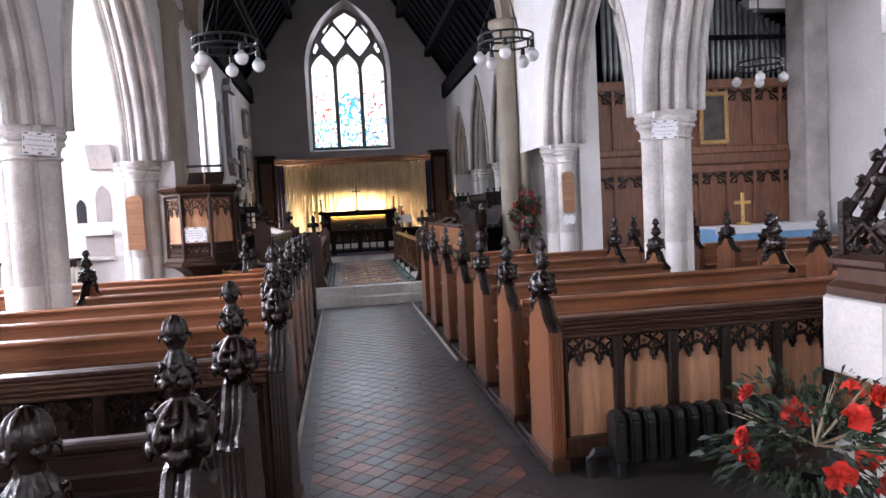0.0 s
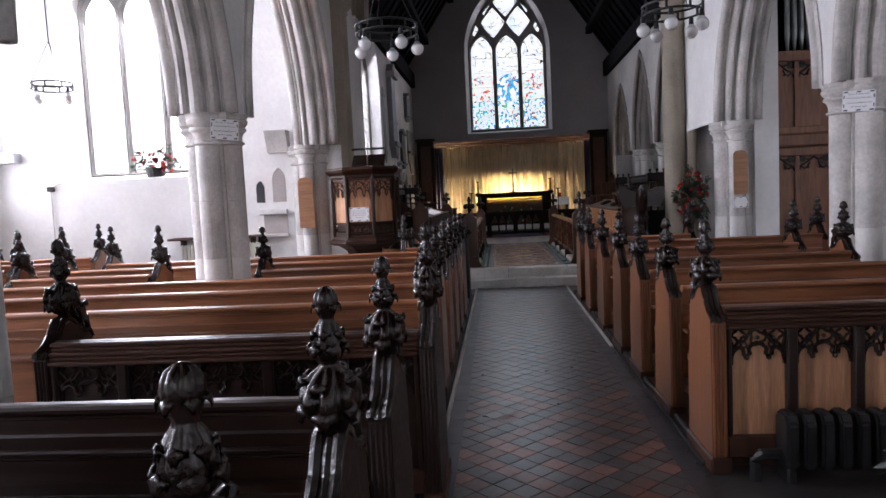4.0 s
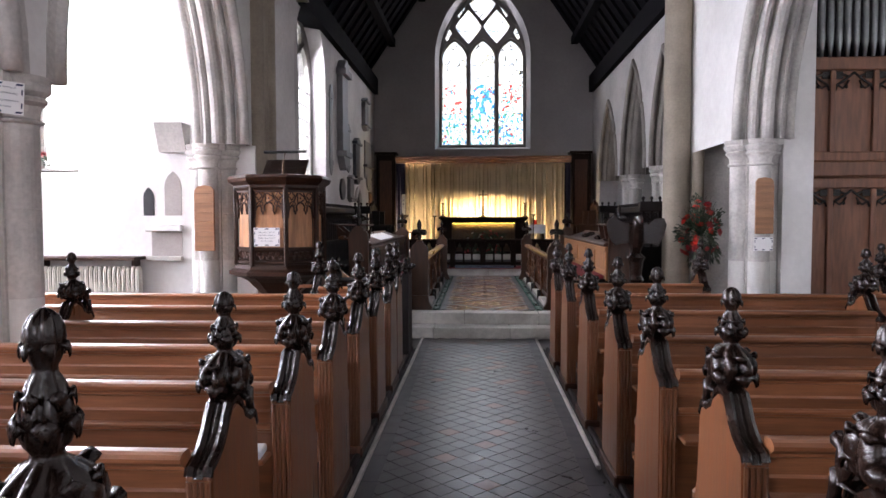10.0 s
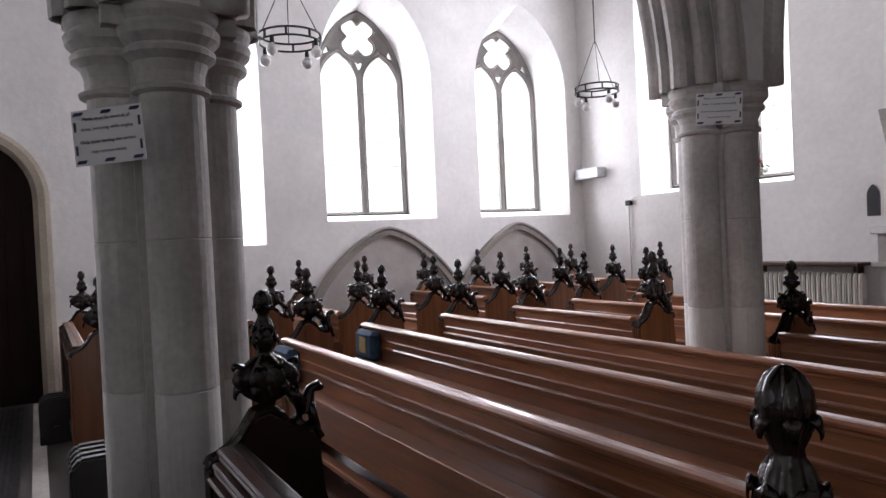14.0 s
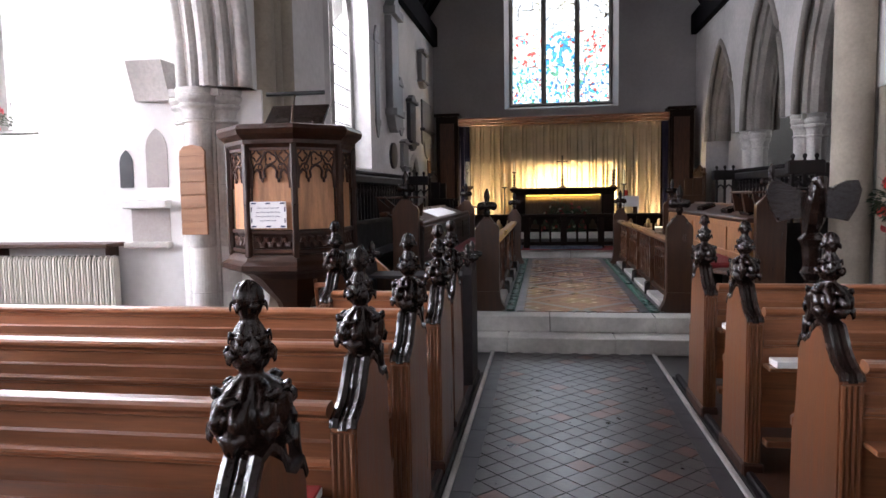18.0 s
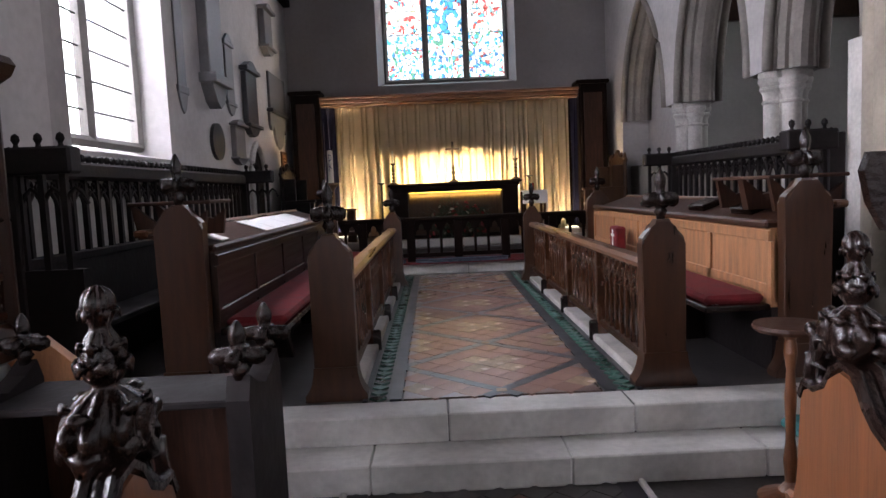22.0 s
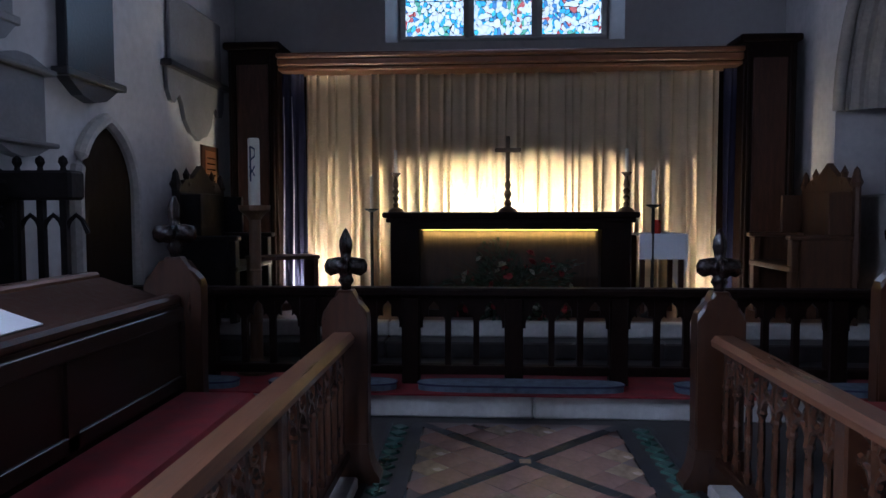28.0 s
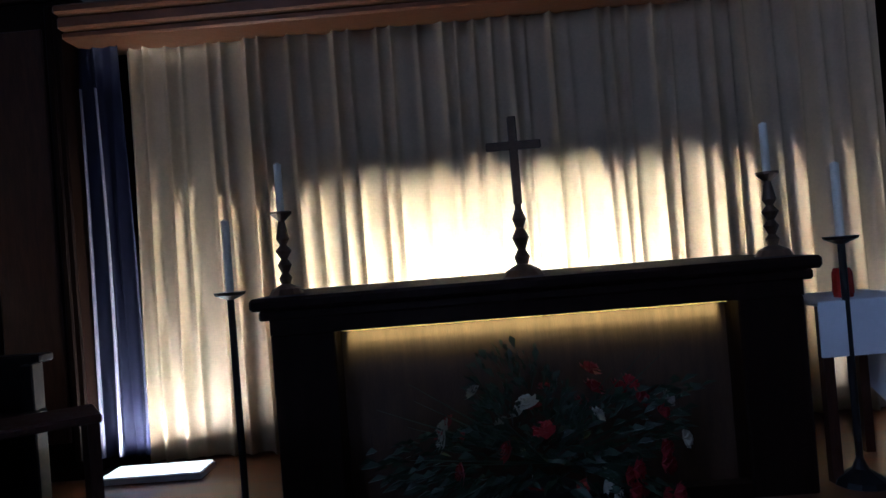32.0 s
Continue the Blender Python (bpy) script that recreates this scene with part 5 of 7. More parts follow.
def back_screen(s, y0, y1):
    ob = thing("choir_screen", "blackened oak choir screen with open arcading and crested cornice", "choir screen", "choir screens")
    x = s * 2.83
    part("panelling", bx(x - 0.03, y0, CZ, x + 0.03, y1, 1.12), M_BLACK, ob)
    part("seat_ledge", bx(min(x, x - s * 0.35), y0, 0.7, max(x, x - s * 0.35), y1, 0.74, 0.006), M_BLACK, ob)
    part("middle_rail", bx(x - 0.04, y0, 1.12, x + 0.04, y1, 1.18, 0.008), M_BLACK, ob)
    part("cornice", bx(x - 0.08, y0 + 0.072, 1.67, x + 0.08, y1 - 0.072, 1.79, 0.02), M_BLACK, ob)
    n = int((y1 - y0) / 0.17)
    w = (y1 - y0) / n
    for i in range(n + 1):
        part("baluster", bx(x - 0.018, y0 + i * w - 0.018, 1.18, x + 0.018, y0 + i * w + 0.018, 1.67), M_BLACK, ob)
    for i in range(n):
        y = y0 + (i + 0.5) * w
        bm = bmesh.new()
        tube(bm, [(x, y - w / 2, 1.46), (x, y - w * 0.3, 1.54), (x, y, 1.59), (x, y + w * 0.3, 1.54), (x, y + w / 2, 1.46)], 0.014, 6)
        for q in (-0.25, 0.25):
            tube(bm, [(x, y + q * w + 0.03 * math.cos(k * math.pi / 3), 1.62 + 0.03 * math.sin(k * math.pi / 3)) for k in range(6)], 0.01, 5, True)
        part("tracery", bm, M_BLACK, ob)
    m = int((y1 - y0) / 0.09)
    for i in range(m):
        bm = bmesh.new()
        y = y0 + (i + 0.5) * (y1 - y0) / m
        lathe(bm, [(0.02, 1.77), (0.014, 1.79), (0.028, 1.815), (0.022, 1.84), (0.0, 1.855)], 6, x, y)
        part("cresting", bm, M_BLACK, ob)
    # returned ends
    for y in (y0, y1):
        xw = s * 2.42
        lo, hi = min(x, xw), max(x, xw)
        part("return_panel", bx(lo, y - 0.03, CZ, hi, y + 0.03, 1.12), M_BLACK, ob)
        part("return_cornice", bx(lo, y - 0.07, 1.68, hi, y + 0.07, 1.84, 0.015), M_BLACK, ob)
        for k in range(3):
            xb = lo + 0.07 + k * 0.13
            part("return_baluster", bx(xb - 0.018, y - 0.018, 1.12, xb + 0.018, y + 0.018, 1.68), M_BLACK, ob)
            bm = bmesh.new()
            tube(bm, [(xb, y, 1.5), (xb + 0.03, y, 1.57), (xb + 0.065, y, 1.6), (xb + 0.1, y, 1.57), (xb + 0.13, y, 1.5)], 0.014, 6)
            part("return_tracery", bm, M_BLACK, ob)
            bm = bmesh.new()
            lathe(bm, [(0.02, 1.84), (0.014, 1.86), (0.028, 1.885), (0.022, 1.91), (0.0, 1.925)], 6, xb, y)
            part("cresting", bm, M_BLACK, ob)
        part("end_stile", bx(x - 0.07, y - 0.04, CZ, x + 0.07, y + 0.04, 1.81, 0.01), M_BLACK, ob)
    return ob


for s in (-1, 1):
    stall_front(s)
    stall_bench(s)
back_screen(-1, 0.62, 5.45)
back_screen(1, 1.95, 5.45)

# papers and books on the desks
for x, y, w, l, yaw in ((-1.87, 3.2, 0.26, 1.9, 0), (-1.87, 1.15, 0.24, 0.3, 8)):
    ob = thing("open_music", "white open music sheets lying on the choir desk", "paper", "music sheets", pose(x, y, 1.258, 0, 18.5, yaw))
    n = max(1, round(l / 0.31))
    for k in range(n):
        y0 = -l / 2 + k * l / n
        page = part("sheet", bx(-w / 2, y0 + 0.002, 0, w / 2, y0 + l / n - 0.002, 0.005), M_PAPER, ob)
        page.matrix_local = pose(0.006 * math.sin(k * 2.1), 0, 0.0005 * (k % 2), 0, 0, 0.5 * math.sin(k * 1.7))
for y in (1.3, 2.1, 3.4):
    ob = thing("hymn_book", "dark closed hymn book on the choir desk", "book", "hymn books", pose(1.87, y, 1.258, 0, -18.5, 5))
    part("cover", bx(-0.09, -0.13, 0, 0.09, 0.13, 0.05, 0.006), M_DARK, ob)
for s, y in ((-1, 0.95), (1, 1.35), (1, 0.95)):
    ob = thing("reading_desk", "dark oak stall desk with scrolled sides and sloping top", "reading desk", "reading desks", pose(s * 1.95, y, 1.27))
    bm = bmesh.new()
    prism(bm, [(-0.2, 0.0), (0.2, 0.0), (0.22, 0.16), (0.14, 0.1), (0.05, 0.12), (-0.1, 0.1), (-0.24, 0.22)], "y", -0.2, -0.16)
    part("side", bm, M_BROWN, ob)
    bm = bmesh.new()
    prism(bm, [(-0.2, 0.0), (0.2, 0.0), (0.22, 0.16), (0.14, 0.1), (0.05, 0.12), (-0.1, 0.1), (-0.24, 0.22)], "y", 0.16, 0.2)
    part("side", bm, M_BROWN, ob)
    part("top", bx(-0.25, -0.22, 0.2, 0.25, 0.22, 0.225, 0.006), M_BROWN, ob)
ob = thing("kneeler", "dark red hassock with white cross standing on the bench", "hassock", "", pose(1.5, 3.45, 0.776))
part("pad", bx(-0.04, -0.13, 0, 0.06, 0.13, 0.27, 0.02), M_RED, ob)
part("cross_upright", bx(-0.046, -0.015, 0.08, -0.041, 0.015, 0.24), M_PAPER, ob, "white embroidered cross")
part("cross_bar", bx(-0.046, -0.06, 0.17, -0.041, 0.06, 0.195), M_PAPER, ob)


# eagle lectern
def lectern():
    ob = thing("eagle_lectern", "dark carved oak lectern with a winged eagle book rest", "lectern", "", pose(1.79, -0.6, 0.0) @ Matrix.Diagonal((0.95, 0.95, 1.1, 1)))
    bm = bmesh.new()
    lathe(bm, [(0.24, 0), (0.24, 0.06), (0.16, 0.1), (0.1, 0.16), (0.06, 0.2), (0.06, 0.7), (0.1, 0.75), (0.07, 0.8), (0.09, 0.95), (0.12, 1.0), (0.06, 1.05)], 14)
    part("stem", bm, M_DARK, ob)
    bm = bmesh.new()
    tube(bm, [(0, 0.1, 1.0), (0, 0.02, 1.15), (0, -0.04, 1.3), (0, -0.1, 1.42), (0, -0.17, 1.42), (0, -0.21, 1.37)], [0.05, 0.1, 0.09, 0.055, 0.05, 0.012], 10)
    part("eagle_body", bm, M_DARK, ob)
    for s in (-1, 1):
        bm = bmesh.new()
        prism(bm, [(s * 0.05, 1.16), (s * 0.18, 1.15), (s * 0.28, 1.13), (s * 0.35, 1.24), (s * 0.38, 1.36), (s * 0.35, 1.43), (s * 0.27, 1.43), (s * 0.17, 1.39), (s * 0.06, 1.34)], "y", 0.0, 0.05)
        part("wing", bm, M_DARK, ob)
    part("book_ledge", bx(-0.24, 0.03, 1.36, 0.24, 0.2, 1.385, 0.008), M_DARK, ob)


lectern()

# ---- sanctuary ----
M_CURT = mat("cream_silk_curtain", (0.7, 0.56, 0.37), 0.55, var=0.1, scale=3, bump=0.1, bump_scale=60)
M_NAVY = mat("navy_velvet_curtain", (0.012, 0.013, 0.05), 0.7, var=0.2, scale=4)
M_GILT = mat("gilded_moulding", (0.17, 0.07, 0.028), 0.35, metal=0.2, var=0.15, scale=6)
M_LILAC = mat("pale_lilac_streak", (0.3, 0.28, 0.38), 0.7, var=0.1)
M_LINEN = mat("white_linen", (0.75, 0.76, 0.8), 0.8, var=0.05, scale=6, bump=0.1)
M_WAX = mat("ivory_wax", (0.75, 0.72, 0.62), 0.5, var=0.05)
M_ALTAR = mat("dark_altar_oak", (0.0095, 0.0045, 0.003), 0.5, var=0.3, scale=4, grain=(8, 8, 1), spec=0.09)


def drape(name, x0, x1, y, z0, z1, folds, depth, material, label, ragged=0.0):
    ob = thing(name, label, "curtain", "dossal curtains")
    bm = bmesh.new()
    n = folds * 12
    zs = [z0 + (z1 - z0) * k / 8 for k in range(9)]
    rows = []
    for z in zs:
        row = []
        up = (z - z0) / (z1 - z0)
        for i in range(n + 1):
            u = i / n
            ph = 2 * math.pi * folds * u + 1.2 * math.sin(7 * u) + 0.25 * math.sin(3 * up + 9 * u)
            amp = depth * (0.55 + 0.45 * math.sin(11 * u + 1) ** 2) * (1 - 0.45 * up)
            row.append(bm.verts.new((x0 + (x1 - x0) * u + 0.012 * math.sin(ph * 0.5 + 4 * up), y + amp * (abs(math.sin(ph / 2)) ** 0.55 * 2 - 1), z + (ragged * math.sin(9 * u) if z == z0 else 0))))
        rows.append(row)
    for a, b in zip(rows, rows[1:]):
        for i in range(n):
            bm.faces.new((a[i], a[i + 1], b[i + 1], b[i]))
    bmesh.ops.solidify(bm, geom=bm.faces[:], thickness=0.006)
    part("drape", bm, material, ob, smooth=True)
    return ob




def dossal(x0, x1, y, z0, z1):
    """Silk hanging with narrow uneven pleats that stand out from a softly waved sheet."""
    rnd = random.Random(8)
    ob = thing("dossal_curtain", "pleated cream silk dossal curtain behind the altar", "curtain", "dossal curtains")
    pleats = []
    x = x0 + 0.03
    while x < x1 - 0.02:
        pleats.append((x, rnd.uniform(0.012, 0.024), rnd.uniform(0.03, 0.085), rnd.uniform(-0.025, 0.025), rnd.uniform(0, 6)))
        x += rnd.uniform(0.07, 0.17)
    n, rows = 620, []
    for k in range(13):
        up = k / 12
        row = []
        for i in range(n + 1):
            px = x0 + (x1 - x0) * i / n
            out = 0.007 * math.sin(9 * px + 1.5 * math.sin(2.3 * px) + 0.6 * up) + 0.01 * math.sin(23 * px + up)
            for c, w, d, lean, ph in pleats:
                q = (px - c - lean * (1 - up) - 0.006 * math.sin(4 * up + ph)) / (w * (1.25 - 0.35 * up))
                if abs(q) < 3.5:
                    out += d * (1 - 0.35 * up) * math.exp(-abs(q) ** 1.6)
            row.append((px, y + 0.03 - out, z0 + (z1 - z0) * up))
        rows.append(row)
    bm = bmesh.new()
    rows = [[bm.verts.new(p) for p in row] for row in rows]
    for a, b in zip(rows, rows[1:]):
        for i in range(n):
            bm.faces.new((a[i], a[i + 1], b[i + 1], b[i]))
    bmesh.ops.solidify(bm, geom=bm.faces[:], thickness=0.005)
    part("drape", bm, M_CURT, ob, smooth=True)


dossal(-2.04, 2.13, 8.8, AZ + 0.01, 3.06)
drape("side_curtain", -2.31, -2.03, 8.73, AZ + 0.07, 3.03, 4, 0.035, M_NAVY, "pleated navy velvet side curtain")
drape("side_curtain", 2.14, 2.36, 8.73, AZ + 0.07, 3.03, 3, 0.035, M_NAVY, "pleated navy velvet side curtain")

# added tapered pale strips that imitate lit streaks fading up the navy folds
for x in (-2.25, -2.16, 2.3):
    ob = thing("curtain_lining", "pale strip added for the bright streak on a navy curtain fold", "curtain lining", "curtain linings", pose(x, 8.685, AZ + 0.08))
    bm = bmesh.new()
    n = 10
    rows = [(0.012 * (1 - 0.85 * k / n), 2.0 * k / n) for k in range(n + 1)]
    sides = [[bm.verts.new((sx * w + 0.012 * math.sin(1.7 * z + 9 * x), sy, z)) for w, z in rows] for sx, sy in ((-1, 0.012), (0, -0.012), (1, 0.012))]
    for p, q in zip(sides, sides[1:] + sides[:1]):
        for k in range(n):
            bm.faces.new((p[k], q[k], q[k + 1], p[k + 1]))
    part("fold", bm, M_LILAC, ob, smooth=True)


def reredos():
    ob = thing("reredos_frame", "dark oak posts and gilded pelmet framing the dossal curtain", "curtain frame", "")
    for s in (-1, 1):
        xc = s * 2.52
        part("post", bx(xc - 0.25, 8.58, AZ, xc + 0.25, 8.92, 3.23, 0.01), M_ALTAR, ob)
        part("post_cap", bx(xc - 0.29, 8.54, 3.23, xc + 0.29, 8.96, 3.3, 0.015), M_ALTAR, ob)
        part("post_panel", bx(xc - 0.16, 8.565, AZ + 0.2, xc + 0.16, 8.585, 3.08, 0.006), M_BROWN, ob)
        for q in (-0.2, 0.2):
            part("post_moulding", bx(xc + q - 0.02, 8.562, AZ + 0.1, xc + q + 0.02, 8.582, 3.2, 0.008), M_ALTAR, ob)
    for z0, z1, dy in ((3.015, 3.06, 0.0), (3.06, 3.13, 0.035), (3.13, 3.18, 0.07)):
        part("pelmet_moulding", bx(-2.265, 8.58 - dy, z0, 2.265, 8.9, z1, 0.012), M_GILT, ob)
    part("back_panel", bx(-2.3, 8.98, AZ, 2.3, 9.02, 3.1), M_ALTAR, ob)


reredos()


def altar():
    ob = thing("altar_table", "dark oak altar with a recessed lit front panel", "altar", "")
    y0, y1 = 7.7, 8.35
    part("top", bx(-1.09, y0 - 0.03, 1.56, 1.11, y1 + 0.15, 1.61, 0.012), M_ALTAR, ob)
    part("top_moulding", bx(-1.06, y0 - 0.01, 1.52, 1.08, y1, 1.56, 0.008), M_ALTAR, ob)
    part("frieze", bx(-1.02, y0, 1.46, 1.04, y0 + 0.06, 1.52), M_ALTAR, ob)
    for a, b in ((-1.02, -0.77), (0.79, 1.04)):
        part("pier", bx(a, y0, AZ, b, y1 - 0.02, 1.46, 0.006), M_ALTAR, ob)
    part("plinth", bx(-0.77, y0, AZ, 0.79, y0 + 0.06, AZ + 0.06), M_ALTAR, ob)
    part("recess_panel", bx(-0.77, y0 + 0.14, AZ, 0.79, y0 + 0.17, 1.46), mat("brown_panel", (0.055, 0.032, 0.018), 0.5, var=0.3, scale=4, grain=(8, 8, 1), spec=0.3), ob, "plain oak panel set back in the front")
    part("back", bx(-0.77, y1 - 0.06, AZ, 0.79, y1 - 0.03, 1.5), M_ALTAR, ob)


altar()
area_lamp("altar_glow", (0.02, 8.44, 1.2), (0.02, 8.8, 1.75), 1.5, 0.03, 2900, (1.0, 0.73, 0.36))
ob = thing("curtain_light", "long hooded strip light hidden behind the altar", "strip light", "", pose(0.02, 8.44, AZ))
part("stand", bx(-0.72, -0.05, 0.0, 0.72, -0.02, 0.86, 0.004), M_IRON, ob)
part("trough", bx(-0.8, -0.06, 0.44, 0.8, 0.02, 0.48, 0.004), M_IRON, ob)
part("hood", bx(-1.1, -0.06, 0.86, 1.1, 0.142, 0.875, 0.002), M_IRON, ob)
area_lamp("altar_strip", (0.01, 7.822, 1.452), (0.01, 7.922, 1.252), 1.5, 0.03, 62, (1.0, 0.76, 0.2)).data.spread = radians(40)
bm = bmesh.new()
box(bm, -0.75, 7.765, 1.453, 0.77, 7.78, 1.462)
M_LED = bpy.data.materials.new("warm_light_strip")
M_LED.use_nodes = True
M_LED.node_tree.nodes["Principled BSDF"].inputs["Emission Color"].default_value = (1, 0.7, 0.1, 1)
M_LED.node_tree.nodes["Principled BSDF"].inputs["Emission Strength"].default_value = 8
strip = thing("light_strip", "warm yellow light strip under the altar top", "light strip", "")
part("tube", bm, M_LED, strip)
for lx, rad in ((-1.9, 750), (2.05, 600)):
    area_lamp("floor_light", (lx, 8.56, 0.765), (lx * 0.97, 8.72, 2.4), 0.45 if lx < 0 else 0.2, 0.05, rad, (1.0, 0.77, 0.48)).data.spread = radians(150)

M_LENS = bpy.data.materials.new("lit_floodlight_glass")
M_LENS.use_nodes = True
M_LENS.node_tree.nodes["Principled BSDF"].inputs["Emission Color"].default_value = (1, 0.86, 0.62, 1)
M_LENS.node_tree.nodes["Principled BSDF"].inputs["Emission Strength"].default_value = 5.0
for x0, x1 in ((-2.16, -1.64), (1.98, 2.2)):
    ob = thing("floodlight", "flat lit floodlight lying on the floor below the curtain", "floodlight", "floodlights", pose(0, 8.55, AZ))
    part("housing", bx(x0, -0.1, 0, x1, 0.1, 0.035, 0.006), M_LINEN, ob)
    part("glass", bx(x0 + 0.012, -0.088, 0.036, x1 - 0.012, 0.088, 0.042), M_LENS, ob, "glowing glass top")


def candlestick(x, y, z, h, candle, tall=False):
    ob = thing("candlestick", "tall iron standard candlestick with white candle" if tall else "turned brass candlestick with white candle on the altar", "candlestick", "standard candlesticks" if tall else "altar candlesticks", pose(x, y, z))
    bm = bmesh.new()
    if tall:
        lathe(bm, [(0.1, 0), (0.09, 0.02), (0.03, 0.06), (0.014, 0.1), (0.014, h - 0.02), (0.06, h), (0.065, h + 0.012)], 12)
    else:
        lathe(bm, [(0.075, 0), (0.06, 0.025), (0.02, 0.045), (0.028, 0.07), (0.014, 0.09), (0.03, 0.125), (0.014, 0.15), (0.034, 0.185), (0.014, 0.21), (0.028, 0.235), (0.013, h - 0.04), (0.045, h - 0.01), (0.045, h)], 14)
    part("stem", bm, M_IRON if tall else M_OLDBRASS, ob)
    bm = bmesh.new()
    lathe(bm, [(0.016, h), (0.016, h + candle), (0.003, h + candle + 0.008)], 12)
    part("candle", bm, M_WAX, ob)


candlestick(-1.0, 7.92, 1.61, 0.35, 0.2)
candlestick(1.04, 7.92, 1.61, 0.35, 0.2)
candlestick(-1.2, 7.8, AZ, 0.93, 0.3, True)
candlestick(1.24, 7.78, AZ, 0.96, 0.3, True)
cross = thing("altar_cross", "dark brass altar cross on a turned stem", "cross", "", pose(0.0, 7.92, 1.61))
bm = bmesh.new()
lathe(bm, [(0.09, 0), (0.07, 0.025), (0.025, 0.05), (0.034, 0.08), (0.016, 0.11), (0.036, 0.16), (0.016, 0.2), (0.03, 0.24), (0.014, 0.28), (0.014, 0.3)], 14)
part("stem", bm, M_OLDBRASS, cross)
part("upright", bx(-0.018, -0.012, 0.3, 0.018, 0.012, 0.67, 0.004), M_OLDBRASS, cross)
part("cross_bar", bx(-0.115, -0.012, 0.53, 0.115, 0.012, 0.565, 0.004), M_OLDBRASS, cross)


def altar_rail():
    ob = thing("altar_rail", "blackened oak altar rail with cusped openings and turned posts", "altar rail", "")
    y = 6.36
    part("top_rail", bx(-2.85, y - 0.07, 1.05, 2.85, y + 0.07, 1.11, 0.015), M_ALTAR, ob)
    part("bottom_rail", bx(-2.85, y - 0.04, 0.53, 2.85, y + 0.04, 0.59, 0.008), M_ALTAR, ob)
    posts = [-2.8, -2.09, -1.39, -0.7, -0.015, 0.67, 1.36, 2.06, 2.8]
    for x in posts:
        part("post", bx(x - 0.06, y - 0.05, SZ, x + 0.06, y + 0.05, 1.05, 0.01), M_ALTAR, ob)
    for a, b in zip(posts, posts[1:]):
        n = 3
        w = (b - a - 0.12) / n
        for i in range(n):
            x = a + 0.06 + (i + 0.5) * w
            if i:
                part("baluster", bx(x - w / 2 - 0.02, y - 0.02, 0.59, x - w / 2 + 0.02, y + 0.02, 1.05), M_ALTAR, ob)
            bm = bmesh.new()
            half = [(0.5, 1.05), (0.5, 0.84), (0.4, 0.84), (0.4, 0.88), (0.36, 0.91), (0.27, 0.93), (0.19, 0.915), (0.2, 0.95), (0.17, 0.985), (0.09, 1.0), (0.0, 1.02)]
            prism(bm, [(x + k * w, z) for k, z in half] + [(x - k * w, z) for k, z in half[-2::-1]], "y", y - 0.015, y + 0.015)
            part("tracery", bm, M_ALTAR, ob)


altar_rail()
rug = thing("carpet_runner", "dark red carpet strip laid before the altar rail", "carpet", "", pose(0, 6.06, SZ + 0.007))
part("carpet_strip", bx(-2.75, 0.0, 0, 2.75, 0.8, 0.012), M_RED, rug)
M_HASS = mat("blue_grey_needlework", (0.09, 0.115, 0.15), 0.9, var=0.35, scale=18, bump=0.3, bump_scale=150)
for x, w in ((-2.25, 0.42), (-1.2, 0.42), (0.02, 0.66), (1.4, 0.4), (2.3, 0.4)):
    ob = thing("altar_kneeler", "long blue-grey needlework kneeler with rounded ends", "kneeler", "altar kneelers", pose(x, 6.2, SZ + 0.019))
    bm = bmesh.new()
    pts = [(w * math.copysign(abs(math.cos(t)) ** 0.5, math.cos(t)), 0.1 * math.copysign(abs(math.sin(t)) ** 0.7, math.sin(t))) for t in (2 * math.pi * k / 24 for k in range(24))]
    prism(bm, pts, "z", 0, 0.045)
    part("pad", bm, M_HASS, ob)
    bm = bmesh.new()
    tube(bm, [(p[0] * 1.005, p[1] * 1.01, 0.04) for p in pts], 0.006, 6, True)
    part("piping", bm, M_NAVY, ob, "dark blue piping")

# credence table
ob = thing("credence_table", "small side table under a white linen cloth", "table", "", pose(1.4, 7.98, AZ))
part("cloth_top", bx(-0.27, -0.2, 0.7, 0.12, 0.2, 0.72, 0.008), M_LINEN, ob)
part("cloth_drop", bx(-0.275, -0.21, 0.5, 0.125, -0.2, 0.72, 0.003), M_LINEN, ob)
bm = bmesh.new()
prism(bm, [(-0.2, 0.72), (0.2, 0.72), (0.21, 0.3), (0.02, 0.22), (-0.2, 0.45)], "x", 0.125, 0.14)
part("cloth_fall", bm, M_LINEN, ob)
for x in (-0.24, 0.09):
    for y in (-0.17, 0.17):
        part("leg", bx(x - 0.02, y - 0.02, 0, x + 0.02, y + 0.02, 0.7), M_BROWN, ob)
ob = thing("prayer_candle", "small red glass jar on the side table", "jar", "", pose(1.3, 7.9, AZ + 0.72))
bm = bmesh.new()
lathe(bm, [(0.035, 0), (0.04, 0.02), (0.038, 0.1), (0.03, 0.12)], 12)
part("jar", bm, mat("red_glass", (0.4, 0.03, 0.02), 0.2, var=0.1), ob)

# paschal candle
ob = thing("paschal_candle", "tall white paschal candle on a turned wooden stand", "candle", "", pose(-1.84, 6.6, SZ) @ Matrix.Diagonal((0.9, 0.9, 1.23, 1)))
bm = bmesh.new()
lathe(bm, [(0.16, 0), (0.16, 0.03), (0.07, 0.07), (0.05, 0.1), (0.048, 0.3), (0.054, 0.31), (0.048, 0.32), (0.046, 0.6), (0.053, 0.61), (0.046, 0.62), (0.045, 0.9), (0.075, 0.93), (0.12, 0.955), (0.125, 0.985)], 16)
part("stand", bm, mat("brown_turned_wood", (0.1, 0.058, 0.03), 0.5, var=0.25, scale=5), ob)
bm = bmesh.new()
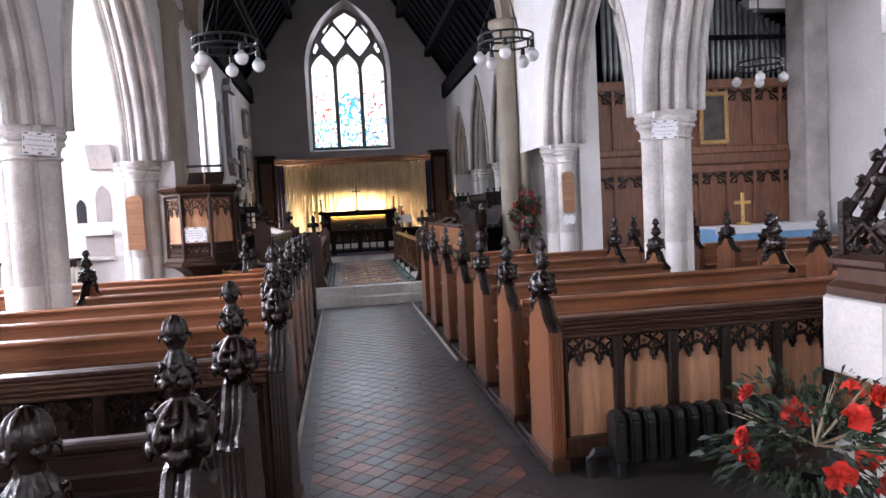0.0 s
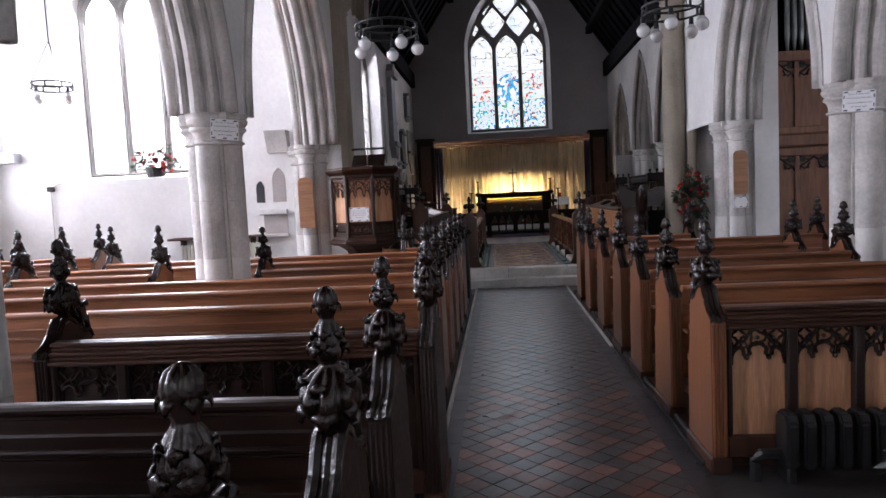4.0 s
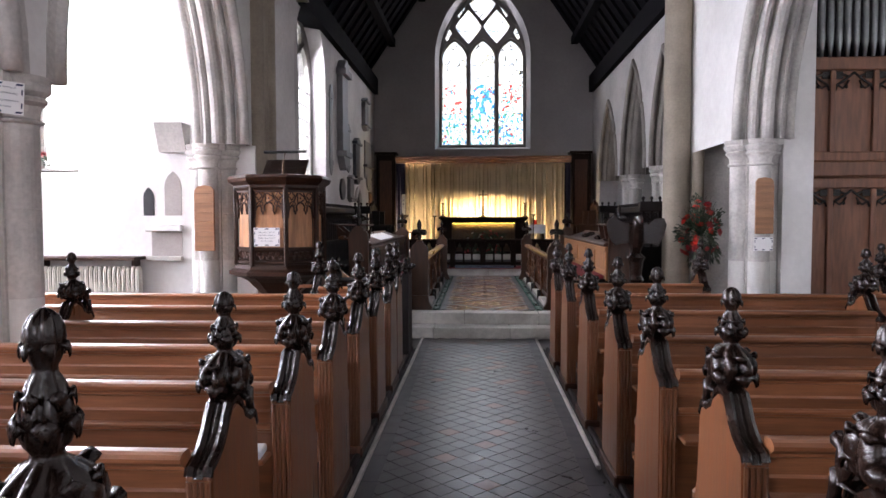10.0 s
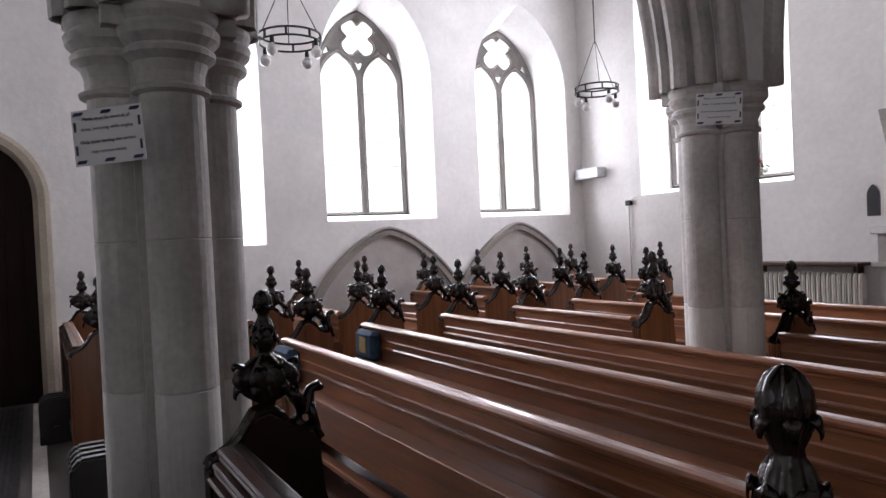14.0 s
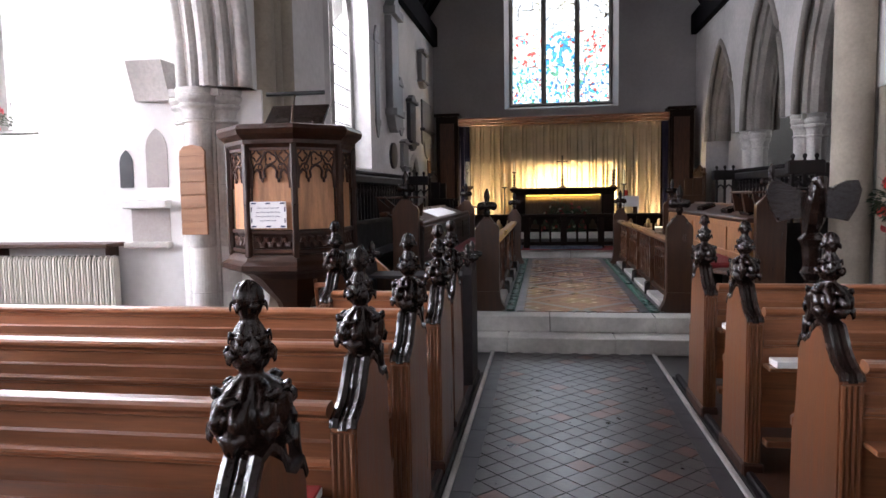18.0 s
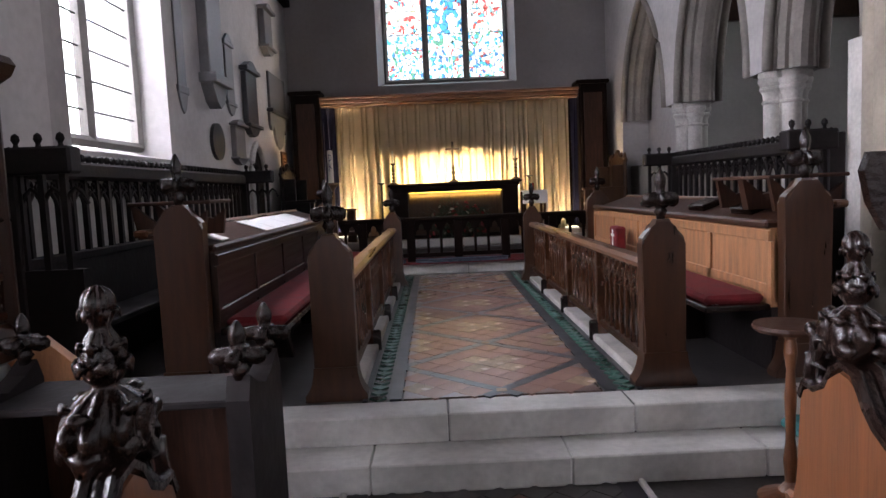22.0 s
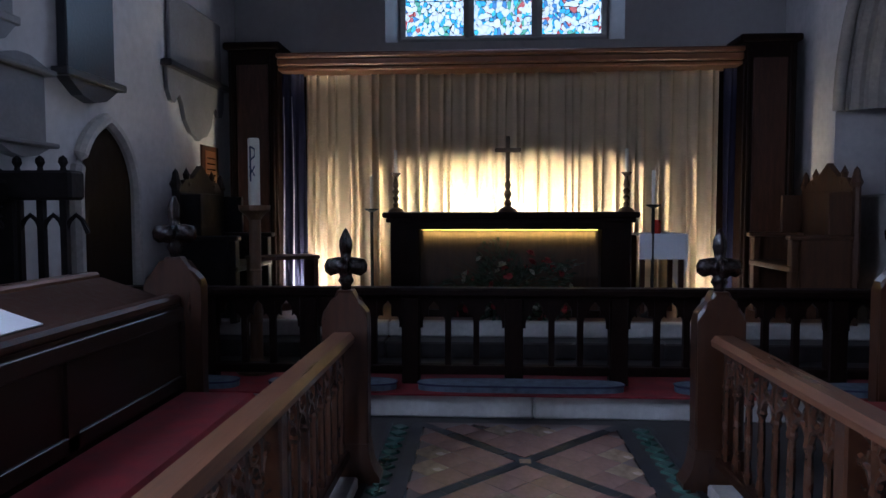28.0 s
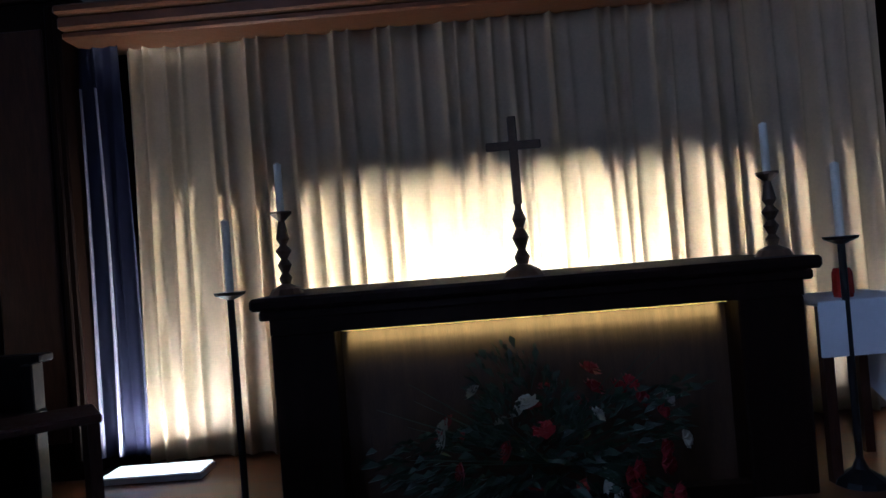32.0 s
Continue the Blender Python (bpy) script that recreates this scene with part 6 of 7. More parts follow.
lathe(bm, [(0.045, 0.985), (0.045, 1.36), (0.04, 1.368), (0.005, 1.372)], 16)
part("candle", bm, M_WAX, ob)
bm = bmesh.new()
tube(bm, [(-0.012, -0.046, 1.12), (-0.012, -0.046, 1.32)], 0.006, 6)
tube(bm, [(-0.012, -0.046, 1.32), (0.02, -0.042, 1.304), (0.02, -0.042, 1.264), (-0.012, -0.046, 1.24)], 0.005, 6)
tube(bm, [(-0.02, -0.043, 1.152), (0.02, -0.042, 1.208)], 0.005, 6)
tube(bm, [(0.02, -0.042, 1.152), (-0.02, -0.043, 1.208)], 0.005, 6)
part("painted_sign", bm, M_INK, ob)


M_SEAT = mat("mid_brown_oak", (0.065, 0.03, 0.014), 0.5, var=0.25, scale=4, grain=(8, 8, 1), spec=0.3)


def throne(x, y, yaw, label, wide, m):
    ob = thing("sanctuary_chair", label, "chair", "sanctuary chairs", pose(x, y, AZ, 0, 0, yaw) @ Matrix.Diagonal((wide, 1, 1, 1)))
    part("seat", bx(-0.3, -0.26, 0.42, 0.3, 0.26, 0.47, 0.01), m, ob)
    part("back", bx(-0.3, 0.2, 0.42, 0.3, 0.27, 1.08, 0.01), m, ob)
    bm = bmesh.new()
    prism(bm, [(-0.3, 1.08), (0.3, 1.08), (0.22, 1.18), (0.12, 1.2), (0, 1.32), (-0.12, 1.2), (-0.22, 1.18)], "y", 0.21, 0.26)
    part("crest", bm, m, ob)
    for s in (-1, 1):
        bm = bmesh.new()
        lathe(bm, [(0.035, 0), (0.03, 0.3), (0.035, 0.47), (0.03, 1.1), (0.045, 1.14), (0.03, 1.18), (0.02, 1.24), (0.0, 1.27)], 8, s * 0.3, 0.235)
        part("back_post", bm, m, ob)
        bm = bmesh.new()
        lathe(bm, [(0.03, 1.08), (0.022, 1.12), (0.035, 1.15), (0.02, 1.19), (0.028, 1.23), (0.0, 1.29)], 8, s * 0.17, 0.235)
        part("pinnacle", bm, m, ob)
        part("side_panel", bx(s * 0.3 - 0.018, -0.19, 0.05, s * 0.3 + 0.018, 0.2, 0.68), m, ob)
        part("wing", bx(s * 0.3 - 0.015, 0.02, 0.72, s * 0.3 + 0.015, 0.2, 1.06, 0.006), m, ob)
        part("front_leg", bx(s * 0.27 - 0.03, -0.25, 0, s * 0.27 + 0.03, -0.19, 0.68, 0.006), m, ob)
        part("arm", bx(s * 0.29 - 0.035, -0.28, 0.68, s * 0.29 + 0.035, 0.22, 0.72, 0.008), m, ob)


throne(-2.48, 7.72, 90, "black carved oak sanctuary chair with pinnacled crested back", 1.55, M_BLACK)
throne(2.5, 7.85, -90, "plain brown oak sanctuary chair with crested back", 1.4, M_SEAT)
ob = thing("prayer_desk", "small oak prayer desk with cushioned ledge", "desk", "", pose(-1.9, 7.45, AZ, 0, 0, 35))
part("sloping_top", bx(-0.28, -0.14, 0.52, 0.28, 0.14, 0.55, 0.006), M_BROWN, ob)
for s in (-1, 1):
    part("side", bx(s * 0.25 - 0.02, -0.12, 0, s * 0.25 + 0.02, 0.12, 0.52), M_BROWN, ob)
part("ledge", bx(-0.25, -0.4, 0.14, 0.25, -0.13, 0.2, 0.01), M_BROWN, ob)

plaque = thing("wall_plaque", "brass memorial plate on dark board on the wall", "plaque", "", pose(-CX, 8.42, 1.78))
part("board", bx(0, -0.2, 0, 0.02, 0.2, 0.48, 0.004), M_BROWN, plaque)
part("plate", bx(0.02, -0.13, 0.03, 0.026, 0.13, 0.43), M_GILT, plaque, "dull brass plate")
for k in range(6):
    part("text_bar", bx(0.026, -0.1, 0.08 + k * 0.055, 0.028, 0.1, 0.09 + k * 0.055), M_DARK, plaque)

# north chancel wall: doorway and monuments
M_SLATE = mat("black_slate", (0.02, 0.02, 0.024), 0.35, var=0.2, scale=5)
M_MARBLE = mat("grey_marble", (0.17, 0.165, 0.17), 0.5, var=0.2, scale=4)
XW = -CX
ob = tagged(new("door_1"), "dark pointed vestry doorway in a chamfered stone frame", "door", kind="structure")
bm = bmesh.new()
pts = [(6.2, SZ)] + arch_points(6.2, 6.95, 1.75, 0.52, 8) + [(6.95, SZ)]
prism(bm, pts, "x", XW, XW + 0.012)
part("door_leaf", bm, M_ALTAR, ob)
bm = bmesh.new()
arch_roll(bm, "x", pts, XW + 0.02, 0.05)
part("door_frame", bm, M_STONE, ob)


def tablet(name, label, y0, y1, z0, z1, depth, material, shape="block"):
    ob = thing(name, label, "wall tablet", "wall monuments", pose(XW, (y0 + y1) / 2, z0))
    w, h = y1 - y0, z1 - z0
    if shape == "oval":
        bm = bmesh.new()
        prism(bm, [(w / 2 * math.cos(t), h / 2 + h / 2 * math.sin(t)) for t in (2 * math.pi * k / 24 for k in range(24))], "x", 0, depth)
        part("slab", bm, material, ob)
        return
    if shape == "scalloped":
        part("shelf", bx(0, -w / 2, h * 0.46, depth, w / 2, h * 0.51, 0.012), M_SLATE, ob, "dark projecting shelf")
        part("slab", bx(0, -w * 0.42, h * 0.51, depth * 0.4, w * 0.42, h, 0.012), material, ob)
        bm = bmesh.new()
        edge = [(w * p, h * q) for p, q in ((0.46, 0.46), (0.45, 0.31), (0.41, 0.24), (0.36, 0.23), (0.32, 0.28), (0.29, 0.3), (0.25, 0.24), (0.21, 0.13), (0.13, 0.05), (0.06, 0.03), (0, 0))]
        prism(bm, edge + [(-p, q) for p, q in edge[-2::-1]], "x", 0, depth * 0.4)
        part("apron", bm, material, ob)
        return
    part("slab", bx(0, -w * 0.4, h * 0.15, depth * 0.6, w * 0.4, h * 0.85, 0.01), material, ob)
    part("cornice", bx(0, -w / 2, h * 0.85, depth, w / 2, h * 0.91, 0.01), material, ob)
    bm = bmesh.new()
    prism(bm, [(-w * 0.42, h * 0.91), (w * 0.42, h * 0.91), (w * 0.1, h), (-w * 0.1, h)], "x", 0, depth * 0.8)
    part("pediment", bm, material, ob)
    part("sill", bx(0, -w / 2, h * 0.12, depth, w / 2, h * 0.17, 0.008), material, ob)
    bm = bmesh.new()
    prism(bm, [(-w * 0.42, h * 0.12), (w * 0.42, h * 0.12), (w * 0.2, h * 0.03), (0, 0.0), (-w * 0.2, h * 0.03)], "x", 0, depth * 0.7)
    part("apron", bm, material, ob)


tablet("wall_tablet", "black framed memorial tablet on the white wall", 6.0, 6.7, 2.35, 3.4, 0.12, M_SLATE)
tablet("wall_roundel", "dark oval memorial plaque on the white wall", 4.58, 5.04, 1.96, 2.4, 0.04, M_SLATE, "oval")
tablet("wall_monument", "tall grey marble wall monument with carved top", 4.35, 5.0, 2.55, 4.75, 0.2, M_MARBLE)
tablet("wall_monument", "small grey stone wall monument", 5.36, 5.9, 1.93, 2.52, 0.12, M_MARBLE)
tablet("wall_monument", "plain grey stone memorial slab over a smaller monument", 5.3, 5.7, 2.56, 3.6, 0.04, M_MARBLE)
tablet("wall_monument", "plain pale stone memorial slab", 3.65, 3.95, 2.4, 4.1, 0.03, M_MARBLE)
tablet("wall_monument", "broken grey stone wall monument with scalloped apron", 7.45, 8.8, 2.28, 3.5, 0.1, M_MARBLE, "scalloped")
tablet("wall_monument", "weathered stone bracket high on the wall", 7.2, 7.8, 3.7, 4.5, 0.16, M_MARBLE)


# wooden stand, hassocks and books about the front pews
ob = thing("candle_stand", "slim turned wooden stand with a round top", "stand", "", pose(1.22, -0.42, 0))
bm = bmesh.new()
lathe(bm, [(0.14, 0), (0.14, 0.025), (0.05, 0.06), (0.022, 0.1), (0.03, 0.2), (0.02, 0.3), (0.026, 0.5), (0.018, 0.62), (0.03, 0.7), (0.022, 0.76), (0.05, 0.8)], 16)
part("stem", bm, M_OAK_END, ob)
bm = bmesh.new()
lathe(bm, [(0.06, 0.79), (0.15, 0.8), (0.16, 0.815), (0.155, 0.83), (0.0, 0.832)], 24)
part("round_top", bm, M_BROWN, ob)
ob = thing("wooden_chair", "plain brown wooden chair with an open back under the pulpit", "chair", "", pose(-2.05, -1.2, 0.0, 0, 0, -8))
for s in (-1, 1):
    bm = bmesh.new()
    tube(bm, [(s * 0.15, 0.02, 0.0), (s * 0.15, 0.0, 0.42), (s * 0.16, -0.03, 0.7), (s * 0.155, -0.06, 0.84)], 0.016, 8)
    part("back_post", bm, M_OAK, ob)
    bm = bmesh.new()
    tube(bm, [(s * 0.16, 0.34, 0.0), (s * 0.15, 0.33, 0.42)], 0.016, 8)
    part("front_leg", bm, M_OAK, ob)
    part("stretcher", bx(s * 0.15 - 0.01, 0.02, 0.2, s * 0.15 + 0.01, 0.33, 0.22), M_OAK, ob)
part("seat", bx(-0.18, -0.02, 0.42, 0.18, 0.36, 0.445, 0.01), M_OAK, ob)
for z, dy in ((0.79, -0.055), (0.6, -0.015)):
    bm = bmesh.new()
    tube(bm, [(-0.155, dy, z), (-0.08, dy - 0.025, z + 0.01), (0, dy - 0.032, z + 0.015), (0.08, dy - 0.025, z + 0.01), (0.155, dy, z)], 0.022, 8)
    part("back_rail", bm, M_OAK, ob)
M_TEAL = mat("teal_needlework", (0.03, 0.16, 0.17), 0.9, var=0.3, scale=20, bump=0.3, bump_scale=180)
M_NAVYWOOL = mat("navy_needlework", (0.02, 0.05, 0.09), 0.9, var=0.4, scale=20, bump=0.3, bump_scale=180)
M_GOLDWOOL = mat("gold_needlework", (0.25, 0.18, 0.06), 0.9, var=0.3, scale=20, bump=0.3, bump_scale=180)
ob = thing("hassock", "teal needlework hassock lying on the chancel step", "hassock", "hassocks", pose(1.62, -0.03, 0.152))
part("pad", bx(-0.19, -0.13, 0, 0.19, 0.13, 0.08, 0.03), M_TEAL, ob)
for x, y in ((-5.5, -6.2), (-5.15, -7.01), (-7.1, -5.99)):
    ob = thing("hassock", "blue and gold needlework hassock standing against the pew", "hassock", "hassocks", pose(x, y, 0.061))
    part("pad", bx(-0.17, -0.1, 0.56, 0.17, 0.0, 0.8, 0.03), M_NAVYWOOL, ob)
    part("motif", bx(-0.06, -0.105, 0.62, 0.06, -0.099, 0.75), M_GOLDWOOL, ob, "gold embroidered motif")
M_BOOKRED = mat("red_cloth_binding", (0.22, 0.02, 0.02), 0.6, var=0.15, scale=20)
for x, y, dy, k in ((-1.1, -6.01, 0, 0), (-1.1, -5.21, 0, 0), (-1.11, -4.4, 0, 1), (-1.1, -3.62, 0, 0), (0.87, -6.63, 0, 1), (0.87, -4.82, 0, 0), (0.86, -2.65, 0, 0), (0.86, -1.72, 0, 0), (-1.3, -6.82, 0, 1), (1.3, -3.75, 0, 1), (-2.4, -5.21, 0, 0)):
    ob = thing("hymn_book", "red cloth hymn book lying on the pew ledge" if k else "pale service book lying on the pew ledge", "book", "service books", pose(x, y - 0.245, 0.62, 0, 0, 4))
    part("cover", bx(-0.09, -0.052, 0, 0.09, 0.052, 0.034, 0.003), M_BOOKRED if k else M_PAPER, ob)
    part("page_block", bx(-0.086, -0.05, 0.006, 0.092, 0.05, 0.028), M_LINEN, ob)
ob = thing("pew_cushion", "long faded red cushion lying on the pew seat", "cushion", "", pose(-1.85, -7.9, 0.437))
part("pad", bx(-0.92, -0.07, 0, 0.95, 0.24, 0.045, 0.018), M_RED, ob)

# ---- flowers ----
M_LEAF = mat("evergreen_leaves", (0.018, 0.034, 0.014), 0.5, var=0.5, scale=20, bump=0)
M_TWIG = mat("pale_dried_foliage", (0.3, 0.25, 0.16), 0.7, var=0.3, scale=20, bump=0)
M_CARN = mat("red_carnation", (0.65, 0.035, 0.02), 0.6, var=0.25, scale=40, bump=0.3, random_var=0.25)
M_DEEP = mat("deep_red_rose", (0.28, 0.015, 0.02), 0.6, var=0.25, scale=40, random_var=0.3)
M_CREAM = mat("cream_flower", (0.42, 0.4, 0.32), 0.6, var=0.1, scale=40)


def flower_mesh(material):
    bm = bmesh.new()
    for k, (r, z) in enumerate(((1.0, 0.0), (0.8, 0.25), (0.55, 0.45), (0.3, 0.55))):
        n = 14
        ring = [bm.verts.new((r * (1 + 0.18 * math.sin(i * 2.4 + k)) * math.cos(2 * math.pi * i / n + k), r * (1 + 0.18 * math.sin(i * 2.4 + k)) * math.sin(2 * math.pi * i / n + k), z + 0.14 * math.sin(i * 2.9 + k * 2))) for i in range(n)]
        c = bm.verts.new((0, 0, z - 0.35))
        for i in range(n):
            bm.faces.new((ring[i], ring[(i + 1) % n], c))
    me = bpy.data.meshes.new("bloom")
    bm.to_mesh(me)
    bm.free()
    me.materials.append(material)
    return me


BLOOMS = [flower_mesh(m) for m in (M_CARN, M_DEEP, M_CREAM)]


def arrangement(x, y, z, rx, ry, rz, blooms, leaves, seed, label, kinds=(0, 0, 1), size=0.045, blades=20, droop=0.0, holder=None):
    rnd = random.Random(seed)
    ob = thing("flower_arrangement", label, "flowers", "flower arrangements", pose(x, y, z))
    bm = bmesh.new()

    def spot(k=1.0):
        while True:
            p = Vector((rnd.uniform(-1, 1), rnd.uniform(-1, 1), rnd.uniform(-0.55, 1)))
            if p.length < 1:
                p = p.normalized() * (p.length ** 0.5) * k
                return Vector((p.x * rx, p.y * ry, p.z * rz))
    for i in range(leaves):
        p = spot()
        p *= 0.78 + 0.3 * math.sin(5 * math.atan2(p.x / rx, p.z / rz) + seed) + 0.12 * rnd.random()
        d = (p + Vector((rnd.uniform(-.3, .3) * rx, rnd.uniform(-.3, .3) * ry, 0.1 * rz))).normalized()
        s = d.cross(Vector((rnd.uniform(-1, 1), rnd.uniform(-1, 1), rnd.uniform(-1, 1)))).normalized()
        l, w = rnd.uniform(0.035, 0.085), rnd.uniform(0.007, 0.017)
        bend = Vector((0, 0, -0.02 - droop * 0.1))
        vs = [bm.verts.new(q) for q in (p, p + d * l * 0.5 + s * w, p + d * l + bend, p + d * l * 0.5 - s * w)]
        f = bm.faces.new(vs)
    part("foliage", bm, M_LEAF, ob)
    bm = bmesh.new()
    for i in range(blades):
        d = spot(1.0).normalized()
        r = (rx + ry + rz) / 3
        p = Vector((0, 0, 0))
        q = Vector((d.x * rx, d.y * ry, abs(d.z) * rz)) * rnd.uniform(0.8, 1.3)
        tube(bm, [p, q * 0.6, q], [0.005, 0.004, 0.001], 3)
    part("stem_spray", bm, M_LEAF if seed % 2 else M_TWIG, ob)
    for i in range(blooms):
        p = spot()
        p = p.normalized().lerp(p, 0.3)
        p = Vector((p.x, p.y, p.z)) if p.length < max(rx, ry, rz) else p
        n = spot()
        pos = Vector((n.x, n.y, n.z)) * 0.98
        b = new("bloom", BLOOMS[rnd.choice(kinds)])
        b.parent = ob
        b.matrix_local = Matrix.Translation(pos) @ pos.normalized().to_track_quat("Z", "Y").to_matrix().to_4x4() @ Matrix.Scale(size * rnd.uniform(0.75, 1.2), 4)
    if holder:
        bm = bmesh.new()
        lathe(bm, [(r, zz - z) for r, zz in holder], 14)
        part("pedestal", bm, M_IRON, ob)
    return ob


arrangement(1.33, -9.0, 0.56, 0.36, 0.34, 0.3, 17, 800, 4, "large arrangement of red carnations with evergreen foliage", (0, 0, 0), 0.05, 14, 0, [(0.16, 0), (0.16, 0.03), (0.03, 0.05), (0.03, 0.32), (0.13, 0.37), (0.15, 0.5)])
arrangement(2.6, -0.45, 1.36, 0.25, 0.23, 0.46, 44, 1000, 9, "tall red and orange flower arrangement on an iron pedestal", (0, 1, 1), 0.045, 70, 0, [(0.2, 0), (0.2, 0.02), (0.02, 0.05), (0.02, 1.0), (0.12, 1.05), (0.14, 1.25)])
arrangement(-6.25, -0.2, 2.4, 0.42, 0.16, 0.26, 26, 600, 5, "red flowers and greenery on the window sill", (0, 1), 0.045, 16, 0, [(0.14, 2.12), (0.16, 2.3)])
arrangement(0.0, 7.585, 0.93, 0.56, 0.09, 0.4, 52, 1300, 9, "dark red flowers and evergreens standing before the altar", (1, 1, 1, 1, 2), 0.04, 14, 0, [(0.09, 0.7), (0.1, 0.85)])
arrangement(8.0, -3.4, 2.35, 0.2, 0.4, 0.28, 18, 500, 7, "red flowers and greenery on the window sill", (0, 1), 0.045, 16, 0, [(0.12, 1.99), (0.13, 2.2)])


# ---- iron coronas ----
M_BULB = mat("frosted_glass_bulb", (0.75, 0.75, 0.74), 0.15, var=0.03, bump=0, spec=0.6)


def corona(x, y, z, r, bulbs, top, seed=0, globe=0.055):
    ob = thing("chandelier", "black iron ring chandelier with hanging glass bulbs", "chandelier", "chandeliers", pose(x, y, z, 0, 0, 20 * seed))
    for dz in (0.0, 0.07):
        bm = bmesh.new()
        tube(bm, [(r * math.cos(2 * math.pi * k / 24), r * math.sin(2 * math.pi * k / 24), dz) for k in range(24)], 0.01, 6, True)
        part("ring", bm, M_IRON, ob)
    for k in range(8):
        a = 2 * math.pi * k / 8
        part("strut", bx(r * math.cos(a) - 0.008, r * math.sin(a) - 0.008, 0, r * math.cos(a) + 0.008, r * math.sin(a) + 0.008, 0.07), M_IRON, ob)
    for k in range(3):
        a = 2 * math.pi * k / 3 + 0.4
        bm = bmesh.new()
        tube(bm, [(r * math.cos(a), r * math.sin(a), 0.07), (0.01 * math.cos(a), 0.01 * math.sin(a), 0.6)], 0.005, 5)
        part("chain", bm, M_IRON, ob)
    bm = bmesh.new()
    tube(bm, [(0, 0, 0.58), (0, 0, top - z)], 0.008, 6)
    part("suspension_rod", bm, M_IRON, ob)
    for k in range(bulbs):
        a = 2 * math.pi * k / bulbs + 0.3
        bm = bmesh.new()
        cx, cy = r * math.cos(a), r * math.sin(a)
        lathe(bm, [(0.016, 0.0), (0.02, -0.03), (0.02, -0.07)], 10, cx, cy)
        lamp = part("lamp_holder", bm, M_IRON, ob)
        bm = bmesh.new()
        lathe(bm, [(0.018, -0.06), (0.03, -0.085)] + [(globe * math.sin(t), -0.085 - globe * 0.7 - globe * math.cos(t)) for t in (math.pi - 0.6, math.pi - 1.2, math.pi / 2, 1.0, 0.5, 0.15)], 14, cx, cy)
        part("bulb", bm, M_BULB, lamp, "frosted glass bulb", smooth=True)


corona(-1.33, -5.5, 2.98, 0.26, 5, 9.75, 0)
corona(1.06, -5.5, 2.98, 0.24, 5, 9.95, 1)
corona(4.3, -4.3, 2.95, 0.24, 4, 6.6, 2)
corona(-6.18, -2.85, 3.22, 0.25, 4, 6.6, 3, 0.05)
corona(-6.2, -6.55, 3.4, 0.27, 4, 6.6, 1, 0.05)


# ---- radiators ----
def radiator(x, y, n, h, yaw, label, material, pitch=0.088, depth=0.16):
    ob = thing("radiator", label, "radiator", "radiators", pose(x, y, 0, 0, 0, yaw))
    for i in range(n):
        bm = bmesh.new()
        pts = [(-depth / 2, 0.08), (depth / 2, 0.08), (depth / 2, h - 0.05), (depth * 0.3, h), (-depth * 0.3, h), (-depth / 2, h - 0.05)]
        prism(bm, pts, "x", i * pitch, i * pitch + pitch * 0.72)
        bmesh.ops.bevel(bm, geom=bm.edges[:], offset=0.014, segments=2, affect="EDGES")
        part("section", bm, material, ob)
    bm = bmesh.new()
    tube(bm, [(0.0, 0, 0.14), (n * pitch, 0, 0.14)], 0.025, 8)
    part("pipe", bm, material, ob)
    for i in (0, n - 1):
        part("foot", bx(i * pitch, -depth / 2, 0, i * pitch + 0.05, depth / 2, 0.09, 0.01), material, ob)
    bm = bmesh.new()
    tube(bm, [(0, 0, 0.14), (-0.1, 0, 0.14), (-0.13, 0, 0.1), (-0.13, 0, 0)], 0.03, 8)
    part("valve", bm, material, ob)


M_RAD = mat("black_cast_iron", (0.018, 0.017, 0.017), 0.4, metal=0.3, var=0.2, scale=8)
M_CREAMRAD = mat("cream_painted_metal", (0.62, 0.6, 0.54), 0.5, var=0.05)
radiator(0.98, -7.78, 15, 0.37, 0, "low black cast iron column radiator by the pew back", M_RAD)
radiator(-4.78, -8.36, 4, 0.52, 0, "short black cast iron radiator behind the pier", M_RAD, 0.1, 0.25)
radiator(-7.25, -8.5, 3, 0.4, 0, "short black cast iron radiator by the north door", M_RAD, 0.1, 0.25)
radiator(-5.7, -0.62, 22, 0.98, 0, "cream painted radiator under a dark shelf", M_CREAMRAD, 0.06, 0.12)
ob = thing("radiator_shelf", "dark wooden shelf above the cream radiator", "shelf", "", pose(-5.02, -0.6, 1.06))
part("board", bx(-0.85, -0.15, 0, 0.62, 0.149, 0.04, 0.006), M_BROWN, ob)
part("bracket", bx(-0.7, 0.0, -0.1, -0.66, 0.149, 0), M_BROWN, ob)
part("bracket", bx(0.5, 0.0, -0.1, 0.54, 0.149, 0), M_BROWN, ob)


